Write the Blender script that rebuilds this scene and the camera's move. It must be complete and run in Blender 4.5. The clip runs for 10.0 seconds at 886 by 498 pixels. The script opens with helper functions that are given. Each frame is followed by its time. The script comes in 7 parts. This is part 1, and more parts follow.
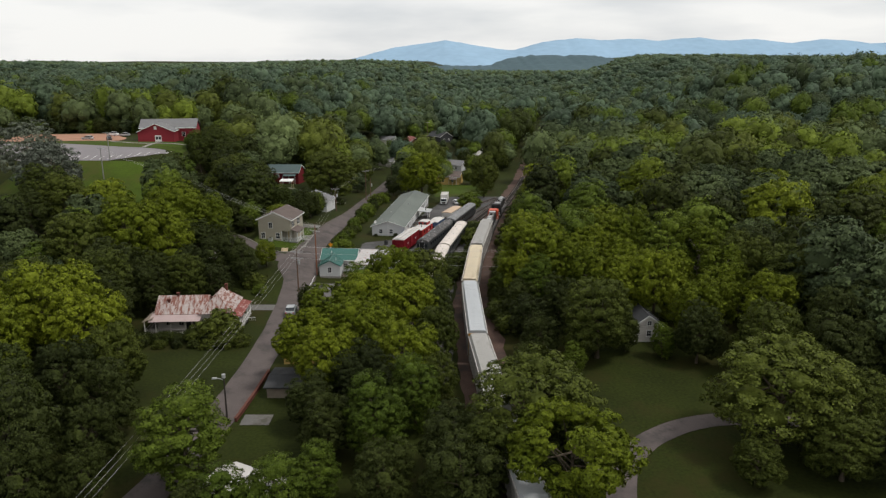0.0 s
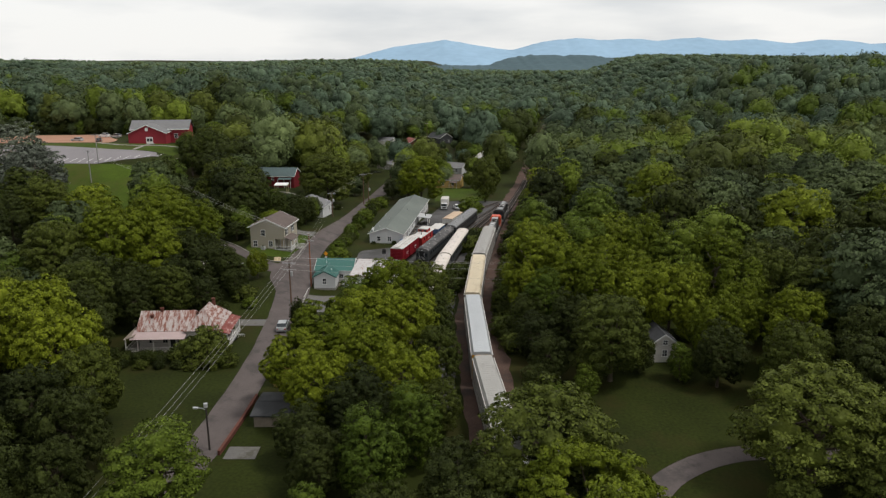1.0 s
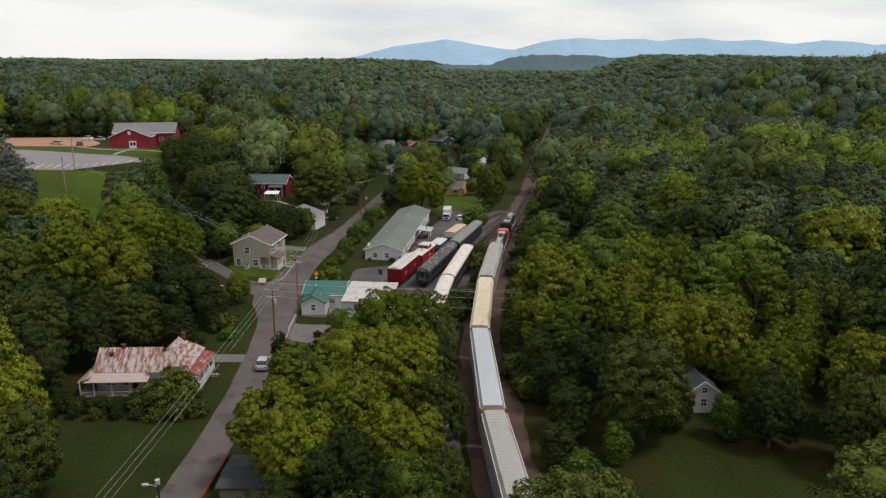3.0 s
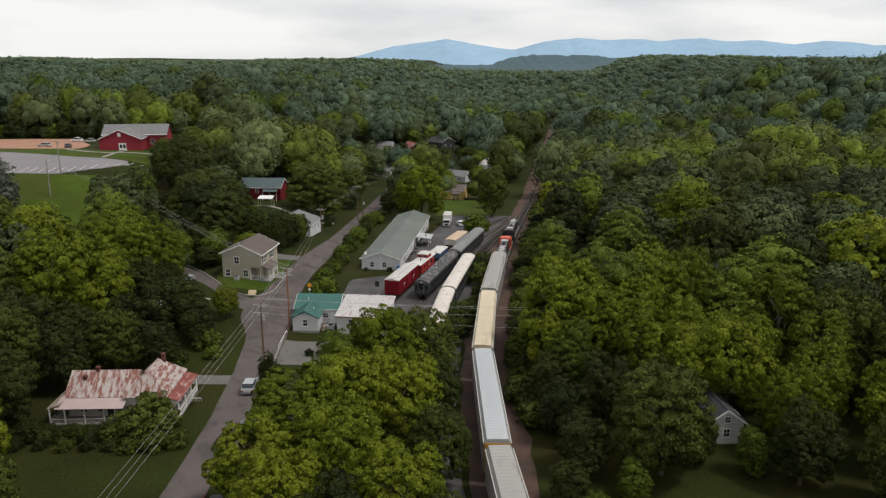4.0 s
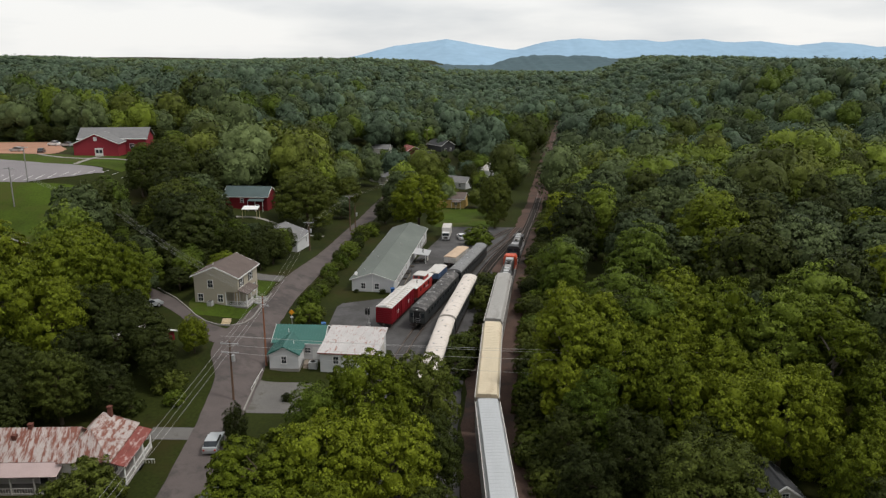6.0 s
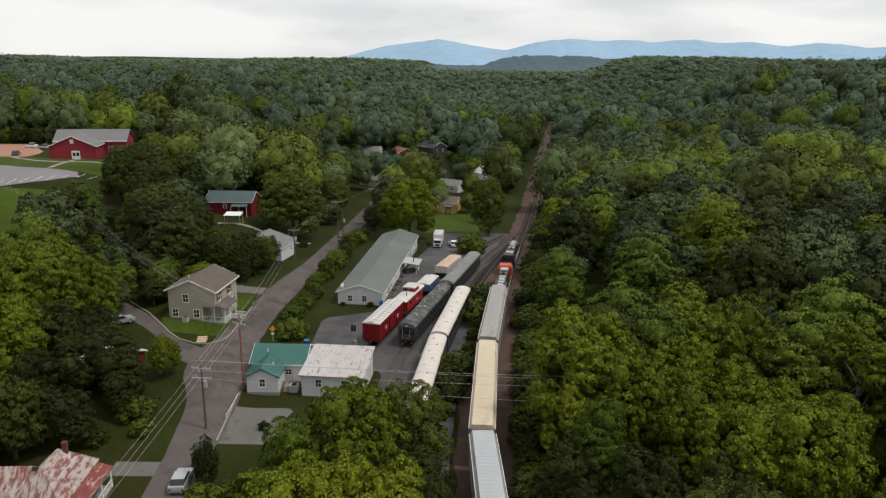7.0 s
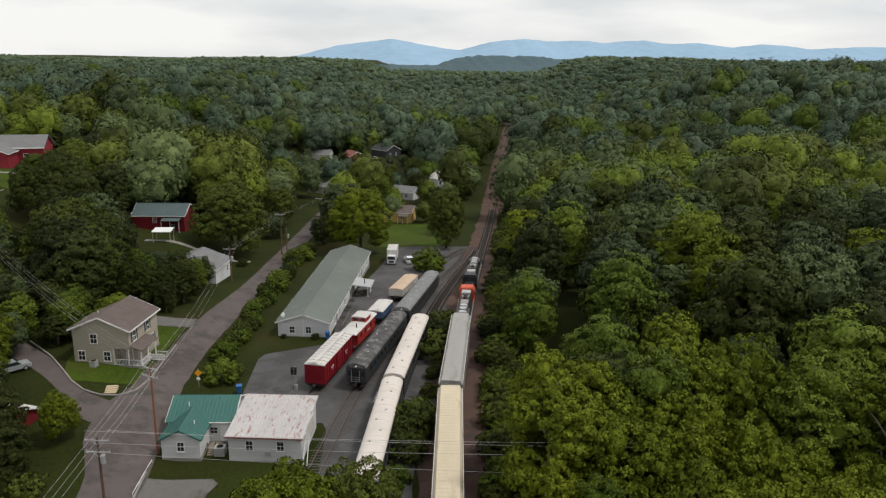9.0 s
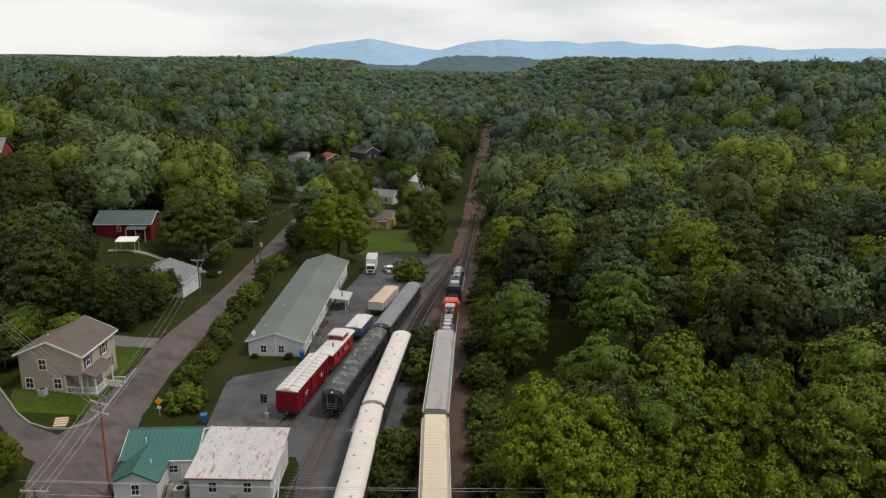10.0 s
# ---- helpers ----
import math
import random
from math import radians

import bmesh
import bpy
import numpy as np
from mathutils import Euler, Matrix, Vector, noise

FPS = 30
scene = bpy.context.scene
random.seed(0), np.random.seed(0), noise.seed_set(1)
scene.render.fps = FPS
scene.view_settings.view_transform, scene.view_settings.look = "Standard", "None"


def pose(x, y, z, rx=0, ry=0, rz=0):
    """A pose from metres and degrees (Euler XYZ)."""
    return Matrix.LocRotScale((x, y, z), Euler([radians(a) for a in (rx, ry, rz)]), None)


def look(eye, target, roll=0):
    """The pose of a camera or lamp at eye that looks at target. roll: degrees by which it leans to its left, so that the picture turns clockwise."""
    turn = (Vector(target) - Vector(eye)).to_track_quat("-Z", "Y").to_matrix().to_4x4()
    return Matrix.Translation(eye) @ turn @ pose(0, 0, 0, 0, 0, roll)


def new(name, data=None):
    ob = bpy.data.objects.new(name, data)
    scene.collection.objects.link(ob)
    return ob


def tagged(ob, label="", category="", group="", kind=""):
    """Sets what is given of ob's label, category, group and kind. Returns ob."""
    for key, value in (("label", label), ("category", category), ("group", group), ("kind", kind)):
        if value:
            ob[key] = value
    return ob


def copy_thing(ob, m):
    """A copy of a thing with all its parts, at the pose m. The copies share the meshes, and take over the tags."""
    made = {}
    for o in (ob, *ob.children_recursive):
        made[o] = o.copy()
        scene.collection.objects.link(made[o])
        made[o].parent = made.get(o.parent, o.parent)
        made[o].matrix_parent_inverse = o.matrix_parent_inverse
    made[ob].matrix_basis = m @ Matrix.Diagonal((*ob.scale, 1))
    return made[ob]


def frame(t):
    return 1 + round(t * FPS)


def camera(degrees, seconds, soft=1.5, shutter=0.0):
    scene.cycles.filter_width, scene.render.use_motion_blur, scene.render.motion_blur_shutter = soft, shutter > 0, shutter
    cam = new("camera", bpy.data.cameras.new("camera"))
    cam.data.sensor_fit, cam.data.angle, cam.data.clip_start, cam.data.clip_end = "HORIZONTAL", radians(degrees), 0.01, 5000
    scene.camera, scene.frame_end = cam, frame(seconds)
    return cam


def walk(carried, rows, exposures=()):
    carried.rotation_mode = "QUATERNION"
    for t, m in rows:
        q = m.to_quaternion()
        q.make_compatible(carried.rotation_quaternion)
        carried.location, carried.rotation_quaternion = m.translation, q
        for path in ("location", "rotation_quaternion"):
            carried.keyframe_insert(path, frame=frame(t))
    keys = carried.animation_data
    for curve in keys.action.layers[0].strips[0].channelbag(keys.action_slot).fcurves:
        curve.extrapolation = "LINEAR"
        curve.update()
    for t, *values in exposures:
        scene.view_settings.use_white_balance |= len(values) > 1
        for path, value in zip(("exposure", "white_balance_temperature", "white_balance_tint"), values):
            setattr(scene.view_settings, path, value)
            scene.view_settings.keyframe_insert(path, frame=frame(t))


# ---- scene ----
cam = camera(62.5, 10.0, soft=1.3)
# seconds, eye, pitch, yaw, lean
ROWS = [
    (0.0, 1.301, -2.405, 48.164, -14.70, 0.68, -0.23),
    (0.5, 1.009, 1.932, 48.220, -14.72, 0.59, -0.17),
    (1.0, 0.757, 6.249, 48.269, -14.73, 0.59, -0.12),
    (1.5, 0.543, 10.548, 48.310, -14.74, 0.59, -0.07),
    (2.0, 0.365, 14.830, 48.343, -14.75, 0.56, -0.02),
    (2.5, 0.220, 19.098, 48.369, -14.76, 0.59, 0.04),
    (4.0, -0.042, 31.829, 48.397, -14.78, 0.62, 0.19),
    (4.5, -0.081, 36.056, 48.390, -14.78, 0.59, 0.25),
    (5.0, -0.099, 40.276, 48.376, -14.78, 0.59, 0.30),
    (5.5, -0.099, 44.491, 48.353, -14.78, 0.62, 0.35),
    (7.0, -0.017, 57.131, 48.239, -14.77, -0.06, 0.51),
    (7.5, 0.029, 61.347, 48.185, -14.77, -0.92, 0.56),
    (8.0, 0.080, 65.568, 48.123, -14.76, -1.90, 0.62),
    (8.5, 0.134, 69.795, 48.053, -14.75, -2.82, 0.67),
    (9.0, 0.188, 74.030, 47.975, -14.74, -3.68, 0.72),
    (9.5, 0.239, 78.274, 47.889, -14.72, -4.45, 0.77),
    (10.0, 0.286, 82.530, 47.795, -14.71, -5.31, 0.83),
]
walk(cam, [(t, pose(x, y, z, 90 + pitch, 0, yaw) @ pose(0, 0, 0, 0, 0, lean)) for t, x, y, z, pitch, yaw, lean in ROWS])

# ---------------------------------------------------------------- light
SUN_EL, SUN_AZ = 60.0, 105.0
world = bpy.data.worlds.new("sky")
scene.world = world
world.use_nodes = True
wn, wl = world.node_tree.nodes, world.node_tree.links
wn.clear()
w_out, w_bg = wn.new("ShaderNodeOutputWorld"), wn.new("ShaderNodeBackground")
w_sky = wn.new("ShaderNodeTexSky")
w_sky.sky_type, w_sky.sun_disc = "NISHITA", False
w_sky.sun_elevation, w_sky.sun_rotation = radians(SUN_EL), radians(SUN_AZ)
w_coord, w_map = wn.new("ShaderNodeTexCoord"), wn.new("ShaderNodeMapping")
w_map.inputs["Scale"].default_value = (1.0, 1.0, 5.0)
w_noise, w_ramp, w_mix = wn.new("ShaderNodeTexNoise"), wn.new("ShaderNodeValToRGB"), wn.new("ShaderNodeMixRGB")
w_noise.inputs["Scale"].default_value, w_noise.inputs["Detail"].default_value = 3.0, 5.0
w_ramp.color_ramp.elements[0].position, w_ramp.color_ramp.elements[0].color = 0.36, (5.9, 6.05, 6.2, 1)
w_ramp.color_ramp.elements[1].position, w_ramp.color_ramp.elements[1].color = 0.60, (7.9, 7.85, 7.7, 1)
w_mix.inputs[0].default_value = 0.93
wl.new(w_coord.outputs["Generated"], w_map.inputs["Vector"])
wl.new(w_map.outputs[0], w_noise.inputs["Vector"])
wl.new(w_noise.outputs[0], w_ramp.inputs[0])
wl.new(w_sky.outputs[0], w_mix.inputs[1])
wl.new(w_ramp.outputs[0], w_mix.inputs[2])
wl.new(w_mix.outputs[0], w_bg.inputs[0])
w_bg.inputs[1].default_value = 0.122
wl.new(w_bg.outputs[0], w_out.inputs[0])
sun = new("sun", bpy.data.lights.new("sun", "SUN"))
sun.data.energy, sun.data.angle, sun.data.color = 2.0, radians(10), (1.0, 0.965, 0.91)
az, el = radians(SUN_AZ), radians(SUN_EL)
sun.matrix_world = look((0, 0, 300), (-math.sin(az) * math.cos(el), -math.cos(az) * math.cos(el), 300 - math.sin(el)))


# ---------------------------------------------------------------- materials
def shade(name, colour, rough=0.8, metal=0.0, scale=3.0, spread=0.18, fine=25.0, bump=0.15, stain=None, stain_at=0.6, stain_scale=0.6, squash=(1, 1, 1), pieces=0.0):
    """Painted, woven, earthen or metal surface: two scales of variation, optional stains and fine relief."""
    m = bpy.data.materials.new(name)
    m.use_nodes = True
    n, l = m.node_tree.nodes, m.node_tree.links
    b = n["Principled BSDF"]
    b.inputs["Roughness"].default_value, b.inputs["Metallic"].default_value = rough, metal
    b.inputs["Specular IOR Level"].default_value = 0.5 if rough < 0.6 else 0.12
    co, mp = n.new("ShaderNodeTexCoord"), n.new("ShaderNodeMapping")
    mp.inputs["Scale"].default_value = squash
    l.new(co.outputs["Object"], mp.inputs["Vector"])
    broad, grain = n.new("ShaderNodeTexNoise"), n.new("ShaderNodeTexNoise")
    broad.inputs["Scale"].default_value, broad.inputs["Detail"].default_value = scale, 4
    grain.inputs["Scale"].default_value, grain.inputs["Detail"].default_value = fine, 3
    l.new(mp.outputs[0], broad.inputs["Vector"])
    l.new(mp.outputs[0], grain.inputs["Vector"])
    add = n.new("ShaderNodeMath")
    add.operation = "ADD"
    l.new(broad.outputs[0], add.inputs[0])
    l.new(grain.outputs[0], add.inputs[1])
    ramp = n.new("ShaderNodeMapRange")
    ramp.inputs["From Min"].default_value, ramp.inputs["From Max"].default_value = 0.7, 1.3
    ramp.inputs["To Min"].default_value, ramp.inputs["To Max"].default_value = 1 - spread, 1 + spread
    l.new(add.outputs[0], ramp.inputs["Value"])
    mul = n.new("ShaderNodeMixRGB")
    mul.blend_type = "MULTIPLY"
    mul.inputs[0].default_value = 1
    mul.inputs[1].default_value = (*colour, 1)
    l.new(ramp.outputs[0], mul.inputs[2])
    last = mul.outputs[0]
    if stain:
        st, sr, mx = n.new("ShaderNodeTexNoise"), n.new("ShaderNodeMapRange"), n.new("ShaderNodeMixRGB")
        st.inputs["Scale"].default_value, st.inputs["Detail"].default_value, st.inputs["Roughness"].default_value = stain_scale, 7, 0.68
        l.new(mp.outputs[0], st.inputs["Vector"])
        sr.inputs["From Min"].default_value, sr.inputs["From Max"].default_value = stain_at - 0.06, stain_at + 0.06
        l.new(st.outputs[0], sr.inputs["Value"])
        l.new(sr.outputs[0], mx.inputs[0])
        l.new(last, mx.inputs[1])
        mx.inputs[2].default_value = (*stain, 1)
        last = mx.outputs[0]
    if pieces:
        oi, pr, pm = n.new("ShaderNodeObjectInfo"), n.new("ShaderNodeMapRange"), n.new("ShaderNodeMixRGB")
        pr.inputs["To Min"].default_value, pr.inputs["To Max"].default_value = 1 - pieces, 1 + pieces
        l.new(oi.outputs["Random"], pr.inputs["Value"])
        pm.blend_type = "MULTIPLY"
        pm.inputs[0].default_value = 1
        l.new(last, pm.inputs[1])
        l.new(pr.outputs[0], pm.inputs[2])
        last = pm.outputs[0]
    l.new(last, b.inputs["Base Color"])
    if bump:
        bp = n.new("ShaderNodeBump")
        bp.inputs["Strength"].default_value, bp.inputs["Distance"].default_value = bump, 0.03
        l.new(grain.outputs[0], bp.inputs["Height"])
        l.new(bp.outputs[0], b.inputs["Normal"])
    return m


def foliage(name, dark, light, per_leaf=0.34, through_part=0.13):
    """Leaves: the hue differs from tree to tree and from leaf to leaf; some light passes through."""
    m = bpy.data.materials.new(name)
    m.use_nodes = True
    n, l = m.node_tree.nodes, m.node_tree.links
    b, out = n["Principled BSDF"], n["Material Output"]
    oi, ge = n.new("ShaderNodeObjectInfo"), n.new("ShaderNodeNewGeometry")
    mx = n.new("ShaderNodeMixRGB")
    mx.inputs[1].default_value, mx.inputs[2].default_value = (*dark, 1), (*light, 1)
    ns = n.new("ShaderNodeTexNoise")
    ns.inputs["Scale"].default_value, ns.inputs["Detail"].default_value = 0.35, 2
    co = n.new("ShaderNodeTexCoord")
    l.new(co.outputs["Object"], ns.inputs["Vector"])
    wide = n.new("ShaderNodeTexNoise")
    wide.inputs["Scale"].default_value, wide.inputs["Detail"].default_value = 0.022, 2
    l.new(co.outputs["Object"], wide.inputs["Vector"])

    def madd(x, k, y):
        q = n.new("ShaderNodeMath")
        q.operation = "MULTIPLY_ADD"
        l.new(x, q.inputs[0])
        q.inputs[1].default_value = k
        if isinstance(y, float):
            q.inputs[2].default_value = y
        else:
            l.new(y, q.inputs[2])
        return q.outputs[0]
    l.new(madd(ns.outputs[0], 0.55, madd(wide.outputs[0], 1.3, madd(oi.outputs["Random"], 0.7, -0.83))), mx.inputs[0])
    mx.use_clamp = True
    mr = n.new("ShaderNodeMapRange")
    mr.inputs["To Min"].default_value, mr.inputs["To Max"].default_value = 1 - per_leaf, 1 + per_leaf
    l.new(ge.outputs["Random Per Island"], mr.inputs["Value"])
    mu = n.new("ShaderNodeMixRGB")
    mu.blend_type = "MULTIPLY"
    mu.inputs[0].default_value = 1
    l.new(mx.outputs[0], mu.inputs[1])
    l.new(mr.outputs[0], mu.inputs[2])
    l.new(mu.outputs[0], b.inputs["Base Color"])
    b.inputs["Roughness"].default_value = 0.6
    b.inputs["Specular IOR Level"].default_value = 0.12
    rn, bp = n.new("ShaderNodeTexNoise"), n.new("ShaderNodeBump")
    rn.inputs["Scale"].default_value, rn.inputs["Detail"].default_value = 1.1, 3
    l.new(co.outputs["Object"], rn.inputs["Vector"])
    bp.inputs["Strength"].default_value, bp.inputs["Distance"].default_value = 0.8, 0.6
    l.new(rn.outputs[0], bp.inputs["Height"])
    l.new(bp.outputs[0], b.inputs["Normal"])
    tr, ms = n.new("ShaderNodeBsdfTranslucent"), n.new("ShaderNodeMixShader")
    l.new(mu.outputs[0], tr.inputs[0])
    ms.inputs[0].default_value = through_part
    l.new(b.outputs[0], ms.inputs[1])
    l.new(tr.outputs[0], ms.inputs[2])
    l.new(ms.outputs[0], out.inputs[0])
    return m


def glass_pane(name, colour=(0.02, 0.025, 0.03)):
    m = shade(name, colour, 0.08, 0, 1, 0.3, 6, 0)
    return m


GRASS = shade("grass", (0.020, 0.026, 0.004), 0.95, 0, 0.08, 0.42, 2.2, 0.5, (0.028, 0.026, 0.006), 0.56, 0.05)
MOWN = shade("mown_grass", (0.042, 0.066, 0.006), 0.95, 0, 0.12, 0.35, 2.2, 0.5, (0.052, 0.060, 0.011), 0.56, 0.09)
ASPHALT = shade("asphalt", (0.104, 0.087, 0.082), 0.9, 0, 0.25, 0.16, 9, 0.2, (0.070, 0.061, 0.058), 0.56, 0.22)
YARD = shade("worn_asphalt", (0.090, 0.087, 0.087), 0.9, 0, 0.2, 0.2, 7, 0.3, (0.062, 0.060, 0.058), 0.55, 0.13)
GRAVEL = shade("gravel", (0.135, 0.128, 0.120), 0.95, 0, 0.3, 0.2, 12, 0.5, (0.09, 0.085, 0.07), 0.58, 0.3)
LOT = shade("parking_asphalt", (0.205, 0.19, 0.195), 0.9, 0, 0.1, 0.12, 5, 0.2)
CLAY = shade("red_clay", (0.34, 0.19, 0.13), 0.95, 0, 0.15, 0.15, 5, 0.3)
BALLAST = shade("ballast", (0.088, 0.057, 0.046), 0.95, 0, 0.22, 0.3, 6, 0.6, (0.055, 0.045, 0.04), 0.57, 0.12)
CONCRETE = shade("concrete", (0.25, 0.235, 0.215), 0.9, 0, 0.8, 0.12, 14, 0.2)
BARK = shade("bark", (0.085, 0.068, 0.050), 0.95, 0, 1.5, 0.3, 14, 0.6)
BARK_PALE = shade("pale_bark", (0.21, 0.185, 0.15), 0.95, 0, 1.5, 0.3, 14, 0.6)
POLE_WOOD = shade("pole_wood", (0.135, 0.085, 0.06), 0.9, 0, 1.0, 0.2, 20, 0.3, squash=(1, 1, 0.15))
POLE_RED = shade("red_pole_wood", (0.23, 0.10, 0.06), 0.9, 0, 1.0, 0.2, 20, 0.3, squash=(1, 1, 0.15))
GREY_METAL = shade("grey_metal", (0.42, 0.42, 0.42), 0.5, 0.3, 1, 0.1, 12, 0.1)
WIRE = shade("wire", (0.40, 0.39, 0.38), 0.5, 0.2, 1, 0.1, 12, 0)
WHITE = shade("white_paint", (0.72, 0.71, 0.69), 0.7, 0, 0.7, 0.07, 10, 0.08)
SIDING = shade("white_siding", (0.56, 0.56, 0.56), 0.75, 0, 0.5, 0.06, 30, 0.15, squash=(0.05, 0.05, 4))
BEIGE = shade("beige_siding", (0.37, 0.335, 0.265), 0.8, 0, 0.5, 0.06, 30, 0.15, squash=(0.05, 0.05, 4))
OLDWHITE = shade("old_white_boards", (0.52, 0.49, 0.45), 0.85, 0, 0.6, 0.12, 22, 0.25, (0.27, 0.24, 0.21), 0.62, 0.9, (0.2, 0.2, 2))
YELLOW = shade("yellow_siding", (0.53, 0.36, 0.13), 0.8, 0, 0.5, 0.06, 30, 0.15, squash=(0.05, 0.05, 4))
BARN_RED = shade("red_boards", (0.14, 0.014, 0.018), 0.75, 0, 0.5, 0.12, 18, 0.15, squash=(2, 2, 0.3))
CHURCH_RED = shade("church_red", (0.235, 0.030, 0.040), 0.75, 0, 0.5, 0.08, 18, 0.15)
BRICK = shade("red_brick", (0.12, 0.048, 0.036), 0.9, 0, 0.8, 0.2, 16, 0.3)
SHINGLE_BROWN = shade("brown_shingles", (0.125, 0.100, 0.090), 0.95, 0, 0.7, 0.15, 9, 0.4, squash=(1, 1, 1))
SHINGLE_GREY = shade("grey_shingles", (0.17, 0.168, 0.168), 0.95, 0, 0.7, 0.15, 9, 0.4)
SHINGLE_DARK = shade("dark_shingles", (0.055, 0.056, 0.058), 0.95, 0, 0.7, 0.2, 9, 0.4)
METAL_GREEN = shade("grey_green_metal_roof", (0.135, 0.150, 0.135), 0.7, 0.1, 0.15, 0.10, 4, 0.06, (0.16, 0.18, 0.16), 0.62, 0.08)
METAL_TEAL = shade("teal_metal_roof", (0.035, 0.125, 0.105), 0.45, 0.1, 0.3, 0.12, 8, 0.05)
METAL_SLATE = shade("slate_metal_roof", (0.085, 0.115, 0.115), 0.7, 0.1, 0.3, 0.12, 8, 0.05)
RUST_ROOF = shade("rusty_tin", (0.42, 0.365, 0.345), 0.7, 0.1, 0.5, 0.16, 8, 0.12, (0.21, 0.088, 0.066), 0.515, 1.5, (1.6, 0.45, 0.45))
RUST_RED = shade("red_rusty_tin", (0.20, 0.062, 0.052), 0.7, 0.1, 0.7, 0.25, 8, 0.12, (0.40, 0.30, 0.28), 0.60, 1.4, (1.6, 0.45, 0.45))
TIN_PINK = shade("faded_tin", (0.40, 0.31, 0.30), 0.65, 0.1, 0.5, 0.1, 8, 0.1)
SHED_ROOF = shade("white_tin_with_rust", (0.47, 0.45, 0.44), 0.6, 0.1, 0.4, 0.14, 8, 0.1, (0.27, 0.12, 0.085), 0.60, 1.5, (1.6, 0.5, 1))
DARK = shade("dark_recess", (0.02, 0.02, 0.02), 0.9, 0, 1, 0.2, 8, 0)
PANE = glass_pane("window_glass")
WOOD = shade("grey_wood", (0.24, 0.20, 0.16), 0.9, 0, 1, 0.2, 16, 0.2)
TAN_WOOD = shade("new_lumber", (0.52, 0.42, 0.28), 0.85, 0, 1, 0.15, 16, 0.2)
STEEL = shade("rail_steel", (0.15, 0.11, 0.09), 0.55, 0.4, 1, 0.2, 8, 0.1)
TIE_SUNK = shade("sunken_tie_wood", (0.078, 0.072, 0.068), 0.95, 0, 1, 0.25, 9, 0.4)
TIE = shade("tie_wood", (0.062, 0.055, 0.05), 0.95, 0, 1, 0.25, 9, 0.4)
RUBBER = shade("rubber", (0.02, 0.02, 0.02), 0.85, 0, 2, 0.2, 20, 0.1)
TRUCK_IRON = shade("truck_iron", (0.045, 0.038, 0.034), 0.8, 0.2, 2, 0.3, 12, 0.2)
RACK_GREY = shade("grey_rack_roof", (0.335, 0.325, 0.305), 0.65, 0.15, 0.25, 0.1, 8, 0.1, (0.25, 0.235, 0.22), 0.6, 0.3, (2, 0.5, 1))
RACK_CREAM = shade("cream_rack_roof", (0.565, 0.485, 0.355), 0.7, 0.05, 0.25, 0.1, 8, 0.1, (0.44, 0.36, 0.26), 0.62, 0.3, (2, 0.5, 1))
RACK_SILVER = shade("galvanised_rack_roof", (0.47, 0.485, 0.495), 0.45, 0.4, 0.25, 0.1, 8, 0.1, (0.46, 0.47, 0.48), 0.6, 0.3, (2, 0.5, 1))
RACK_SIDE = shade("rack_side_panels", (0.32, 0.30, 0.28), 0.6, 0.3, 0.5, 0.15, 10, 0.1)
RACK_DARK = shade("rack_dark_side", (0.10, 0.095, 0.09), 0.7, 0.2, 0.5, 0.15, 10, 0.1)
RACK_END = shade("orange_end_doors", (0.50, 0.25, 0.035), 0.7, 0, 0.8, 0.15, 10, 0.1)
BOX_RED = shade("boxcar_red", (0.185, 0.012, 0.018), 0.6, 0, 0.4, 0.14, 8, 0.08)
CABOOSE_RED = shade("caboose_red", (0.33, 0.022, 0.018), 0.55, 0, 0.4, 0.1, 8, 0.08)
ROOF_WHITE = shade("dirty_white_roof", (0.52, 0.50, 0.475), 0.7, 0, 0.3, 0.12, 8, 0.1, (0.36, 0.31, 0.26), 0.60, 0.6)
COACH_WHITE = shade("cream_coach_roof", (0.58, 0.525, 0.475), 0.65, 0, 0.3, 0.08, 8, 0.08, (0.50, 0.43, 0.35), 0.66, 0.5)
COACH_BLACK = shade("black_coach_side", (0.030, 0.032, 0.032), 0.5, 0, 0.5, 0.25, 8, 0.08)
COACH_ROOF = shade("grey_coach_roof", (0.075, 0.073, 0.072), 0.7, 0.05, 0.3, 0.25, 8, 0.1, (0.17, 0.16, 0.155), 0.55, 0.5)
COACH_ROOF_PALE = shade("pale_coach_roof", (0.20, 0.20, 0.20), 0.6, 0.1, 0.3, 0.2, 8, 0.1)
BLUE_BOX = shade("blue_wagon", (0.075, 0.115, 0.20), 0.65, 0, 0.4, 0.2, 8, 0.1)
TAN_BOX = shade("tan_wagon_top", (0.48, 0.36, 0.26), 0.8, 0, 0.4, 0.12, 8, 0.1)
LOCO_BLACK = shade("locomotive_black", (0.028, 0.027, 0.027), 0.5, 0.1, 0.6, 0.2, 8, 0.08)
LOCO_RED = shade("locomotive_red", (0.50, 0.075, 0.03), 0.5, 0, 0.6, 0.12, 8, 0.08)
LOCO_TOP = shade("sooty_hood_top", (0.30, 0.29, 0.28), 0.75, 0.1, 0.9, 0.25, 8, 0.1)
MAST = shade("galvanised_post", (0.30, 0.29, 0.28), 0.6, 0.3, 1, 0.1, 10, 0.05)
BLUE_BIN = shade("blue_plastic", (0.02, 0.11, 0.32), 0.5, 0, 1, 0.1, 10, 0)
SIGN_AMBER = shade("amber_sign", (0.75, 0.30, 0.015), 0.5, 0, 1, 0.05, 10, 0)
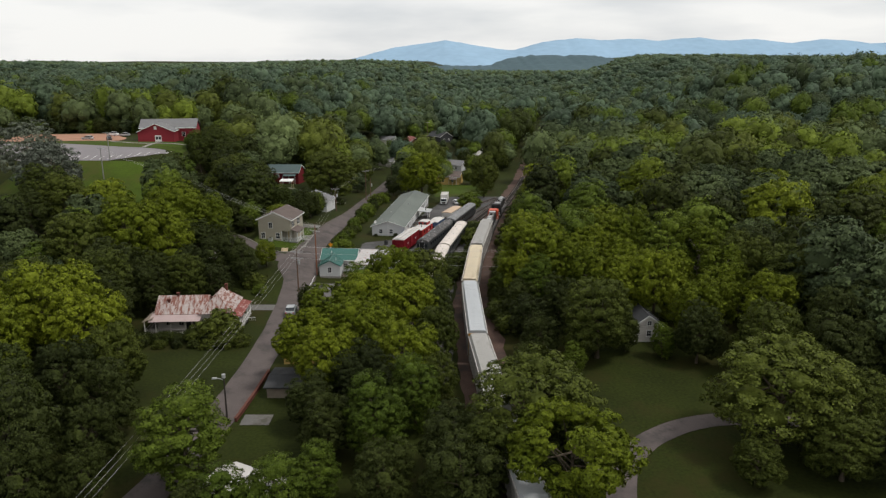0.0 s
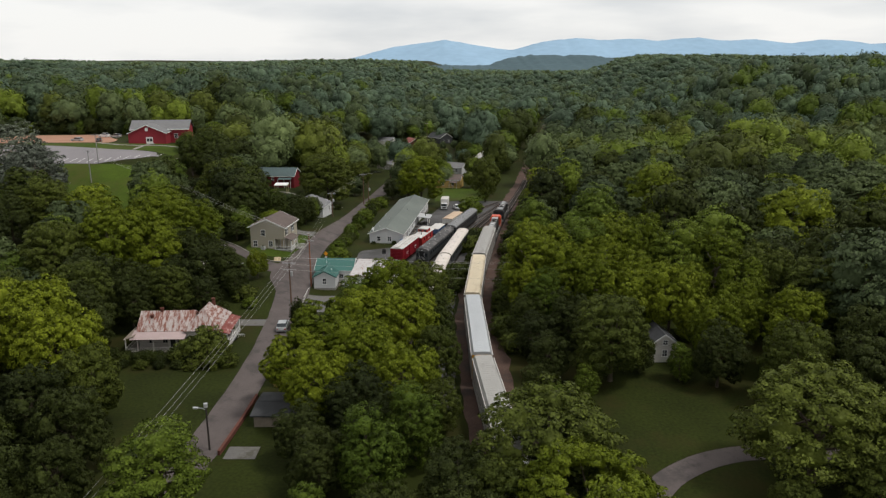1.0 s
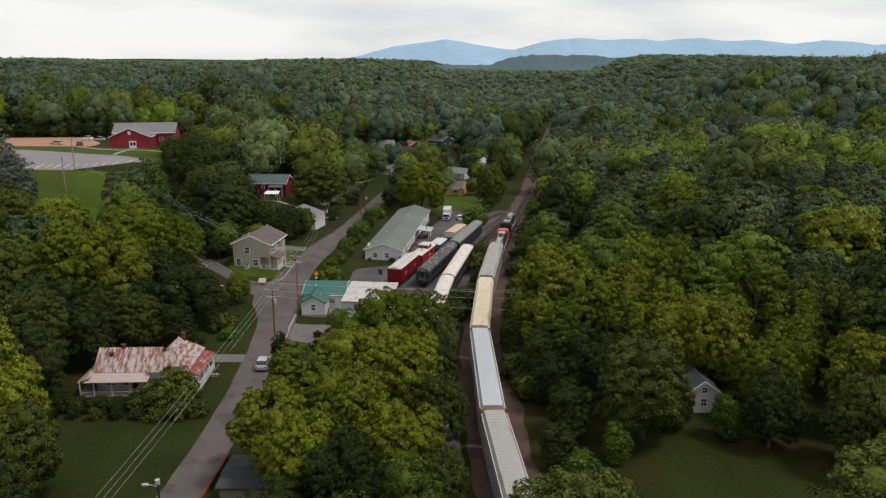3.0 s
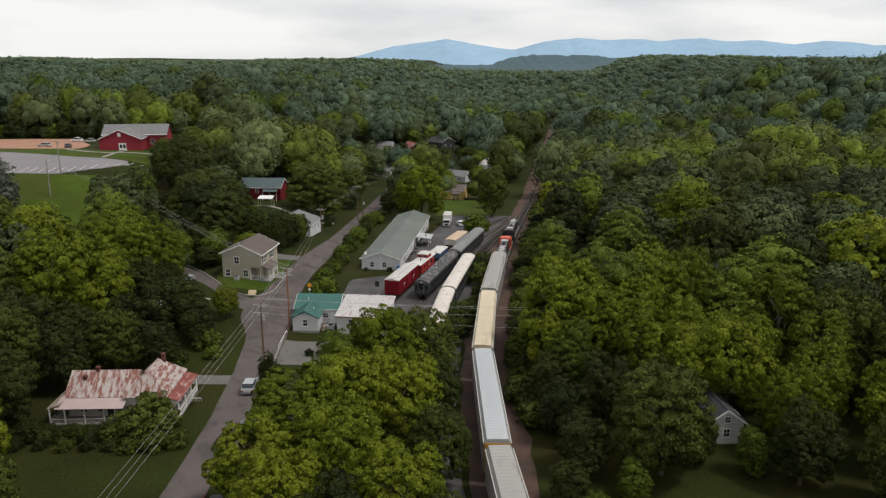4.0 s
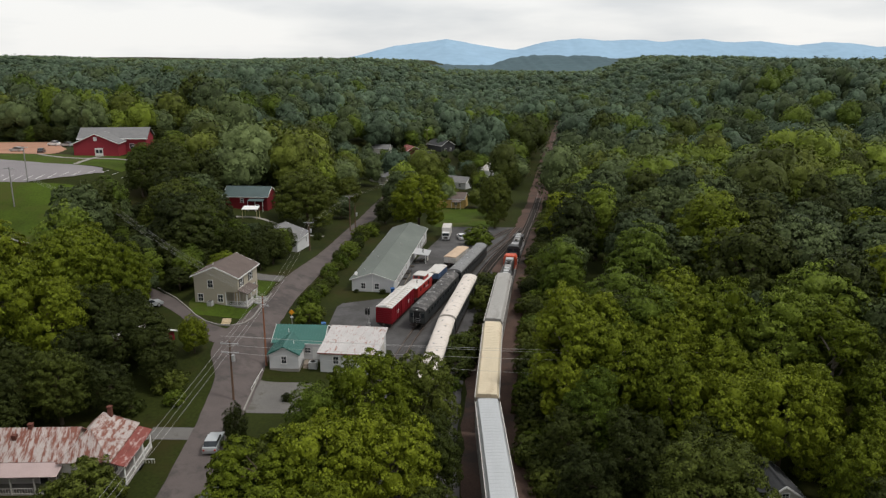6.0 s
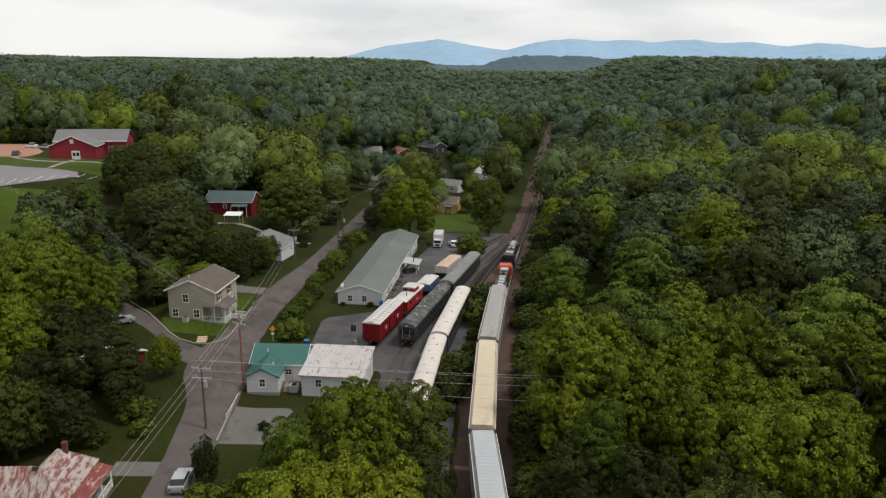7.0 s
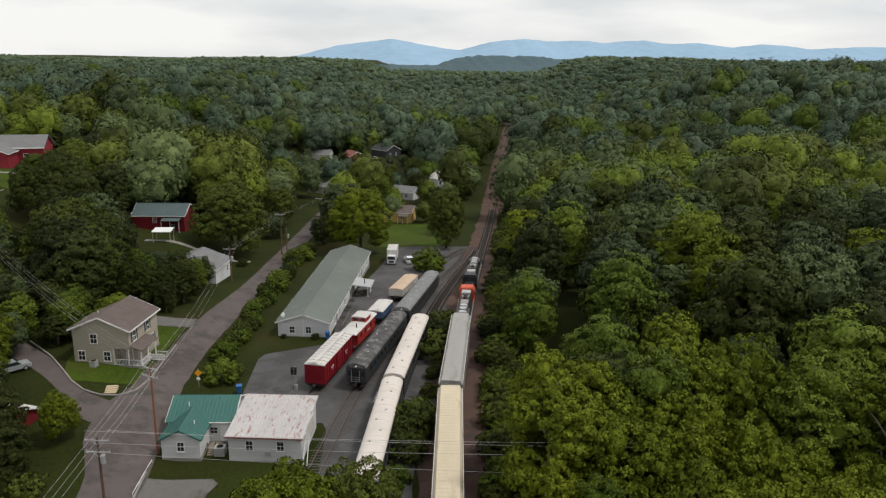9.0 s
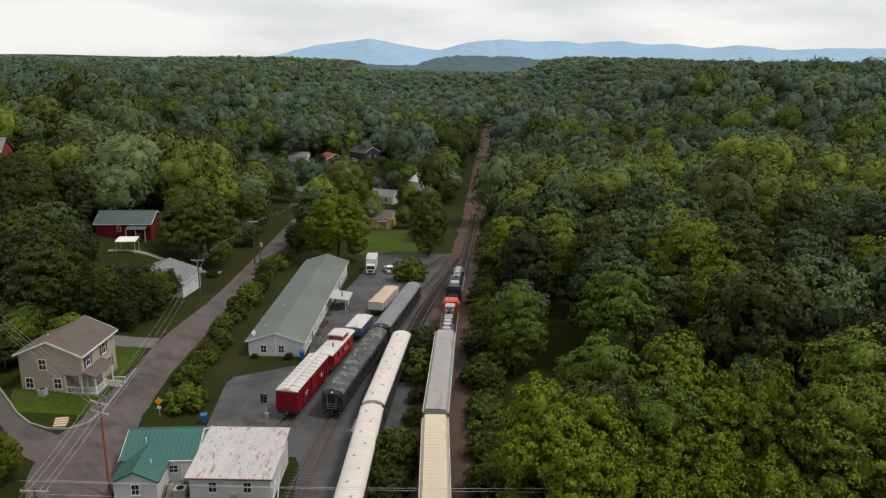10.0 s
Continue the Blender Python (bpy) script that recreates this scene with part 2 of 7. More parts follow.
CAR_WHITE = shade("white_car_paint", (0.66, 0.66, 0.66), 0.3, 0, 1, 0.03, 6, 0)
CAR_SILVER = shade("silver_car_paint", (0.42, 0.44, 0.45), 0.3, 0.4, 1, 0.03, 6, 0)
CAR_DARK = shade("dark_car_paint", (0.05, 0.055, 0.06), 0.3, 0.1, 1, 0.05, 6, 0)
# blue of both backdrops is distance haze painted into the base colour
MOUNTAIN = shade("mountain_haze_blue", (0.265, 0.39, 0.51), 1.0, 0, 0.002, 0.08, 0.02, 0)
MOUNTAIN_NEAR = shade("far_ridge_haze_blue", (0.070, 0.108, 0.122), 1.0, 0, 0.004, 0.15, 0.05, 0)
LEAF = [foliage("leaves_mid_green", (0.043, 0.061, 0.026), (0.116, 0.150, 0.053)),
        foliage("leaves_yellow_green", (0.074, 0.100, 0.006), (0.192, 0.226, 0.014)),
        foliage("leaves_deep_green", (0.022, 0.030, 0.007), (0.061, 0.076, 0.014)),
        foliage("leaves_fresh_green", (0.056, 0.086, 0.009), (0.144, 0.186, 0.020)),
        foliage("leaves_grey_green", (0.088, 0.100, 0.078), (0.152, 0.170, 0.120)),
        # paler and bluer: distance haze put into the leaf colour of the far woods
        foliage("leaves_far_haze_green", (0.058, 0.088, 0.053), (0.126, 0.174, 0.094)),
        foliage("leaves_olive_green", (0.037, 0.050, 0.008), (0.106, 0.127, 0.019))]


# ---------------------------------------------------------------- mesh helpers
class Build:
    """Collects vertices and faces of one mesh."""

    def __init__(self):
        self.v, self.f = [], []

    def add(self, verts, faces):
        k = len(self.v)
        self.v.extend(tuple(p) for p in verts)
        self.f.extend(tuple(i + k for i in f) for f in faces)
        return self

    def box(self, x0, x1, y0, y1, z0, z1):
        p = [(x, y, z) for z in (z0, z1) for x, y in ((x0, y0), (x1, y0), (x1, y1), (x0, y1))]
        return self.add(p, [(3, 2, 1, 0), (4, 5, 6, 7), (0, 1, 5, 4), (1, 2, 6, 5), (2, 3, 7, 6), (3, 0, 4, 7)])

    def beam(self, a, b, w, h=None):
        """A square bar from a to b."""
        a, b, h = Vector(a), Vector(b), h or w
        d = (b - a).normalized()
        s = d.cross(Vector((0, 0, 1)))
        s = s.normalized() if s.length > 1e-4 else Vector((1, 0, 0))
        u = s.cross(d)
        p = [q + s * (i * w / 2) + u * (j * h / 2) for q in (a, b) for i, j in ((-1, -1), (1, -1), (1, 1), (-1, 1))]
        return self.add(p, [(3, 2, 1, 0), (4, 5, 6, 7), (0, 1, 5, 4), (1, 2, 6, 5), (2, 3, 7, 6), (3, 0, 4, 7)])

    def tube(self, pts, radii, n=8):
        """A round bar along points."""
        rings = []
        for i, p in enumerate(pts):
            p = Vector(p)
            d = Vector(pts[min(i + 1, len(pts) - 1)]) - Vector(pts[max(i - 1, 0)])
            d.normalize()
            s = d.cross(Vector((0.03, 1, 0.02))) if abs(d.y) < 0.9 else d.cross(Vector((1, 0.03, 0.02)))
            s.normalize()
            u = s.cross(d)
            r = radii[i] if hasattr(radii, "__len__") else radii
            rings.append([p + (s * math.cos(a) + u * math.sin(a)) * r for a in np.linspace(0, 2 * math.pi, n, endpoint=False)])
        verts = [q for ring in rings for q in ring]
        faces = [(i * n + j, i * n + (j + 1) % n, (i + 1) * n + (j + 1) % n, (i + 1) * n + j) for i in range(len(pts) - 1) for j in range(n)]
        faces += [tuple(range(n - 1, -1, -1)), tuple((len(pts) - 1) * n + j for j in range(n))]
        return self.add(verts, faces)

    def prism(self, outline, z0, z1):
        """An upright prism over a plan outline."""
        n = len(outline)
        v = [(x, y, z0) for x, y in outline] + [(x, y, z1) for x, y in outline]
        return self.add(v, [(i, (i + 1) % n, n + (i + 1) % n, n + i) for i in range(n)] + [tuple(range(n - 1, -1, -1)), tuple(range(n, 2 * n))])

    def along(self, profile, y0, y1):
        """A profile in x and z drawn out along y."""
        n = len(profile)
        v = [(x, y0, z) for x, z in profile] + [(x, y1, z) for x, z in profile]
        return self.add(v, [(i, (i + 1) % n, n + (i + 1) % n, n + i) for i in range(n)] + [tuple(range(n - 1, -1, -1)), tuple(range(n, 2 * n))])

    def slab(self, a, b, c, d, thick):
        """A plate with the corners a, b, c, d on its upper side."""
        a, b, c, d = (Vector(p) for p in (a, b, c, d))
        nrm = (b - a).cross(d - a).normalized()
        if nrm.z < 0:
            nrm = -nrm
        low = [p - nrm * thick for p in (a, b, c, d)]
        return self.add([*low, a, b, c, d], [(3, 2, 1, 0), (4, 5, 6, 7), (0, 1, 5, 4), (1, 2, 6, 5), (2, 3, 7, 6), (3, 0, 4, 7)])

    def wheel(self, x, y, z, r, w, n=14):
        return self.tube([(x - w / 2, y, z), (x + w / 2, y, z)], r, n)

    def mesh(self, name, material):
        me = bpy.data.meshes.new(name)
        me.from_pydata(self.v, [], self.f)
        bm = bmesh.new()
        bm.from_mesh(me)
        bmesh.ops.recalc_face_normals(bm, faces=bm.faces)
        bm.to_mesh(me)
        bm.free()
        me.materials.append(material)
        return me


def part(name, build, material, parent, label=""):
    """One mesh as a part under a thing or under another part."""
    ob = new(name, build.mesh(name, material))
    ob.parent = parent
    return tagged(ob, label) if label else ob


def smooth(ob, angle=40):
    ob.data.shade_smooth()
    return ob


def thing(name, m, label, category, group=""):
    ob = new(name)
    ob.empty_display_size = 0.3
    ob.matrix_world = m
    return tagged(ob, label, category, group)


def setting(name, build, material, label, category="ground"):
    ob = new(name, build.mesh(name, material))
    return tagged(ob, label, category, "", "structure")


# ---------------------------------------------------------------- the lie of the land
def ss(a, b, v):
    k = np.clip((v - a) / (b - a), 0, 1)
    return k * k * (3 - 2 * k)


def land(x, y):
    """Height of the ground."""
    x, y = np.asarray(x, float), np.asarray(y, float)
    z = -5.0 * ss(205, 330, y)
    z = z + 1.5 * np.exp(-((x + 16) / 30) ** 2 - ((y - 460) / 26) ** 2)
    z = z + 2.6 * ss(-26, -36, x) * ss(132, 166, y) * (1 - 0.8 * ss(192, 238, y))
    z = z + 4.6 * ss(-40, -56, x) * ss(212, 250, y)
    z = z + 0.9 * ss(-36, -46, x) * ss(160, 176, y)
    z = z + 13.5 * ss(-58, -106, x) * ss(170, 275, y)
    z = z + 34.0 * ss(55, 240, x - 0.17 * (y - 300)) * ss(260, 640, y)
    z = z + 2.0 * ss(650, 1300, y) * ss(60, -500, x)
    z = z + 11.0 * ss(1000, 2300, y)
    z = z + 1.2 * np.sin(x * 0.021 + 1.3) * np.sin(y * 0.017) * ss(60, 120, np.abs(x - 5))
    z = z + 6.0 * np.sin(x * 0.0061 + 0.4) * np.sin(y * 0.0043 + 1.0) * ss(500, 1100, y)
    return z


def path_x(knots):
    """A smooth line x(y) through knots (y, x)."""
    ky, kx = np.array([k[0] for k in knots], float), np.array([k[1] for k in knots], float)
    slope = np.gradient(kx, ky)

    def at(y):
        y = np.asarray(y, float)
        i = np.clip(np.searchsorted(ky, y) - 1, 0, len(ky) - 2)
        h = ky[i + 1] - ky[i]
        u = (y - ky[i]) / h
        r = kx[i] * (1 + 2 * u) * (1 - u) ** 2 + slope[i] * h * u * (1 - u) ** 2 + kx[i + 1] * u * u * (3 - 2 * u) + slope[i + 1] * h * u * u * (u - 1)
        return np.where(u > 1, kx[-1] + slope[-1] * (y - ky[-1]), np.where(u < 0, kx[0] + slope[0] * (y - ky[0]), r))
    return at


MAIN = path_x([(-80, 28.0), (-30, 21.4), (20, 15.0), (60, 9.9), (83, 7.5), (100, 6.1), (120, 5.15), (139.6, 5.25), (155.7, 6.5), (169, 7.9), (185, 10.1), (212.6, 14.2), (241, 19.1), (320, 32.7), (435, 51.5), (573, 75.0), (900, 131.0)])
WHITE_LINE = path_x([(90, -7.5), (120, -5.6), (148.8, -3.0), (169.7, -0.4), (195, 4.25), (215, 8.9), (240, 15.6), (262, 21.2)])
COACH_LINE = path_x([(150, -10.2), (173, -6.0), (196, 0.2), (221, 7.2), (245, 14.9), (268, 21.0)])
BOX_LINE = path_x([(172, -12.4), (186, -8.5), (199, -4.6), (223, 2.6), (245, 10.0), (265, 18.6)])
ROAD = path_x([(-80, -81.0), (-20, -62.0), (40, -43.0), (60, -36.6), (72, -33.0), (88, -31.0), (104, -30.3), (120, -30.4), (134, -31.3), (148, -32.3), (160, -33.0), (175, -33.4), (187, -33.2), (200, -32.3), (215, -30.9), (241, -29.3), (262, -28.2), (285, -27.2), (303, -26.4), (350, -22.0), (420, -10.0)])


def strip(y0, y1, step, xl, xr, up, across=4):
    """A sheet draped on the ground between two lines x(y)."""
    b = Build()
    ys = np.arange(y0, y1 + step / 2, step)
    cols = across + 1
    for y in ys:
        xs = np.linspace(float(xl(y)), float(xr(y)), cols)
        zs = land(xs, y) + up
        b.v.extend((float(x), float(y), float(z)) for x, z in zip(xs, zs))
    b.f = [(i * cols + j, i * cols + j + 1, (i + 1) * cols + j + 1, (i + 1) * cols + j) for i in range(len(ys) - 1) for j in range(across)]
    return b


def uneven(line, amount, freq=0.6, seed=0.0):
    return lambda y: line(y) + amount * noise.noise((float(y) * freq, seed, 1.7)) * 1.6


def ribbon(pts, width, up):
    """A band of even width draped on the ground along a line of the plan."""
    b = Build()
    p = np.array(pts, float)
    d = np.gradient(p, axis=0)
    d /= np.linalg.norm(d, axis=1)[:, None]
    for (x, y), (dx, dy) in zip(p, d):
        for k in (-0.5, 0.0, 0.5):
            u, v = x - dy * k * width, y + dx * k * width
            b.v.append((float(u), float(v), float(land(u, v)) + up))
    b.f = [(i * 3 + j, i * 3 + j + 1, i * 3 + j + 4, i * 3 + j + 3) for i in range(len(p) - 1) for j in range(2)]
    return b


def axis(*runs):
    return np.unique(np.round(np.concatenate([np.arange(a, b, s) for a, b, s in runs]), 3))


gx = axis((-4500, -900, 150), (-900, -260, 20), (-260, -70, 5), (-70, 80, 2), (80, 300, 5), (300, 900, 20), (900, 4501, 150))
gy = axis((-400, 40, 20), (40, 300, 2), (300, 460, 4), (460, 1000, 15), (1000, 4801, 120))
GX, GY = np.meshgrid(gx, gy)
ground_build = Build()
ground_build.v = list(map(tuple, np.stack([GX, GY, land(GX, GY)], -1).reshape(-1, 3).tolist()))
nx = len(gx)
ground_build.f = [(j * nx + i, j * nx + i + 1, (j + 1) * nx + i + 1, (j + 1) * nx + i) for j in range(len(gy) - 1) for i in range(nx - 1)]
smooth(setting("ground", ground_build, GRASS, "uneven mown and rough grass reaching to the wooded hills", "ground"))
setting("road", strip(-70, 420, 2, uneven(lambda y: ROAD(y) - 2.6 - 1.2 * float(ss(146, 156, y) * ss(184, 172, y)) - 2.0 * float(ss(150, 160, y) * ss(172, 164, y)), 0.12), uneven(lambda y: ROAD(y) + 2.5 + 1.1 * float(ss(132, 146, y) * ss(175, 160, y)), 0.12, seed=4), 0.07, 6), ASPHALT, "worn reddish grey asphalt road through the village", "road")
SIDE = path_x([(-90, 203), (-70, 191.5), (-58, 182.5), (-49, 174.0), (-42, 165.5), (-36, 163.0), (-33, 162.5)])


def side_street():
    b = Build()
    xs = np.arange(-90, -32.9, 1.5)
    for x in xs:
        c = float(SIDE(x))
        ys = np.linspace(c - 3.6, c + 3.6 - 0.8 * float(ss(-40, -36, x)), 6)
        b.v.extend((float(x - 0.6 * (y - c) * 0.6), float(y), float(land(x - 0.36 * (y - c), y)) + 0.065) for y in ys)
    b.f = [(i * 6 + j, i * 6 + j + 1, (i + 1) * 6 + j + 1, (i + 1) * 6 + j) for i in range(len(xs) - 1) for j in range(5)]
    return b


setting("road_side_street", side_street(), ASPHALT, "grey asphalt side street meeting the village road", "road")
setting("railway_bed", strip(-70, 900, 2, uneven(lambda y: MAIN(y) - 3.4 - 0.8 * float(ss(140, 170, y)), 0.5, 0.2), uneven(lambda y: MAIN(y) + 4.9, 0.7, 0.2, 7), 0.10, 6), BALLAST, "brown dirt and ballast bed under the railway tracks", "railway bed")
setting("rail_yard", strip(100, 268, 2, lambda y: min(-9.5, float(WHITE_LINE(y)) - 3) if y < 150 else (-9.3 if y < 163 else (-10.0 if y < 166 else (-24.5 + 2.0 * float(ss(166, 171, y)) if y < 187 else (-11.2 + 9.0 * float(ss(200, 262, y)) if y > 193 else -22.5 + 11 * float(ss(187, 193, y)))))), uneven(lambda y: max(float(MAIN(y)) - 4.0, float(WHITE_LINE(y)) + 1.5), 0.3, 0.3), 0.055, 10), YARD, "patched grey asphalt and cinder rail yard", "yard")

# ---------------------------------------------------------------- tracks
def track(name, line, y0, y1, label, proud=0.16, sunk=0.0):
    """One track: single ties along the near stretch, joined ones beyond, and two rails."""
    t = thing(name, Matrix(), label, "railway track", "railway tracks")
    ties, y, rails = Build(), y0, (Build(), Build())
    prev, one = None, None
    while y < y1:
        x, s = float(line(y)), float(line(y + 0.5) - line(y - 0.5))
        z = float(land(x, y)) + 0.07
        d = Vector((s, 1, 0)).normalized()
        n = Vector((d.y, -d.x, 0))
        c = Vector((x, y, z))
        if y < 232:
            spot = pose(x, y, z + 0.06 - sunk, 0, 0, math.degrees(math.atan2(n.y, n.x)))
            if one is None:
                one = part("tie", Build().box(-1.3, 1.3, -0.115, 0.115, -0.08, 0.08), TIE_SUNK if sunk else TIE, t)
                one.matrix_basis = spot
            else:
                again = new("tie", one.data)
                again.parent = t
                again.matrix_basis = spot
        elif y < 330:
            ties.beam(c - n * 1.3 + Vector((0, 0, 0.06 - sunk)), c + n * 1.3 + Vector((0, 0, 0.06 - sunk)), 0.23, 0.16)
        if prev:
            for k, side in enumerate((-0.75, 0.75)):
                rails[k].beam(prev[0] + prev[1] * side + Vector((0, 0, proud + 0.06)), c + n * side + Vector((0, 0, proud + 0.06)), 0.09, 0.16)
        prev = (c, n)
        y += 0.62 if y < 330 else 6.0
    part("tie_bed", ties, TIE, t, "dark wooden ties set in the ballast")
    for r in rails:
        part("rail", r, STEEL, t)
    return t


track("railway_track", MAIN, -68, 880, "rusty main line track on brown ballast")
track("railway_track", WHITE_LINE, 100, 262, "siding track under the cream coaches")
track("railway_track", COACH_LINE, 150, 268, "yard track under the black coaches", 0.08, 0.125)
track("railway_track", BOX_LINE, 172, 265, "short yard track under the red boxcar", 0.08, 0.125)


# ---------------------------------------------------------------- rolling stock
def row_of(name, build, material, parent, places):
    """Alike pieces that share one mesh, each an object of its own."""
    me = build.mesh(name, material)
    for p in places:
        ob = new(name, me)
        ob.parent = parent
        ob.location = p


def on_line(line, y_back, length, up=0.30):
    """The pose of a wagon whose end nearer to the south stands at y_back on a line; its own y axis points north."""
    ya, yb = y_back + length * 0.18, y_back + length * 0.80
    a = Vector((float(line(ya)), ya, 0))
    b = Vector((float(line(yb)), yb, 0))
    a.z, b.z = float(land(a.x, ya)) + up, float(land(b.x, yb)) + up
    d = b - a
    c = a + d * ((length * 0.5 - length * 0.18) / (length * 0.62))
    return pose(*c, math.degrees(math.asin(d.z / d.length)), 0, math.degrees(math.atan2(-d.x, d.y)))


def bogie(parent, y, wheels=2, r=0.44):
    frame_part = Build()
    span = 0.9 * (wheels - 1)
    for x in (-1.0, 1.0):
        frame_part.box(x - 0.09, x + 0.09, y - span - 0.55, y + span + 0.55, 0.38, 0.68)
    frame_part.box(-1.0, 1.0, y - 0.3, y + 0.3, 0.45, 0.85)
    b = part("bogie", frame_part, TRUCK_IRON, parent)
    for i in range(wheels):
        yy = y - span + 1.8 * i
        for x in (-0.75, 0.75):
            part("wheel", Build().wheel(x, yy, r, r, 0.14), TRUCK_IRON, b)


def coupler(parent, y, sign):
    part("coupler", Build().box(-0.15, 0.15, *sorted((y, y + sign * 0.75)), 0.75, 1.05), TRUCK_IRON, parent)


def autorack(m, roof_material, label, dark_sides=True, end_material=RACK_SIDE):
    t = thing("autorack_wagon", m, label, "freight wagon", "autorack wagons of the freight train")
    h, w, top = 13.65, 1.52, 5.55
    part("underframe", Build().box(-1.35, 1.35, -h, h, 0.85, 1.15), TRUCK_IRON, t)
    body = Build().along([(-w, 1.05), (w, 1.05), (w, 4.75), (w - 0.12, 5.05), (-w + 0.12, 5.05), (-w, 4.75)], -h + 0.25, h - 0.25)
    side = part("body", body, RACK_DARK if dark_sides else RACK_SIDE, t)
    for s in (-1, 1):
        posts = Build()
        for i in range(17):
            y = -h + 0.4 + i * (2 * h - 0.8) / 16
            posts.box(*sorted((s * w, s * (w + 0.07))), y - 0.07, y + 0.07, 1.1, 4.8)
        for z in (1.1, 2.55, 4.7):
            posts.box(*sorted((s * w, s * (w + 0.05))), -h + 0.3, h - 0.3, z, z + 0.12)
        part("side_framing", posts, RACK_SIDE, side)
        panels = Build()
        for i in range(16):
            y = -h + 0.55 + i * (2 * h - 0.8) / 16
            for z in (1.35, 2.75, 3.75):
                panels.box(*sorted((s * w, s * (w + 0.03))), y, y + 1.45, z, z + 0.8)
        part("side_screen", panels, RACK_SIDE, side)
    roof = Build().along([(-w, 4.98), (w, 4.98), (w - 0.28, top - 0.04), (0, top), (-w + 0.28, top - 0.04)], -h + 0.1, h - 0.1)
    r = part("roof", roof, roof_material, t)
    rib = Build().along([(-w + 0.25, top - 0.06), (w - 0.25, top - 0.06), (w - 0.27, top - 0.028), (0, top + 0.012), (-w + 0.27, top - 0.028)], -0.05, 0.05)
    row_of("roof_rib", rib, roof_material, r, [(0, -h + 0.5 + i * (2 * h - 1.0) / 39, 0) for i in range(40)])
    for s in (-1, 1):
        part("roof_rail", Build().box(*sorted((s * (w + 0.04), s * (w + 0.13))), -h + 0.1, h - 0.1, 4.95, 5.08), ROOF_WHITE, r)
        ends = Build().box(-w + 0.05, w - 0.05, *sorted((s * (h - 0.25), s * (h - 0.05))), 1.1, 5.0)
        leaf_door = part("end_door", ends, end_material, t)
        for i in range(6):
            x = -1.25 + i * 0.5
            part("door_rib", Build().box(x - 0.05, x + 0.05, *sorted((s * (h - 0.05), s * (h + 0.02))), 1.2, 4.95), end_material, leaf_door)
        bogie(t, s * (h - 2.6))
        coupler(t, s * (h - 0.3), s)
    return t


def coach(m, roof_material, side_material, label, length=25.2, dark_end=True):
    t = thing("passenger_coach", m, label, "railway coach", "parked coaches in the rail yard")
    h, w = length / 2, 1.5
    part("underframe", Build().box(-1.3, 1.3, -h + 0.3, h - 0.3, 0.75, 1.15), TRUCK_IRON, t)
    body = part("body", Build().along([(-w, 1.05), (w, 1.05), (w, 3.45), (-w, 3.45)], -h, h), side_material, t)
    arc = [(w * math.cos(a) * 1.02, 3.42 + 0.72 * math.sin(a)) for a in np.linspace(0, math.pi, 13)]
    roof = part("roof", Build().along(arc, -h - 0.05, h + 0.05), roof_material, t)
    smooth(roof)
    roof.data.set_sharp_from_angle(angle=radians(50))
    row_of("roof_seam", Build().along([(x * 1.003, z + 0.014) for x, z in arc], -0.03, 0.03), roof_material, roof, [(0, -h + 0.6 + i * (length - 1.2) / 12, 0) for i in range(13)])
    for i in range(9):
        y = -h + 2.0 + i * (length - 4.0) / 8
        x = 0.42 if i % 2 else -0.42
        part("roof_vent", Build().tube([(x, y, 4.02), (x, y, 4.22)], [0.13, 0.16], 8), GREY_METAL if dark_end else side_material, roof)
    for s in (-1, 1):
        for i in range(11):
            y = -h + 2.6 + i * (length - 5.2) / 10
            wnd = part("window", Build().box(*sorted((s * (w - 0.02), s * (w + 0.035))), y - 0.62, y + 0.62, 2.15, 3.0), side_material, body)
            part("pane", Build().box(*sorted((s * (w + 0.036), s * (w + 0.045))), y - 0.52, y + 0.52, 2.25, 2.9), PANE, wnd)
        part("letter_board", Build().box(*sorted((s * w, s * (w + 0.03))), -h + 0.2, h - 0.2, 3.18, 3.4), side_material, body)
        ends = Build().box(-0.6, 0.6, *sorted((s * h, s * (h + 0.28))), 1.15, 3.35)
        ends.box(-0.42, 0.42, *sorted((s * (h + 0.28), s * (h + 0.32))), 1.25, 3.2)
        part("gangway", ends, DARK, t)
        for x in (-1.05, 1.05):
            part("end_window", Build().box(x - 0.25, x + 0.25, *sorted((s * h, s * (h + 0.03))), 2.1, 2.9), PANE, t)
            part("buffer_step", Build().box(x - 0.35, x + 0.35, *sorted((s * (h - 0.1), s * (h + 0.25))), 0.55, 0.72), TRUCK_IRON, t)
        for x in (-0.62, 0.62):
            part("grab_rail", Build().tube([(x, s * (h + 0.34), 1.3), (x, s * (h + 0.34), 3.1)], 0.025, 6), GREY_METAL, t)
        gate = Build()
        for z in (1.35, 1.7, 2.05):
            gate.box(-0.6, 0.6, *sorted((s * (h + 0.33), s * (h + 0.36))), z, z + 0.04)
        part("end_gate", gate, GREY_METAL, t)
        part("marker_lamp", Build().tube([(0, s * (h + 0.02), 3.66), (0, s * (h + 0.22), 3.66)], 0.13, 10), WHITE, t)
        bogie(t, s * (h - 2.9), 3)
        coupler(t, s * h, s)
    return t


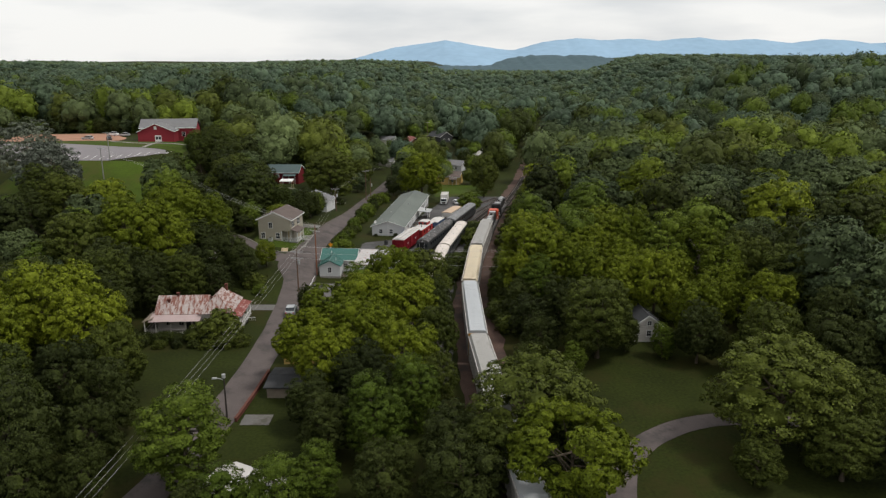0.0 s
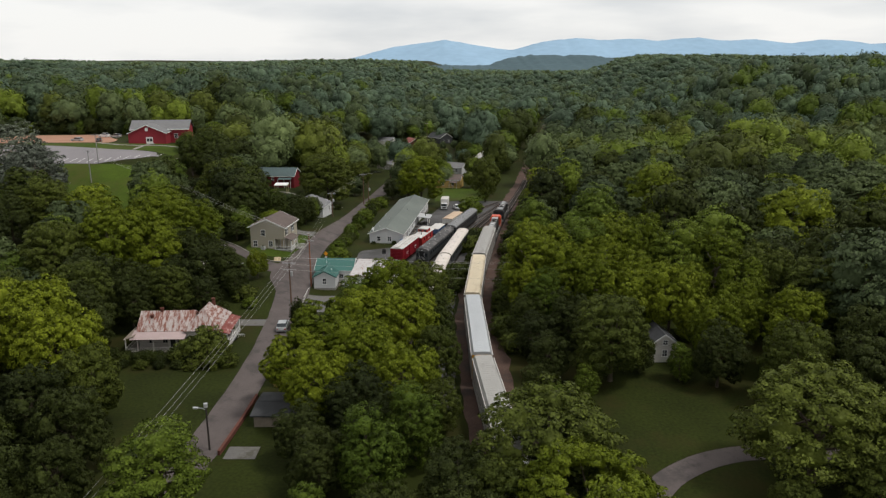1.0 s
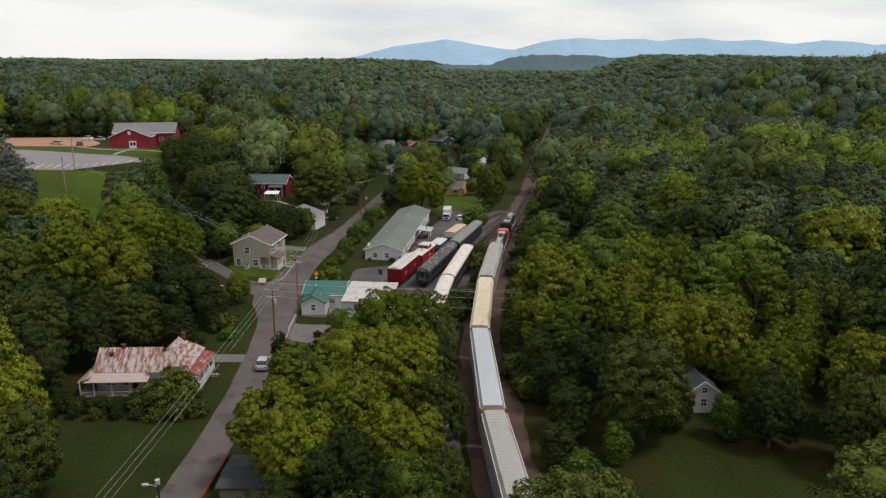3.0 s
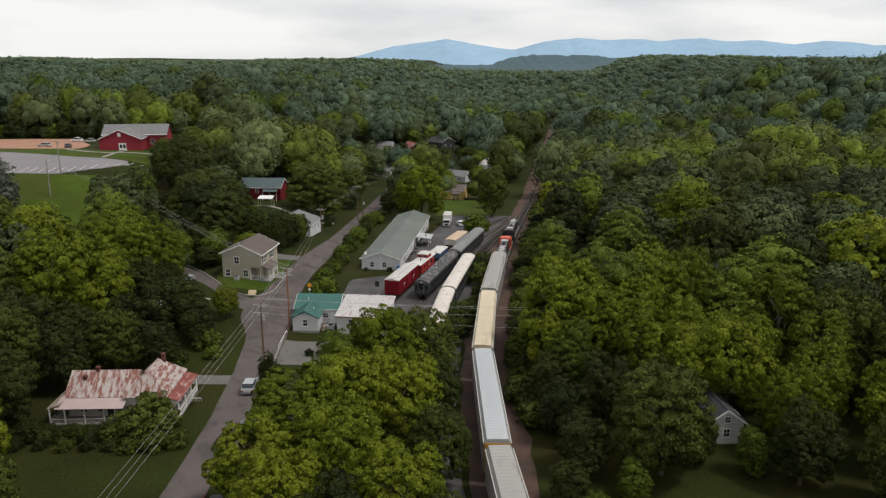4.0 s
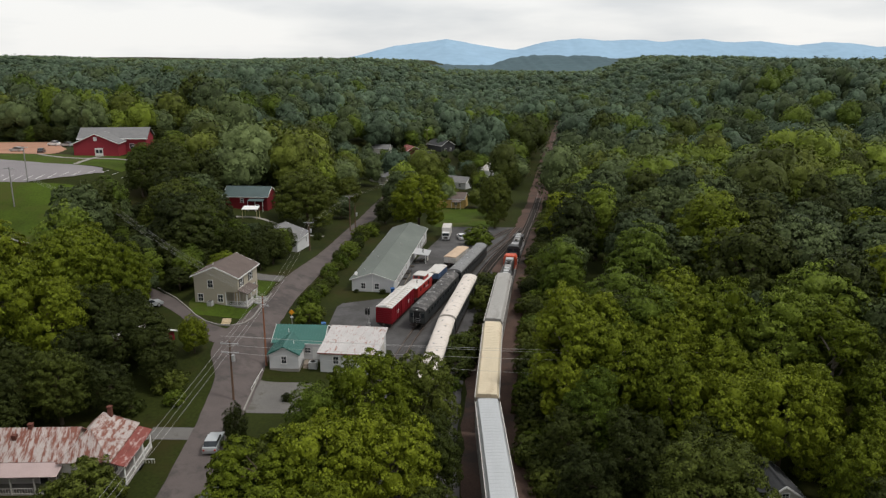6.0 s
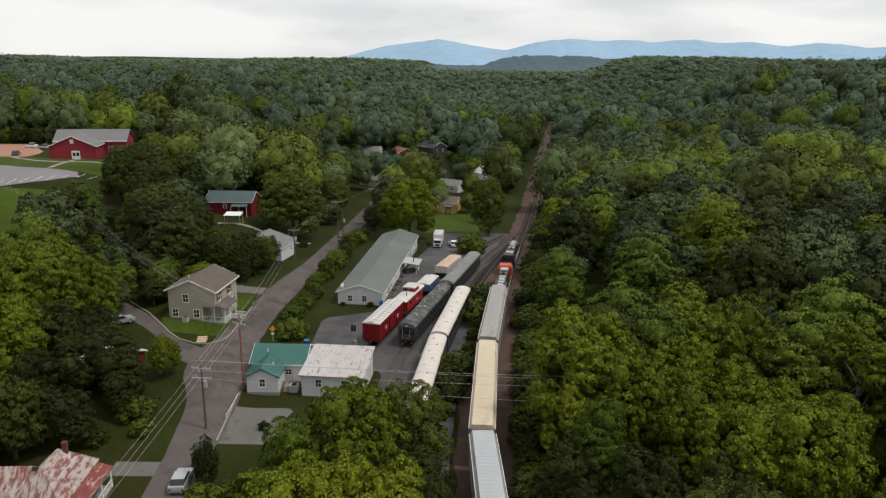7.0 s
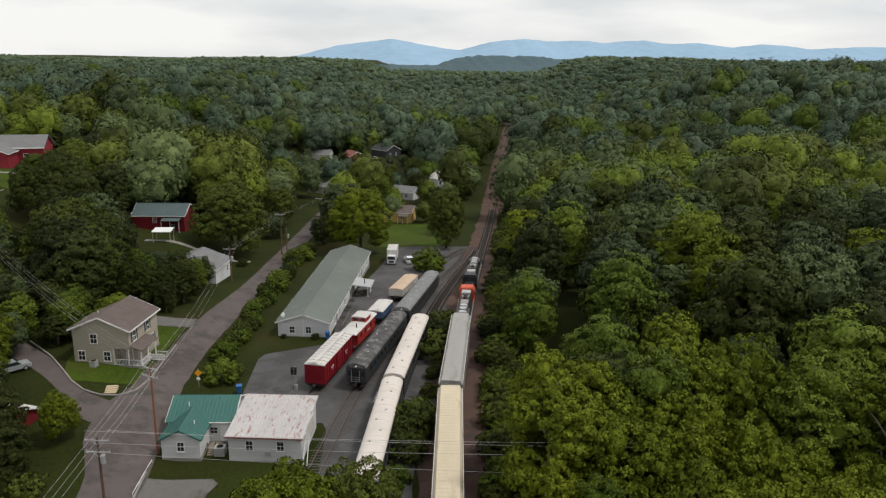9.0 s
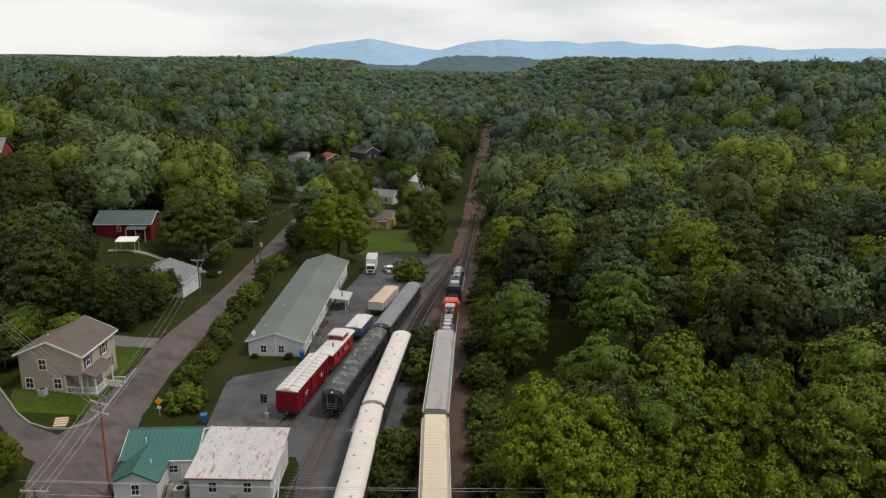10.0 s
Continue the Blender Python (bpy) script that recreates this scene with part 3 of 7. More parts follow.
def boxcar(m, label):
    t = thing("boxcar", m, label, "freight wagon", "parked wagons in the rail yard")
    h, w = 6.35, 1.5
    part("underframe", Build().box(-1.3, 1.3, -h, h, 0.8, 1.1), TRUCK_IRON, t)
    body = part("body", Build().along([(-w, 1.02), (w, 1.02), (w, 4.05), (-w, 4.05)], -h, h), BOX_RED, t)
    roof = part("roof", Build().along([(-w - 0.06, 4.02), (w + 0.06, 4.02), (w + 0.06, 4.1), (0, 4.38), (-w - 0.06, 4.1)], -h - 0.08, h + 0.08), ROOF_WHITE, t, "dirty white corrugated roof")
    rib = Build().along([(-w - 0.06, 4.09), (w + 0.06, 4.09), (w + 0.06, 4.15), (0, 4.45), (-w - 0.06, 4.15)], -0.07, 0.07)
    row_of("roof_rib", rib, ROOF_WHITE, roof, [(0, -h + 0.3 + i * (2 * h - 0.6) / 11, 0) for i in range(12)])
    part("running_board", Build().box(-0.3, 0.3, -h, h, 4.44, 4.5), ROOF_WHITE, roof)
    for s in (-1, 1):
        for i in range(14):
            y = -h + 0.15 + i * (2 * h - 0.3) / 13
            if abs(y) > 1.3:
                part("side_rib", Build().box(*sorted((s * w, s * (w + 0.10))), y - 0.06, y + 0.06, 1.05, 4.0), BOX_RED, body)
        door = part("sliding_door", Build().box(*sorted((s * w, s * (w + 0.09))), -1.15, 1.15, 1.1, 3.9), BOX_RED, body)
        for z in (1.6, 2.2, 2.8, 3.4):
            part("door_rib", Build().box(*sorted((s * (w + 0.09), s * (w + 0.13))), -1.1, 1.1, z, z + 0.1), BOX_RED, door)
        for y in (-3.6, 2.6):
            part("lettering_bar", Build().box(*sorted((s * (w + 0.005), s * (w + 0.06))), y, y + 1.1, 2.5, 2.68), ROOF_WHITE, body)
            part("lettering_bar", Build().box(*sorted((s * (w + 0.005), s * (w + 0.06))), y + 0.15, y + 0.85, 2.15, 2.28), ROOF_WHITE, body)
        for i in range(8):
            z = 1.2 + i * 0.36
            part("end_rib", Build().box(-w + 0.1, w - 0.1, *sorted((s * h, s * (h + 0.13))), z, z + 0.17), BOX_RED, body)
        lad = Build()
        for x in (0.95, 1.35):
            lad.box(x - 0.02, x + 0.02, *sorted((s * (h + 0.08), s * (h + 0.12))), 1.0, 4.1)
        for i in range(8):
            lad.box(0.95, 1.35, *sorted((s * (h + 0.08), s * (h + 0.11))), 1.1 + i * 0.38, 1.14 + i * 0.38)
        part("ladder", lad, BOX_RED, t)
        bogie(t, s * (h - 1.9))
        coupler(t, s * h, s)
    return t


def caboose(m, label):
    t = thing("caboose", m, label, "railway wagon", "parked wagons in the rail yard")
    h, w = 5.0, 1.42
    part("underframe", Build().box(-1.3, 1.3, -h - 0.6, h + 0.6, 0.8, 1.1), TRUCK_IRON, t)
    body = part("body", Build().along([(-w, 1.05), (w, 1.05), (w, 3.3), (-w, 3.3)], -h + 0.6, h - 0.6), CABOOSE_RED, t)
    arc = [((w + 0.12) * math.cos(a), 3.28 + 0.34 * math.sin(a)) for a in np.linspace(0, math.pi, 9)]
    roof = part("roof", Build().along(arc, -h - 0.5, h + 0.5), ROOF_WHITE, t, "dirty white curved roof")
    cup = part("cupola", Build().along([(-1.2, 3.4), (1.2, 3.4), (1.2, 4.35), (-1.2, 4.35)], 0.2, 2.9), CABOOSE_RED, t)
    part("cupola_roof", Build().along([(1.35 * math.cos(a), 4.33 + 0.22 * math.sin(a)) for a in np.linspace(0, math.pi, 7)], 0.0, 3.1), ROOF_WHITE, cup)
    for y, yy in ((0.2, 0.16), (2.9, 2.94)):
        for x in (-0.6, 0.6):
            part("cupola_window", Build().box(x - 0.35, x + 0.35, min(y, yy), max(y, yy), 3.7, 4.15), PANE, cup)
    part("smoke_stack", Build().tube([(0.6, -2.6, 3.4), (0.6, -2.6, 4.3)], 0.1), TRUCK_IRON, roof)
    for s in (-1, 1):
        for y in (-2.6, -0.6, 2.4):
            part("window", Build().box(*sorted((s * w, s * (w + 0.04))), y - 0.3, y + 0.3, 2.1, 2.8), PANE, body)
        part("lettering_bar", Build().box(*sorted((s * w, s * (w + 0.02))), 0.4, 1.9, 1.9, 2.1), ROOF_WHITE, body)
        rail = Build()
        for x in (-1.3, -0.5, 0.5, 1.3):
            rail.box(x - 0.025, x + 0.025, s * (h + 0.5) - 0.025, s * (h + 0.5) + 0.025, 1.1, 2.1)
        rail.box(-1.3, 1.3, s * (h + 0.5) - 0.03, s * (h + 0.5) + 0.03, 2.05, 2.12)
        part("platform_rail", rail, CABOOSE_RED, t)
        bogie(t, s * (h - 1.6))
        coupler(t, s * (h + 0.5), s)
    return t


def flat_wagon(m, name, length, side_material, top_material, label, ribs=7, height=2.9):
    t = thing(name, m, label, "railway wagon", "parked wagons in the rail yard")
    h, w = length / 2, 1.42
    part("underframe", Build().box(-1.3, 1.3, -h, h, 0.8, 1.1), TRUCK_IRON, t)
    body = part("body", Build().along([(-w, 1.05), (w, 1.05), (w, height - 0.15), (-w, height - 0.15)], -h, h), side_material, t)
    part("cover", Build().along([(-w - 0.05, height - 0.17), (w + 0.05, height - 0.17), (w + 0.05, height - 0.05), (0, height + 0.12), (-w - 0.05, height - 0.05)], -h - 0.05, h + 0.05), top_material, t)
    for s in (-1, 1):
        for i in range(ribs):
            y = -h + 0.2 + i * (length - 0.4) / (ribs - 1)
            part("side_rib", Build().box(*sorted((s * w, s * (w + 0.07))), y - 0.06, y + 0.06, 1.05, height - 0.2), side_material, body)
        for i in range(5):
            x = -1.2 + 0.6 * i
            part("end_rib", Build().box(x - 0.05, x + 0.05, *sorted((s * h, s * (h + 0.06))), 1.1, height - 0.2), side_material, body)
        bogie(t, s * (h - 1.7))
        coupler(t, s * h, s)
    return t


def locomotive(m, label, cab_north=True):
    t = thing("locomotive", m, label, "locomotive", "two locomotives of the freight train")
    h = 10.2
    k = 1 if cab_north else -1

    def sp(a, b):
        return sorted((k * a, k * b))
    part("underframe", Build().box(-1.5, 1.5, -h, h, 1.15, 1.5), LOCO_BLACK, t)
    part("fuel_tank", Build().along([(-1.3, 0.55), (1.3, 0.55), (1.45, 0.9), (1.4, 1.15), (-1.4, 1.15), (-1.45, 0.9)], -2.4, 2.4), LOCO_BLACK, t)
    hood = part("hood", Build().along([(-0.95, 1.5), (0.95, 1.5), (0.95, 3.9), (0.7, 4.15), (-0.7, 4.15), (-0.95, 3.9)], *sp(-9.4, 5.0)), LOCO_BLACK, t)
    for y0, y1 in ((-9.2, -7.4), (-5.5, -3.9), (-3.2, -1.2), (0.7, 2.2), (3.4, 4.8)):
        part("hood_top", Build().along([(-0.72, 4.14), (0.72, 4.14), (0.62, 4.22), (-0.62, 4.22)], *sp(y0, y1)), LOCO_TOP, hood, "pale soot-stained hood panel")
    for y in (-8.2, -6.4, -4.6, 1.6):
        part("fan", Build().tube([(0, k * y, 4.2), (0, k * y, 4.42)], 0.62, 16), LOCO_BLACK if y > 0 else GREY_METAL, hood)
    part("radiator_wing", Build().along([(-1.35, 3.35), (1.35, 3.35), (1.2, 4.1), (-1.2, 4.1)], *sp(-9.0, -5.6)), LOCO_BLACK, hood)
    part("exhaust", Build().box(-0.3, 0.3, *sp(-0.8, 0.4), 4.2, 4.5), TRUCK_IRON, hood)
    part("intake", Build().box(-0.85, 0.85, *sp(2.4, 4.2), 4.1, 4.36), GREY_METAL, hood)
    cab = part("cab", Build().along([(-1.5, 1.5), (1.5, 1.5), (1.5, 3.9), (1.1, 4.4), (-1.1, 4.4), (-1.5, 3.9)], *sp(5.0, 7.4)), LOCO_RED if cab_north else LOCO_BLACK, t, "orange-red cab" if cab_north else "black cab")
    part("cab_roof", Build().along([(-1.45, 4.02), (1.45, 4.02), (1.1, 4.46), (-1.1, 4.46)], *sp(5.4, 7.5)), LOCO_RED if cab_north else LOCO_BLACK, cab)
    for s in (-1, 1):
        for y in (5.6, 6.5):
            part("cab_window", Build().box(*sorted((s * 1.5, s * 1.53)), *sp(y, y + 0.7), 3.0, 3.75), PANE, cab)
        part("windscreen", Build().box(*sorted((s * 0.15, s * 1.2)), *sp(7.4, 7.44), 3.1, 3.8), PANE, cab)
    part("nose", Build().along([(-0.95, 1.5), (0.95, 1.5), (0.95, 2.8), (0.7, 3.0), (-0.7, 3.0), (-0.95, 2.8)], *sp(7.4, 9.2)), LOCO_RED if cab_north else LOCO_BLACK, t)
    for s in (-1, 1):
        rail = Build()
        for i in range(12):
            y = -9.3 + i * 1.25
            rail.box(s * 1.45 - 0.02, s * 1.45 + 0.02, *sp(y - 0.02, y + 0.02), 1.5, 2.5)
        rail.box(s * 1.45 - 0.025, s * 1.45 + 0.025, *sp(-9.4, 4.6), 2.48, 2.54)
        part("handrail", rail, ROOF_WHITE, t)
        part("end_rail", Build().box(-1.4, 1.4, s * (h - 0.05) - 0.03, s * (h - 0.05) + 0.03, 2.4, 2.47).box(-1.4, -1.34, s * (h - 0.05) - 0.03, s * (h - 0.05) + 0.03, 1.5, 2.45).box(1.34, 1.4, s * (h - 0.05) - 0.03, s * (h - 0.05) + 0.03, 1.5, 2.45), ROOF_WHITE, t)
        bogie(t, s * 6.4, 3, 0.5)
        coupler(t, s * h, s)
    return t


PITCH = 28.35
NOSE = 192.5
autorack(on_line(MAIN, NOSE - PITCH, 27.3), RACK_GREY, "long grey-roofed autorack wagon on the main line", True)
autorack(on_line(MAIN, NOSE - 2 * PITCH, 27.3), RACK_CREAM, "long cream-roofed autorack wagon on the main line", True)
autorack(on_line(MAIN, NOSE - 3 * PITCH, 27.3), RACK_SILVER, "long galvanised autorack wagon with orange end doors", False, RACK_END)
autorack(on_line(MAIN, NOSE - 4 * PITCH, 27.3), RACK_GREY, "long grey-roofed autorack wagon on the main line", True)
autorack(on_line(MAIN, NOSE - 5 * PITCH, 27.3), RACK_SILVER, "long galvanised autorack wagon on the main line", False)
locomotive(on_line(MAIN, NOSE + 0.6, 20.4), "black and orange-red diesel locomotive with pale hood panels", True)
locomotive(on_line(MAIN, NOSE + 22.0, 20.4), "black diesel locomotive at the head of the train", False)
coach(on_line(WHITE_LINE, 169.9, 25.2), COACH_WHITE, COACH_BLACK, "parked coach with a long cream-painted curved roof")
coach(on_line(WHITE_LINE, 143.9, 25.2), COACH_WHITE, COACH_BLACK, "parked coach with a stained cream curved roof")
coach(on_line(COACH_LINE, 173.3, 23.6), COACH_ROOF, COACH_BLACK, "old black coach with a soot-streaked grey roof", 23.6)
coach(on_line(COACH_LINE, 198.0, 24.6), COACH_ROOF_PALE, COACH_BLACK, "old black coach with a grey metal roof", 24.6)
boxcar(on_line(BOX_LINE, 173.3, 12.7), "dark red ribbed boxcar with a dirty white roof")
caboose(on_line(BOX_LINE, 187.2, 10.6), "bright red caboose with a cupola and white roof")
flat_wagon(on_line(BOX_LINE, 200.8, 7.0), "covered_wagon", 6.6, BLUE_BOX, ROOF_WHITE, "short blue covered wagon with a white top", 7, 2.5)
flat_wagon(on_line(BOX_LINE, 213.5, 11.8), "hopper_wagon", 11.4, ROOF_WHITE, TAN_BOX, "white ribbed hopper wagon with a tan cover", 12, 2.6)


# ---------------------------------------------------------------- buildings
def window(parent, x, y, z, w, h, side, frame_material=WHITE):
    """A sash window on a wall; side is the way it faces: -y, +y, -x or +x. x, y: its middle on the wall."""
    f, p, s = Build(), Build(), Build()
    k = -1 if side[0] == "-" else 1

    def bx(b, u0, u1, d0, d1, z0, z1):
        if side[1] == "y":
            b.box(x + u0, x + u1, *sorted((y + k * d0, y + k * d1)), z0, z1)
        else:
            b.box(*sorted((x + k * d0, x + k * d1)), y + u0, y + u1, z0, z1)
    t = 0.09
    bx(f, -w / 2 - t, -w / 2, -0.05, 0.07, z - t, z + h + t)
    bx(f, w / 2, w / 2 + t, -0.05, 0.07, z - t, z + h + t)
    bx(f, -w / 2, w / 2, -0.05, 0.07, z + h, z + h + t)
    bx(f, -w / 2, w / 2, -0.05, 0.06, z + h / 2 - 0.03, z + h / 2 + 0.03)
    bx(f, -0.02, 0.02, -0.05, 0.05, z, z + h)
    win = part("window", f, frame_material, parent)
    bx(p, -w / 2, w / 2, -0.03, 0.025, z, z + h)
    part("pane", p, PANE, win)
    bx(s, -w / 2 - t - 0.04, w / 2 + t + 0.04, -0.02, 0.12, z - t - 0.05, z - t)
    part("sill", s, frame_material, win)
    return win


def door(parent, x, y, z, w, h, side, material=WHITE):
    k = -1 if side[0] == "-" else 1
    f, p = Build(), Build()
    if side[1] == "y":
        p.box(x - w / 2, x + w / 2, *sorted((y - k * 0.02, y + k * 0.04)), z, z + h)
        f.box(x - w / 2 - 0.1, x - w / 2, *sorted((y, y + k * 0.07)), z, z + h + 0.1).box(x + w / 2, x + w / 2 + 0.1, *sorted((y, y + k * 0.07)), z, z + h + 0.1).box(x - w / 2, x + w / 2, *sorted((y, y + k * 0.07)), z + h, z + h + 0.1)
    else:
        p.box(*sorted((x - k * 0.02, x + k * 0.04)), y - w / 2, y + w / 2, z, z + h)
        f.box(*sorted((x, x + k * 0.07)), y - w / 2 - 0.1, y - w / 2, z, z + h + 0.1).box(*sorted((x, x + k * 0.07)), y + w / 2, y + w / 2 + 0.1, z, z + h + 0.1).box(*sorted((x, x + k * 0.07)), y - w / 2, y + w / 2, z + h, z + h + 0.1)
    d = part("door", p, material, parent)
    part("door_frame", f, WHITE, d)
    return d


def gable_body(t, w, l, h, rise, wall, roof, over=0.35, base=-1.0, x0=0.0, y0=0.0, fascia=WHITE, seams=0.0, thick=0.14, foot=None):
    """Walls and a gable roof; the ridge runs along the thing's y axis."""
    a = w / 2
    walls = part("wall", Build().along([(x0 - a, base), (x0 + a, base), (x0 + a, h), (x0, h + rise - 0.02), (x0 - a, h)], y0 - l / 2, y0 + l / 2), wall, t)
    if foot:
        part("foundation", Build().box(x0 - a - 0.04, x0 + a + 0.04, y0 - l / 2 - 0.04, y0 + l / 2 + 0.04, base - 0.2, foot), CONCRETE, t)
    k = rise / a
    ya, yb = y0 - l / 2 - over, y0 + l / 2 + over
    lift = thick + 0.03
    rf = Build()
    for s in (-1, 1):
        e = x0 + s * (a + over)
        rf.slab((x0, ya, h + rise + lift), (e, ya, h - over * k + lift), (e, yb, h - over * k + lift), (x0, yb, h + rise + lift), thick)
    r = part("roof", rf, roof, t)
    part("ridge_cap", Build().along([(x0 - 0.16, h + rise + lift - 0.03), (x0 + 0.16, h + rise + lift - 0.03), (x0, h + rise + lift + 0.06)], ya, yb), roof, r)
    if seams:
        for s in (-1, 1):
            seam = Build().beam((x0 + s * 0.05, 0, h + rise + lift + 0.008), (x0 + s * (a + over), 0, h - over * k + lift + 0.02), 0.035, 0.03)
            row_of("roof_seam", seam, roof, r, [(0, y, 0) for y in np.arange(ya + seams / 2, yb, seams)])
    if fascia:
        for s in (-1, 1):
            e = x0 + s * (a + over)
            fb = Build()
            for y in (ya - 0.025, yb + 0.025):
                fb.beam((x0, y, h + rise + lift - 0.11), (e, y, h - over * k + lift - 0.11), 0.05, 0.2)
            fb.box(e - 0.03, e + 0.03, ya, yb, h - over * k + lift - 0.2, h - over * k + lift - 0.02)
            part("fascia", fb, fascia, r)
    return walls, r


def railing(parent, pts, z, material=WHITE, height=0.95, gap=0.22):
    for a, b in zip(pts[:-1], pts[1:]):
        r = Build()
        a, b = Vector((*a, 0)), Vector((*b, 0))
        n = max(2, int((b - a).length / gap))
        r.beam(a + Vector((0, 0, z + height)), b + Vector((0, 0, z + height)), 0.08, 0.07)
        r.beam(a + Vector((0, 0, z + 0.12)), b + Vector((0, 0, z + 0.12)), 0.06, 0.06)
        for i in range(n + 1):
            q = a + (b - a) * (i / n)
            r.box(q.x - 0.02, q.x + 0.02, q.y - 0.02, q.y + 0.02, z + 0.1, z + height)
        part("railing", r, material, parent)


def two_storey_house():
    t = thing("house", pose(-42.9, 182.0, float(land(-42.9, 180)) - 0.25, 0, 0, -7), "beige two-storey house with a brown shingle roof and white porch", "house", "village houses")
    w, l, h, rise = 8.5, 9.4, 5.7, 1.85
    a, d = w / 2, l / 2
    upper = part("upper_wall", Build().along([(-a, 2.75), (a, 2.75), (a, h), (0, h + rise - 0.02), (-a, h)], -d, d), BEIGE, t)
    lower = part("lower_wall", Build().prism([(-a, -d), (a - 2.6, -d), (a - 2.6, -d + 2.3), (a - 0.02, -d + 2.3), (a - 0.02, d), (-a, d)], -0.6, 2.75), BEIGE, t)
    part("foundation", Build().box(-a - 0.03, a + 0.03, -d - 0.03, d + 0.03, -1.2, 0.05), CONCRETE, t)
    k, over, lift = rise / a, 0.45, 0.17
    rf, fa = Build(), Build()
    for s in (-1, 1):
        e = s * (a + over)
        rf.slab((0, -d - over, h + rise + lift), (e, -d - over, h - over * k + lift), (e, d + over, h - over * k + lift), (0, d + over, h + rise + lift), 0.16)
        for y in (-d - over - 0.03, d + over + 0.03):
            fa.beam((0, y, h + rise + lift - 0.12), (e, y, h - over * k + lift - 0.12), 0.06, 0.22)
        fa.box(e - 0.05, e + 0.05, -d - over, d + over, h - over * k + lift - 0.22, h - over * k + lift - 0.02)
    roof = part("roof", rf, SHINGLE_BROWN, t)
    courses = Build()
    for s in (-1, 1):
        for i in range(1, 16):
            u = i / 16
            x = s * (a + over) * u
            courses.beam((x, -d - over, h + rise + lift - (rise + over * k) * u + 0.006), (x, d + over, h + rise + lift - (rise + over * k) * u + 0.006), 0.05, 0.03)
    part("shingle_coursing", courses, SHINGLE_BROWN, roof)
    part("fascia", fa, WHITE, roof)
    part("roof_vent_pipe", Build().tube([(-2.0, -1.0, h + 0.9), (-2.0, -1.0, h + 1.55)], 0.06), WHITE, roof)
    lap = Build()
    for i in range(1, 24):
        z = 0.05 + i * 0.24
        lap.box(-a - 0.012, a - 2.6 if z < 2.7 else a, -d - 0.018, -d, z, z + 0.03)
        lap.box(a, a + 0.018, -d + 2.3 if z < 2.7 else -d, d, z, z + 0.03)
    part("siding_lap", lap, BEIGE, lower)
    for x, z in ((-1.05, 3.55), (-3.1, 0.85), (0.75, 0.85)):
        window(upper if z > 3 else lower, x, -d, z, 0.95, 1.35, "-y")
    for y, z in ((-3.0, 3.6), (1.3, 3.6), (2.6, 0.95)):
        win = window(upper if z > 3 else lower, a, y, z, 0.95, 1.4, "+x")
        for yy in (y - 0.78, y + 0.78):
            part("shutter", Build().box(a + 0.01, a + 0.06, yy - 0.2, yy + 0.2, z - 0.05, z + 1.45), SHINGLE_DARK, win)
    door(lower, 3.0, -d + 2.3, 0.1, 0.95, 2.1, "-y", TAN_WOOD)
    porch = part("porch_deck", Build().box(a - 2.6, a + 1.7, -d, -d + 2.3, -0.15, 0.05).box(a, a + 1.7, -d + 2.3, 0.2, -0.15, 0.05).box(a - 2.5, a + 1.6, -d + 0.1, -d + 2.2, -1.0, -0.15), CONCRETE, t)
    part("porch_roof", Build().slab((a, -d - 0.1, 3.25), (a + 1.95, -d - 0.1, 2.6), (a + 1.95, 0.5, 2.6), (a, 0.5, 3.25), 0.14), SHINGLE_BROWN, porch)
    for x, y in ((a - 2.5, -d + 0.12), (a + 1.6, -d + 0.12), (a + 1.6, -2.4), (a + 1.6, 0.1), (a - 0.3, -d + 0.12)):
        part("porch_post", Build().box(x - 0.07, x + 0.07, y - 0.07, y + 0.07, 0.05, 2.62), WHITE, porch)
    railing(porch, [(a - 2.5, -d + 0.1), (a + 1.6, -d + 0.1), (a + 1.6, -1.6)], 0.05)
    ramp = Build()
    for i in range(6):
        ramp.box(a + 1.7 + i * 0.34, a + 2.06 + i * 0.34, -1.5, -0.2, -0.12 - i * 0.13, 0.0 - i * 0.13)
    part("porch_stair", ramp, CONCRETE, porch)
    railing(porch, [(a + 1.7, -1.5), (a + 3.6, -1.5)], -0.3)
    railing(porch, [(a + 1.7, -0.2), (a + 3.6, -0.2)], -0.3)
    ac = thing("air_conditioner", pose(-44.4, 176.3, float(land(-44.4, 176.3)), 0, 0, -7), "grey outdoor air conditioner unit beside the house", "air conditioner")
    part("case", Build().box(-0.45, 0.45, -0.45, 0.45, 0.05, 0.85), GREY_METAL, ac)
    part("fan_grille", Build().tube([(0, 0, 0.85), (0, 0, 0.9)], 0.36, 16), TRUCK_IRON, ac)
    part("base", Build().box(-0.55, 0.55, -0.55, 0.55, -0.25, 0.05), CONCRETE, ac)


two_storey_house()


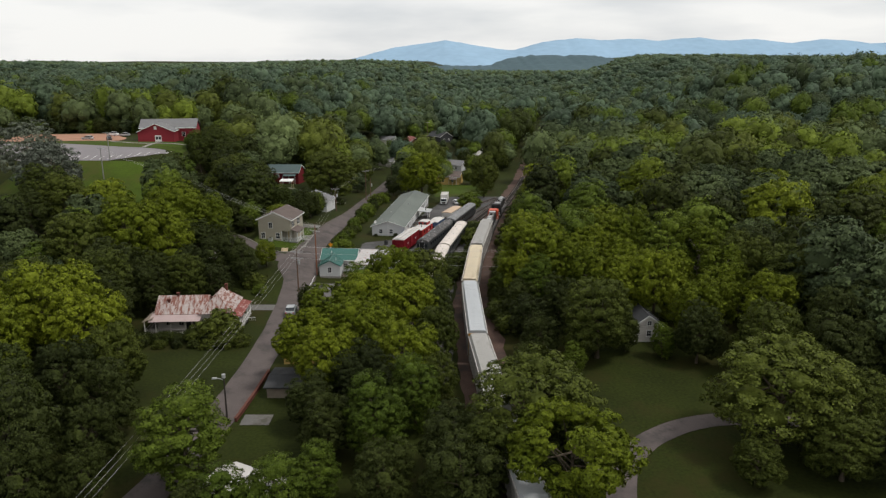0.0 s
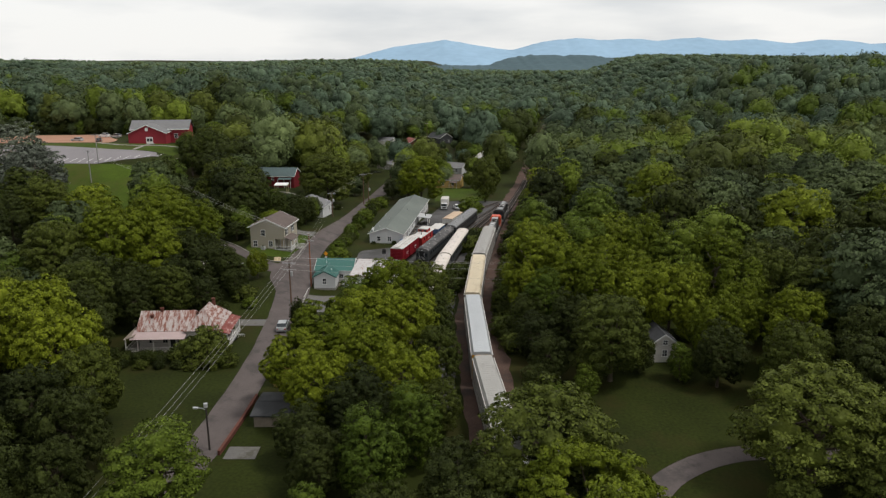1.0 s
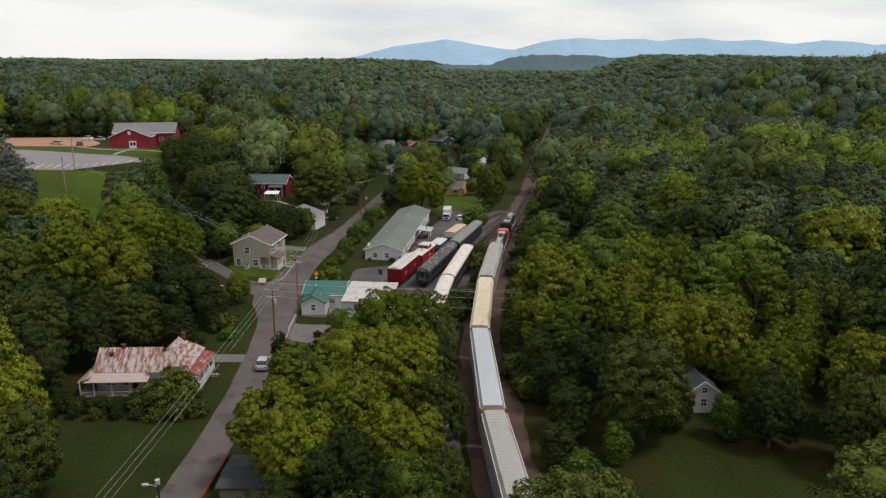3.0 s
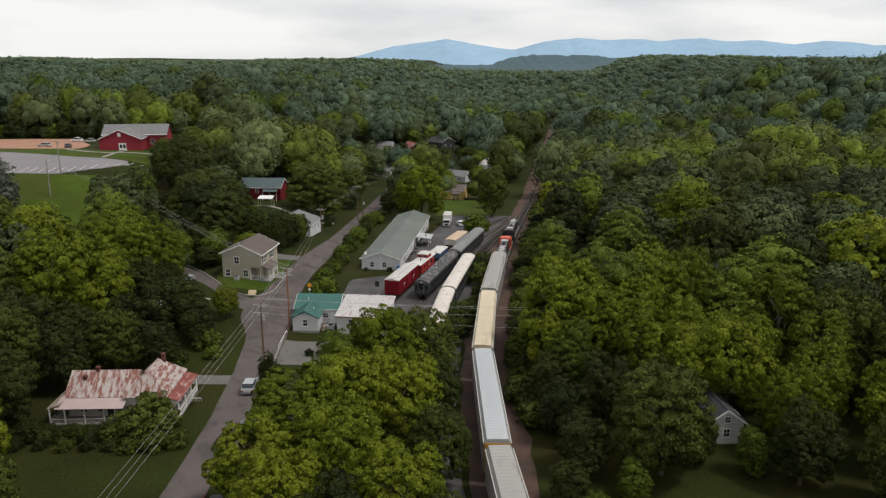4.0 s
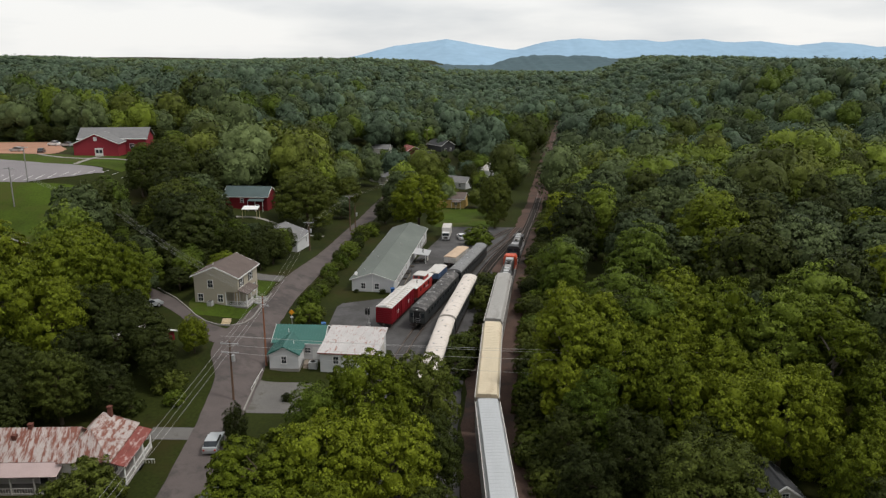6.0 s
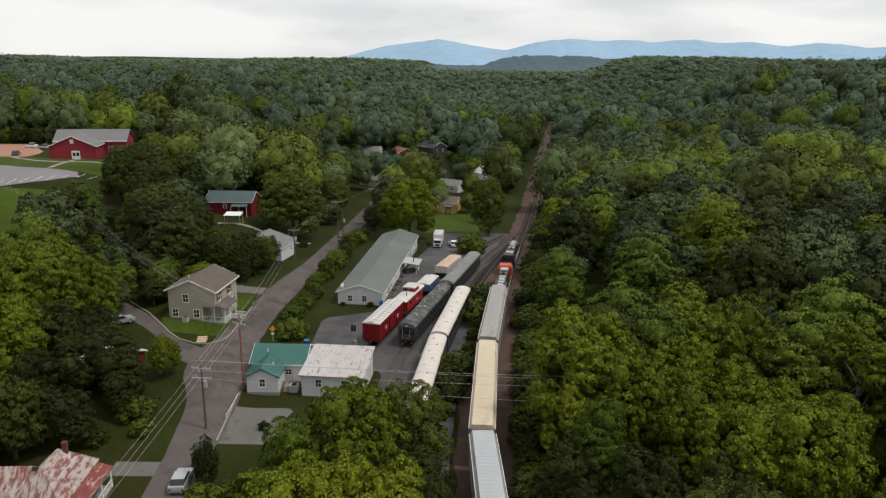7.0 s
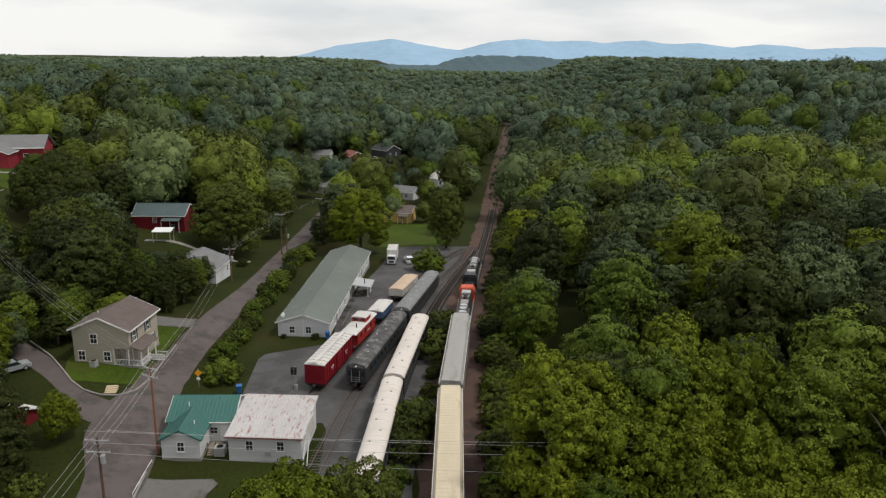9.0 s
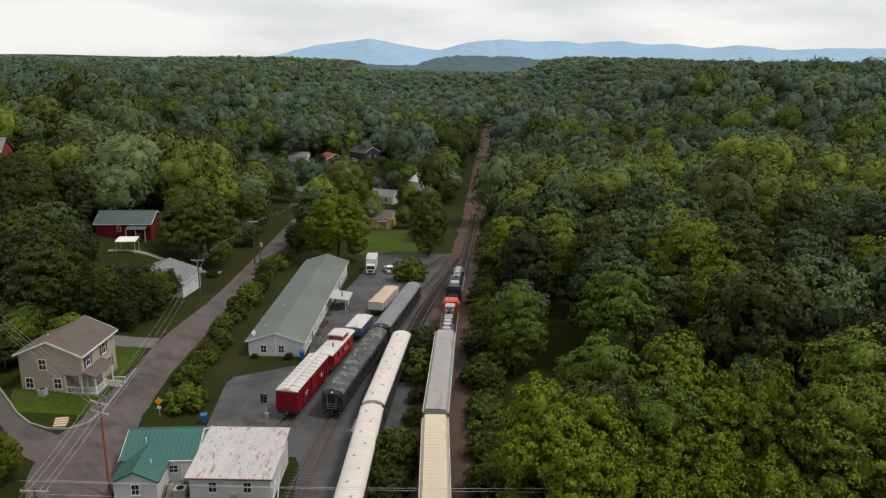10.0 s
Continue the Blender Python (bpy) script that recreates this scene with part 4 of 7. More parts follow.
def long_building():
    rz = math.degrees(math.atan2(-(-6.3 + 11.6), 244.5 - 196.2))
    t = thing("depot_building", pose(-13.75, 219.9, -0.35, 0, 0, rz), "long white block building with a grey-green metal roof", "building", "village houses")
    w, l, h, rise = 9.0, 48.5, 3.0, 1.45
    walls, roof = gable_body(t, w, l, h, rise, SIDING, METAL_GREEN, 0.4, -2.2, foot=0.25)
    d = l / 2
    for x in (-2.0, 0.9):
        window(walls, x, -d, 1.05, 0.85, 1.15, "-y")
    part("downpipe", Build().box(-0.05, 0.05, -d - 0.08, -d - 0.01, 0.1, 4.2), WHITE, walls)
    for i, y in enumerate((-19, -14, -8.5, 10, 15.5, 20)):
        window(walls, w / 2, y, 1.05, 0.9, 1.15, "+x")
        window(walls, -w / 2, y, 1.05, 0.9, 1.15, "-x")
    for y in (-17, -2.5, 12.5):
        door(walls, w / 2, y, 0.1, 1.0, 2.1, "+x", SHINGLE_DARK)
    for x, y in ((-2.6, -20.0), (-1.8, -10), (1.5, 2)):
        part("roof_vent", Build().tube([(x, y, h + rise * (1 - abs(x) / 4.5)), (x, y, h + rise * (1 - abs(x) / 4.5) + 0.55)], 0.13), GREY_METAL, roof)
    part("satellite_dish", Build().tube([(-3.6, -d + 0.9, h + 0.3), (-3.6, -d + 0.9, h + 1.0), (-3.7, -d + 0.7, h + 1.1)], [0.05, 0.05, 0.42], 14), WHITE, roof)
    can = part("canopy", Build().slab((w / 2 - 0.1, -1.6, 3.0), (w / 2 + 4.2, -1.6, 2.5), (w / 2 + 4.2, 3.6, 2.5), (w / 2 - 0.1, 3.6, 3.0), 0.16), GREY_METAL, t, "flat pale metal canopy")
    for y in (-1.0, 3.2):
        part("canopy_post", Build().box(w / 2 + 3.4, w / 2 + 3.52, y - 0.06, y + 0.06, -2.0, 2.5), WHITE, can)
    part("canopy_wall", Build().box(w / 2 + 3.42, w / 2 + 3.5, 1.4, 3.3, -2.0, 1.2), OLDWHITE, can)
    part("canopy_deck", Build().box(w / 2, w / 2 + 3.5, -1.1, 3.3, -2.0, -0.1), WOOD, can)
    part("canopy_flue", Build().tube([(w / 2 + 2.6, 0.3, 2.7), (w / 2 + 2.6, 0.3, 3.7)], 0.1), TRUCK_IRON, can)
    deck = part("loading_deck", Build().box(w / 2, w / 2 + 1.6, -20, -1.4, -1.0, 0.05), WOOD, t)
    railing(deck, [(w / 2 + 1.55, -20), (w / 2 + 1.55, -12)], 0.05, WOOD, 0.95, 0.5)
    first = None
    for x, y, turn in ((w / 2 + 0.7, -10.4, 6), (w / 2 + 0.8, -8.6, -9), (w / 2 + 0.7, -4.4, 3), (w / 2 + 1.2, 0.2, 12), (w / 2 + 2.2, 1.6, -5), (w / 2 + 0.8, -14.6, 8)):
        spot = pose(-13.75, 219.9, -0.35, 0, 0, rz) @ pose(x, y, 0.05 if y < -1.4 else -0.1, 0, 0, turn)
        if first:
            copy_thing(first, spot)
            continue
        first = thing("crate", spot, "dark wooden crate stacked on the loading deck", "crate", "crates on the loading deck")
        part("body", Build().box(-0.45, 0.45, -0.4, 0.4, 0.06, 0.85), SHINGLE_DARK, first)
        for z in (0.14, 0.44, 0.74):
            part("slat", Build().box(-0.48, 0.48, -0.43, -0.40, z - 0.07, z + 0.07).box(-0.48, 0.48, 0.40, 0.43, z - 0.07, z + 0.07), WOOD, first)
        part("runner", Build().box(-0.45, 0.45, -0.36, -0.26, 0.0, 0.06).box(-0.45, 0.45, 0.26, 0.36, 0.0, 0.06), WOOD, first)
    return t


long_building()


def green_roof_house():
    t = thing("house", pose(-25.0, 159.0, 0.35, 0, 0, -1.5), "small white house with a teal metal cross-gable roof", "house", "village houses")
    wing, _ = gable_body(t, 4.6, 6.2, 2.65, 1.15, SIDING, METAL_TEAL, 0.28, -1.0, -1.0, -0.8, METAL_TEAL, 0.45, foot=0.15)
    window(wing, -1.0, -3.9, 1.05, 0.75, 1.15, "-y")
    h, rise, x0, x1, y0, a = 2.85, 1.65, -3.75, 4.35, 3.8, 3.6
    main = part("main_wall", Build().add([(x0, y0 - a, -1.0), (x1, y0 - a, -1.0), (x1, y0 + a, -1.0), (x0, y0 + a, -1.0), (x0, y0 - a, h), (x1, y0 - a, h), (x1, y0 + a, h), (x0, y0 + a, h), (x0, y0, h + rise), (x1, y0, h + rise)],
                                         [(0, 1, 5, 4), (2, 3, 7, 6), (0, 4, 8, 7, 3), (1, 2, 6, 9, 5), (3, 2, 1, 0), (4, 5, 9, 8), (6, 7, 8, 9)]), SIDING, t)
    k, over = rise / a, 0.3
    rf, sm, trim = Build(), Build(), Build()
    for s in (-1, 1):
        e = y0 + s * (a + over)
        rf.slab((x0 - 0.25, y0, h + rise + 0.16), (x1 + 0.25, y0, h + rise + 0.16), (x1 + 0.25, e, h - over * k + 0.16), (x0 - 0.25, e, h - over * k + 0.16), 0.1)
        sm.beam((0, y0, h + rise + 0.18), (0, e, h - over * k + 0.18), 0.05, 0.05)
        for x in (x0 - 0.27, x1 + 0.27):
            trim.beam((x, y0, h + rise + 0.08), (x, e, h - over * k + 0.08), 0.05, 0.2)
    r = part("main_roof", rf, METAL_TEAL, t)
    row_of("roof_seam", sm, METAL_TEAL, r, [(x0 - 0.2 + i * (x1 - x0 + 0.4) / 17, 0, 0) for i in range(18)])
    part("verge_board", trim, WHITE, r)
    part("gutter", Build().tube([(1.4, y0 - a - over - 0.05, h - 0.05), (x1 + 0.2, y0 - a - over - 0.05, h - 0.05)], 0.06, 6), WHITE, r)
    part("foundation", Build().box(x0 - 0.04, x1 + 0.04, y0 - a - 0.04, y0 + a + 0.04, -1.2, 0.05), CONCRETE, t)
    window(main, 1.9, y0 - a, 1.2, 0.9, 0.8, "-y")
    door(main, 3.2, y0 - a, 0.1, 0.85, 2.0, "-y")
    deck = part("deck", Build().box(1.5, 3.0, -1.7, y0 - a, -0.5, 0.0), WOOD, t)
    for i in range(4):
        part("deck_step", Build().box(1.6, 2.5, -2.0 - 0.3 * i, -1.7 - 0.3 * i, -0.12 * i - 0.2, -0.12 * i - 0.1), WOOD, deck)
    part("stair_rail", Build().beam((1.55, -1.7, 0.95), (1.55, -2.9, 0.45), 0.05).beam((2.55, -1.7, 0.95), (2.55, -2.9, 0.45), 0.05).beam((1.55, -1.7, 0.0), (1.55, -1.7, 0.95), 0.05).beam((2.55, -1.7, 0.0), (2.55, -1.7, 0.95), 0.05), DARK, deck)
    pump = part("heat_pump", Build().box(2.6, 3.9, -2.9, -1.8, -0.35, 0.75), GREY_METAL, t)
    part("fan_guard", Build().tube([(3.25, -2.35, 0.75), (3.25, -2.35, 0.8)], 0.42, 14), DARK, pump)
    for vx, vy, vz in ((0.1, -1.6, 3.25), (-1.6, 2.2, 3.85)):
        part("roof_vent", Build().tube([(vx, vy, vz), (vx, vy, vz + 0.65)], 0.07), WHITE, r)
    part("downpipe", Build().tube([(-3.2, -4.0, -0.3), (-3.6, -4.6, -0.33)], 0.05, 6), WHITE, t)


green_roof_house()


def white_shed():
    t = thing("workshop", pose(-15.55, 159.0, 0.55, 0, 0, -5.5), "white workshop with a rust-streaked white tin roof", "workshop", "village houses")
    w, d, hf, hr = 8.9, 4.35, 2.75, 3.75
    a = w / 2
    walls = part("wall", Build().add([(-a, -d, -1.2), (a, -d, -1.2), (a, d, -1.2), (-a, d, -1.2), (-a, -d, hf), (a, -d, hf), (a, d, hr), (-a, d, hr)], [(3, 2, 1, 0), (4, 5, 6, 7), (0, 1, 5, 4), (1, 2, 6, 5), (2, 3, 7, 6), (3, 0, 4, 7)]), SIDING, t)
    roof = part("roof", Build().slab((-a - 0.35, -d - 0.4, hf + 0.12), (a + 0.35, -d - 0.4, hf + 0.12), (a + 0.35, d + 0.35, hr + 0.2), (-a - 0.35, d + 0.35, hr + 0.2), 0.1), SHED_ROOF, t)
    row_of("roof_seam", Build().beam((0, -d - 0.4, hf + 0.13), (0, d + 0.35, hr + 0.21), 0.04, 0.035), SHED_ROOF, roof, [(-a - 0.3 + i * (w + 0.6) / 24, 0, 0) for i in range(25)])
    part("fascia", Build().box(-a - 0.35, a + 0.35, -d - 0.45, -d - 0.4, hf - 0.06, hf + 0.1), RUST_RED, roof)
    for x in (-1.9, 1.9):
        window(walls, x, -d, 1.0, 0.8, 1.15, "-y")
    door(walls, a, 1.4, 0.0, 2.6, 2.4, "+x", OLDWHITE)
    window(walls, a, -2.4, 1.0, 0.8, 1.1, "+x")
    part("meter_box", Build().box(0.0, 0.7, -d - 0.25, -d, 0.3, 0.9), GREY_METAL, t)
    for x in (a + 0.3, a + 0.75):
        lean = part("leaning_pole", Build().beam((x, -d - 0.9, -0.7), (x + 0.1, -d + 0.8, 2.6), 0.1), WHITE, t)


white_shed()


def rusty_house():
    z0 = -0.15
    t = thing("farmhouse", pose(-46.5, 126.5, z0, 0, 0, 3), "old white farmhouse with rust-streaked tin roofs and porches", "house", "village houses")
    # long back wing, ridge along x
    def wing(x0, x1, y0, y1, h, rise, wall, roof, name="wall"):
        yc = (y0 + y1) / 2
        wl_ = part(name, Build().add([(x0, y0, -0.5), (x1, y0, -0.5), (x1, y1, -0.5), (x0, y1, -0.5), (x0, y0, h), (x1, y0, h), (x1, y1, h), (x0, y1, h), (x0, yc, h + rise), (x1, yc, h + rise)],
                                     [(0, 1, 5, 4), (2, 3, 7, 6), (0, 4, 8, 7, 3), (1, 2, 6, 9, 5), (3, 2, 1, 0), (4, 5, 9, 8), (6, 7, 8, 9)]), wall, t)
        k = rise / (yc - y0)
        rf, sm = Build(), Build()
        for e in (y0 - 0.35, y1 + 0.35):
            ze = h - 0.35 * k + 0.14
            rf.slab((x0 - 0.3, yc, h + rise + 0.14), (x1 + 0.3, yc, h + rise + 0.14), (x1 + 0.3, e, ze), (x0 - 0.3, e, ze), 0.1)
            x = x0 - 0.25
            while x < x1 + 0.3:
                sm.beam((x, yc, h + rise + 0.155), (x, e, ze + 0.015), 0.05, 0.05)
                x += 0.55
        r = part("roof", rf, roof, t)
        part("roof_seaming", sm, roof, r)
        return wl_, r
    w1, r1 = wing(-6.3, 2.6, -3.2, 3.0, 3.3, 2.3, OLDWHITE, RUST_ROOF)
    w2 = part("front_wall", Build().box(1.9, 7.3, -4.0, 4.6, -0.5, 3.6), OLDWHITE, t)
    hx0, hx1, hy0, hy1, xr, ya, yb, he, hp = 1.55, 7.65, -4.35, 4.95, 4.6, -1.6, 2.2, 3.45, 6.4
    hip = Build()
    hip.add([(hx0, hy0, he), (hx1, hy0, he), (hx1, hy1, he), (hx0, hy1, he), (xr, ya, hp), (xr, yb, hp), (hx0, hy0, he - 0.1), (hx1, hy0, he - 0.1), (hx1, hy1, he - 0.1), (hx0, hy1, he - 0.1)],
            [(0, 1, 4), (1, 2, 5, 4), (2, 3, 5), (3, 0, 4, 5), (9, 8, 7, 6), (0, 6, 7, 1), (1, 7, 8, 2), (2, 8, 9, 3), (3, 9, 6, 0)])
    r2 = part("hip_roof", hip, RUST_ROOF, t)
    caps = Build()
    for p, q in (((hx0, hy0, he), (xr, ya, hp)), ((hx1, hy0, he), (xr, ya, hp)), ((hx1, hy1, he), (xr, yb, hp)), ((hx0, hy1, he), (xr, yb, hp)), ((xr, ya, hp), (xr, yb, hp))):
        caps.beam(p, q, 0.14, 0.08)
    part("hip_cap", caps, RUST_ROOF, r2)
    for x, y, zt in ((-3.0, -0.1, 6.15), (5.2, 2.6, 6.9), (-4.4, -1.2, 5.3)):
        ch = part("chimney", Build().box(x - 0.24, x + 0.24, y - 0.24, y + 0.24, 3.5, zt).box(x - 0.29, x + 0.29, y - 0.29, y + 0.29, zt, zt + 0.1), BRICK, t)
    for x in (-4.2, -1.9, 0.6):
        window(w1, x, -3.2, 1.0, 0.8, 1.25, "-y", OLDWHITE)
    door(w1, -0.6, -3.2, 0.2, 0.9, 2.0, "-y", SHINGLE_DARK)
    window(w2, 4.0, -4.0, 1.1, 0.8, 1.4, "-y", OLDWHITE)
    pr = part("porch_roof", Build().slab((-7.0, -3.0, 3.25), (2.1, -3.0, 3.25), (2.1, -5.7, 2.55), (-7.0, -5.7, 2.55), 0.1), TIN_PINK, t, "faded pinkish tin porch roof")
    part("porch_roof", Build().slab((-8.2, -5.4, 2.45), (-6.4, -5.4, 3.0), (-6.4, 0.5, 3.0), (-8.2, 0.5, 2.45), 0.1), WOOD, t)
    deck = part("porch_deck", Build().box(-8.0, 2.1, -5.5, -3.2, -0.3, 0.2).box(-8.0, -6.3, -3.2, 0.4, -0.3, 0.2), CONCRETE, t)
    for x in (-7.8, -5.8, -3.2, -0.6, 1.9):
        part("porch_post", Build().box(x - 0.08, x + 0.08, -5.45, -5.29, 0.2, 2.55), OLDWHITE, deck)
    railing(deck, [(-7.8, -5.4), (1.9, -5.4)], 0.2, OLDWHITE, 0.75, 0.3)
    railing(deck, [(-7.8, -5.4), (-7.8, 0.3)], 0.2, OLDWHITE, 0.75, 0.3)
    fp = part("front_porch_roof", Build().slab((7.2, -4.2, 3.4), (9.3, -4.2, 2.75), (9.3, 4.6, 2.75), (7.2, 4.6, 3.4), 0.1), RUST_RED, t, "red rusted tin roof of the front porch")
    fd = part("front_porch_deck", Build().box(7.3, 9.1, -4.0, 4.5, -0.4, 0.3), CONCRETE, t)
    for y in (-3.9, -1.0, 1.8, 4.4):
        part("porch_post", Build().tube([(8.95, y, 0.3), (8.95, y, 2.78)], [0.13, 0.09], 8), WHITE, fd)
    railing(fd, [(7.4, -3.9), (8.95, -3.9), (8.95, 4.4)], 0.3, WHITE, 0.8, 0.25)
    st = Build()
    for i in range(4):
        st.box(9.1 + i * 0.32, 9.45 + i * 0.32, -0.8, 0.8, -0.4, 0.15 - i * 0.16)
    part("porch_stair", st, CONCRETE, fd)
    railing(fd, [(9.2, 0.9), (10.6, 0.9)], -0.2, WHITE, 0.9, 0.3)
    door(w2, 7.3, 0.4, 0.3, 0.9, 2.0, "+x")
    for y in (-2.4, 2.6):
        window(w2, 7.3, y, 1.1, 0.8, 1.4, "+x")


rusty_house()


def plain_house(x, y, rz, w, l, h, rise, wall, roof, label, name="house", base=None, fascia=WHITE, windows=(), seams=0.0, porch=None):
    z = float(land(x, y)) - 0.1 if base is None else base
    t = thing(name, pose(x, y, z, 0, 0, rz), label, "house" if name == "house" else name.replace("_", " "), "village houses")
    walls, r = gable_body(t, w, l, h, rise, wall, roof, 0.35, -1.6, fascia=fascia, seams=seams)
    for side, u, zz, ww, hh in windows:
        if side[1] == "y":
            window(walls, u, (-1 if side[0] == "-" else 1) * l / 2, zz, ww, hh, side)
        else:
            window(walls, (-1 if side[0] == "-" else 1) * w / 2, u, zz, ww, hh, side)
    if porch:
        s, y0, y1, deep, zt, mt = porch
        k = -1 if s == "-" else 1
        pr = part("porch_roof", Build().slab((k * w / 2, y0, zt + 0.4), (k * (w / 2 + deep), y0, zt), (k * (w / 2 + deep), y1, zt), (k * w / 2, y1, zt + 0.4), 0.12), mt, t)
        pd = part("porch_deck", Build().box(*sorted((k * w / 2, k * (w / 2 + deep - 0.1))), y0, y1, -1.5, 0.1), WOOD, t)
        for yy in np.linspace(y0 + 0.1, y1 - 0.1, 3):
            part("porch_post", Build().box(k * (w / 2 + deep - 0.2) - 0.06, k * (w / 2 + deep - 0.2) + 0.06, yy - 0.06, yy + 0.06, 0.1, zt), WHITE, pd)
    return t


plain_house(-44.0, 230.4, -6, 12.6, 10.0, 3.0, 2.2, SIDING, SHINGLE_GREY, "low pale house with a wide grey shingle roof by the road", base=0.7, windows=(("-y", -1.6, 1.3, 0.9, 1.0), ("+x", 2.5, 1.0, 0.8, 1.1)))
plain_house(-60.5, 264.5, 88, 9.0, 13.0, 4.3, 2.2, BARN_RED, METAL_SLATE, "dark red house with a slate-green metal roof and porch", windows=(("-x", -3.5, 0.6, 0.8, 1.3), ("-x", 1.0, 2.6, 0.8, 1.1)), seams=0.7, porch=("-", -5.8, -1.2, 2.2, 3.4, METAL_SLATE))
plain_house(0.6, 311.0, 78, 7.5, 10.0, 3.6, 1.7, YELLOW, SHINGLE_BROWN, "yellow house with a brown roof and raised deck", windows=(("-x", -2.0, 1.4, 0.9, 1.2), ("-x", 2.2, 1.4, 0.9, 1.2)), porch=("-", -4.2, -0.8, 2.4, 2.9, SHINGLE_BROWN))
plain_house(3.5, 353.0, 62, 7.0, 9.5, 2.9, 1.8, SIDING, SHINGLE_GREY, "white cottage with a grey roof among trees", windows=(("-x", -2, 1, 0.9, 1.2), ("-x", 2, 1, 0.9, 1.2)))
plain_house(17.0, 378.0, 35, 7.0, 10.0, 4.4, 2.6, SIDING, ROOF_WHITE, "tall white house with a pale roof among trees", windows=(("-y", 0, 1.2, 0.9, 1.3), ("-y", 0, 3.6, 0.8, 1.1)))
plain_house(-22.0, 447.0, 28, 9.0, 10.0, 3.0, 2.2, BRICK, RUST_RED, "low house with a faded red metal roof", windows=(("-x", -3, 1, 0.9, 1.2),))
plain_house(-6.0, 468.0, 40, 10.0, 13.0, 3.6, 2.6, SHINGLE_DARK, SHINGLE_DARK, "dark grey bungalow with white gable trim", windows=(("-y", -2, 1, 1.0, 1.2), ("-y", 2, 1, 1.0, 1.2)))
plain_house(-21.0, 560.0, 10, 8.0, 10.0, 7.0, 3.4, WHITE, CABOOSE_RED, "tall white house with a bright red roof far off")
plain_house(-40.0, 452.0, 80, 7.0, 13.0, 2.9, 1.8, OLDWHITE, SHINGLE_GREY, "long low grey house beyond the trees")
plain_house(-29.5, 365.0, 60, 8.0, 9.0, 3.0, 2.0, OLDWHITE, SHINGLE_GREY, "grey-roofed cottage hidden among trees")
plain_house(-43.5, 293.0, 20, 8.0, 9.0, 3.0, 1.8, OLDWHITE, SHINGLE_GREY, "small grey-roofed house with a front porch", porch=("+", -3.0, 3.0, 2.0, 2.5, SHINGLE_GREY))
# white shed below gets the darker old boards to stand in for tree shade
plain_house(35.3, 120.2, 3, 4.7, 6.0, 3.0, 1.7, OLDWHITE, SHINGLE_DARK, "small white shed, dulled for tree shade, at the edge of the wood", "shed", 0.1, windows=(("-y", 0.2, 1.0, 0.75, 1.0), ("-y", 0.2, 3.0, 0.7, 0.7)))
plain_house(-22.8, 111.5, 2, 6.5, 8.0, 3.6, 2.0, YELLOW, SHINGLE_GREY, "yellow house half hidden under big trees", windows=(("-y", -1.6, 1.0, 0.8, 1.2), ("-y", 1.6, 1.0, 0.8, 1.2)))
plain_house(-22.2, 98.5, 90, 6.5, 7.0, 1.8, 0.35, WOOD, SHINGLE_DARK, "low open carport with a dark flat roof", "carport", fascia=SHINGLE_DARK)
plain_house(-51.0, 160.5, 70, 6.0, 9.0, 2.5, 1.2, BARN_RED, ROOF_WHITE, "low red outbuilding under dark trees", "outbuilding", 1.6)
plain_house(-99.0, 201.0, 55, 8.0, 11.0, 2.6, 1.9, BRICK, SHINGLE_GREY, "brick house with a grey roof below the field", windows=(("-x", 0, 1, 1.0, 1.2),))
plain_house(-21.5, 69.5, 62, 5.0, 8.0, 2.3, 0.7, WHITE, ROOF_WHITE, "white-roofed trailer among bushes", "trailer")
plain_house(12.4, 83.0, 10, 4.2, 4.5, 2.6, 1.4, SIDING, ROOF_WHITE, "white cottage hidden behind a big tree", "house")


def church():
    z0 = float(land(-110, 280)) - 0.2
    t = thing("church_hall", pose(-112.0, 281.0, z0, 0, 0, 9), "dark red church hall with a grey roof and white trim", "church", "village houses")
    w, r = gable_body(t, 13.2, 9.0, 4.2, 2.9, CHURCH_RED, SHINGLE_GREY, 0.45, -4.0)
    d = door(w, 0.8, -4.5, 0.1, 2.2, 2.6, "-y")
    part("gable_window", Build().box(-0.5, 0.5, -4.58, -4.48, 5.0, 6.2), WHITE, w)
    part("door_pane", Build().box(-0.1, 0.7, -4.58, -4.53, 1.2, 2.3).box(0.95, 1.75, -4.58, -4.53, 1.2, 2.3), PANE, d)
    y0, y1, x0, x1, h, rise = 4.0, 13.5, -7.6, 13.2, 5.0, 2.8
    yc = (y0 + y1) / 2
    main = part("hall_wall", Build().add([(x0, y0, -4), (x1, y0, -4), (x1, y1, -4), (x0, y1, -4), (x0, y0, h), (x1, y0, h), (x1, y1, h), (x0, y1, h), (x0, yc, h + rise), (x1, yc, h + rise)],
                                        [(0, 1, 5, 4), (2, 3, 7, 6), (0, 4, 8, 7, 3), (1, 2, 6, 9, 5), (3, 2, 1, 0), (4, 5, 9, 8), (6, 7, 8, 9)]), CHURCH_RED, t)
    rf = Build()
    for e in (y0 - 0.5, y1 + 0.5):
        rf.slab((x0 - 0.5, yc, h + rise + 0.2), (x1 + 0.5, yc, h + rise + 0.2), (x1 + 0.5, e, h - 0.1), (x0 - 0.5, e, h - 0.1), 0.2)
    hr = part("hall_roof", rf, SHINGLE_GREY, t)
    part("fascia", Build().box(x0 - 0.5, x1 + 0.5, y0 - 0.56, y0 - 0.5, h - 0.42, h - 0.1), WHITE, hr)
    for x in (8.6,):
        window(main, x, y0, 1.5, 1.2, 1.6, "-y")


church()

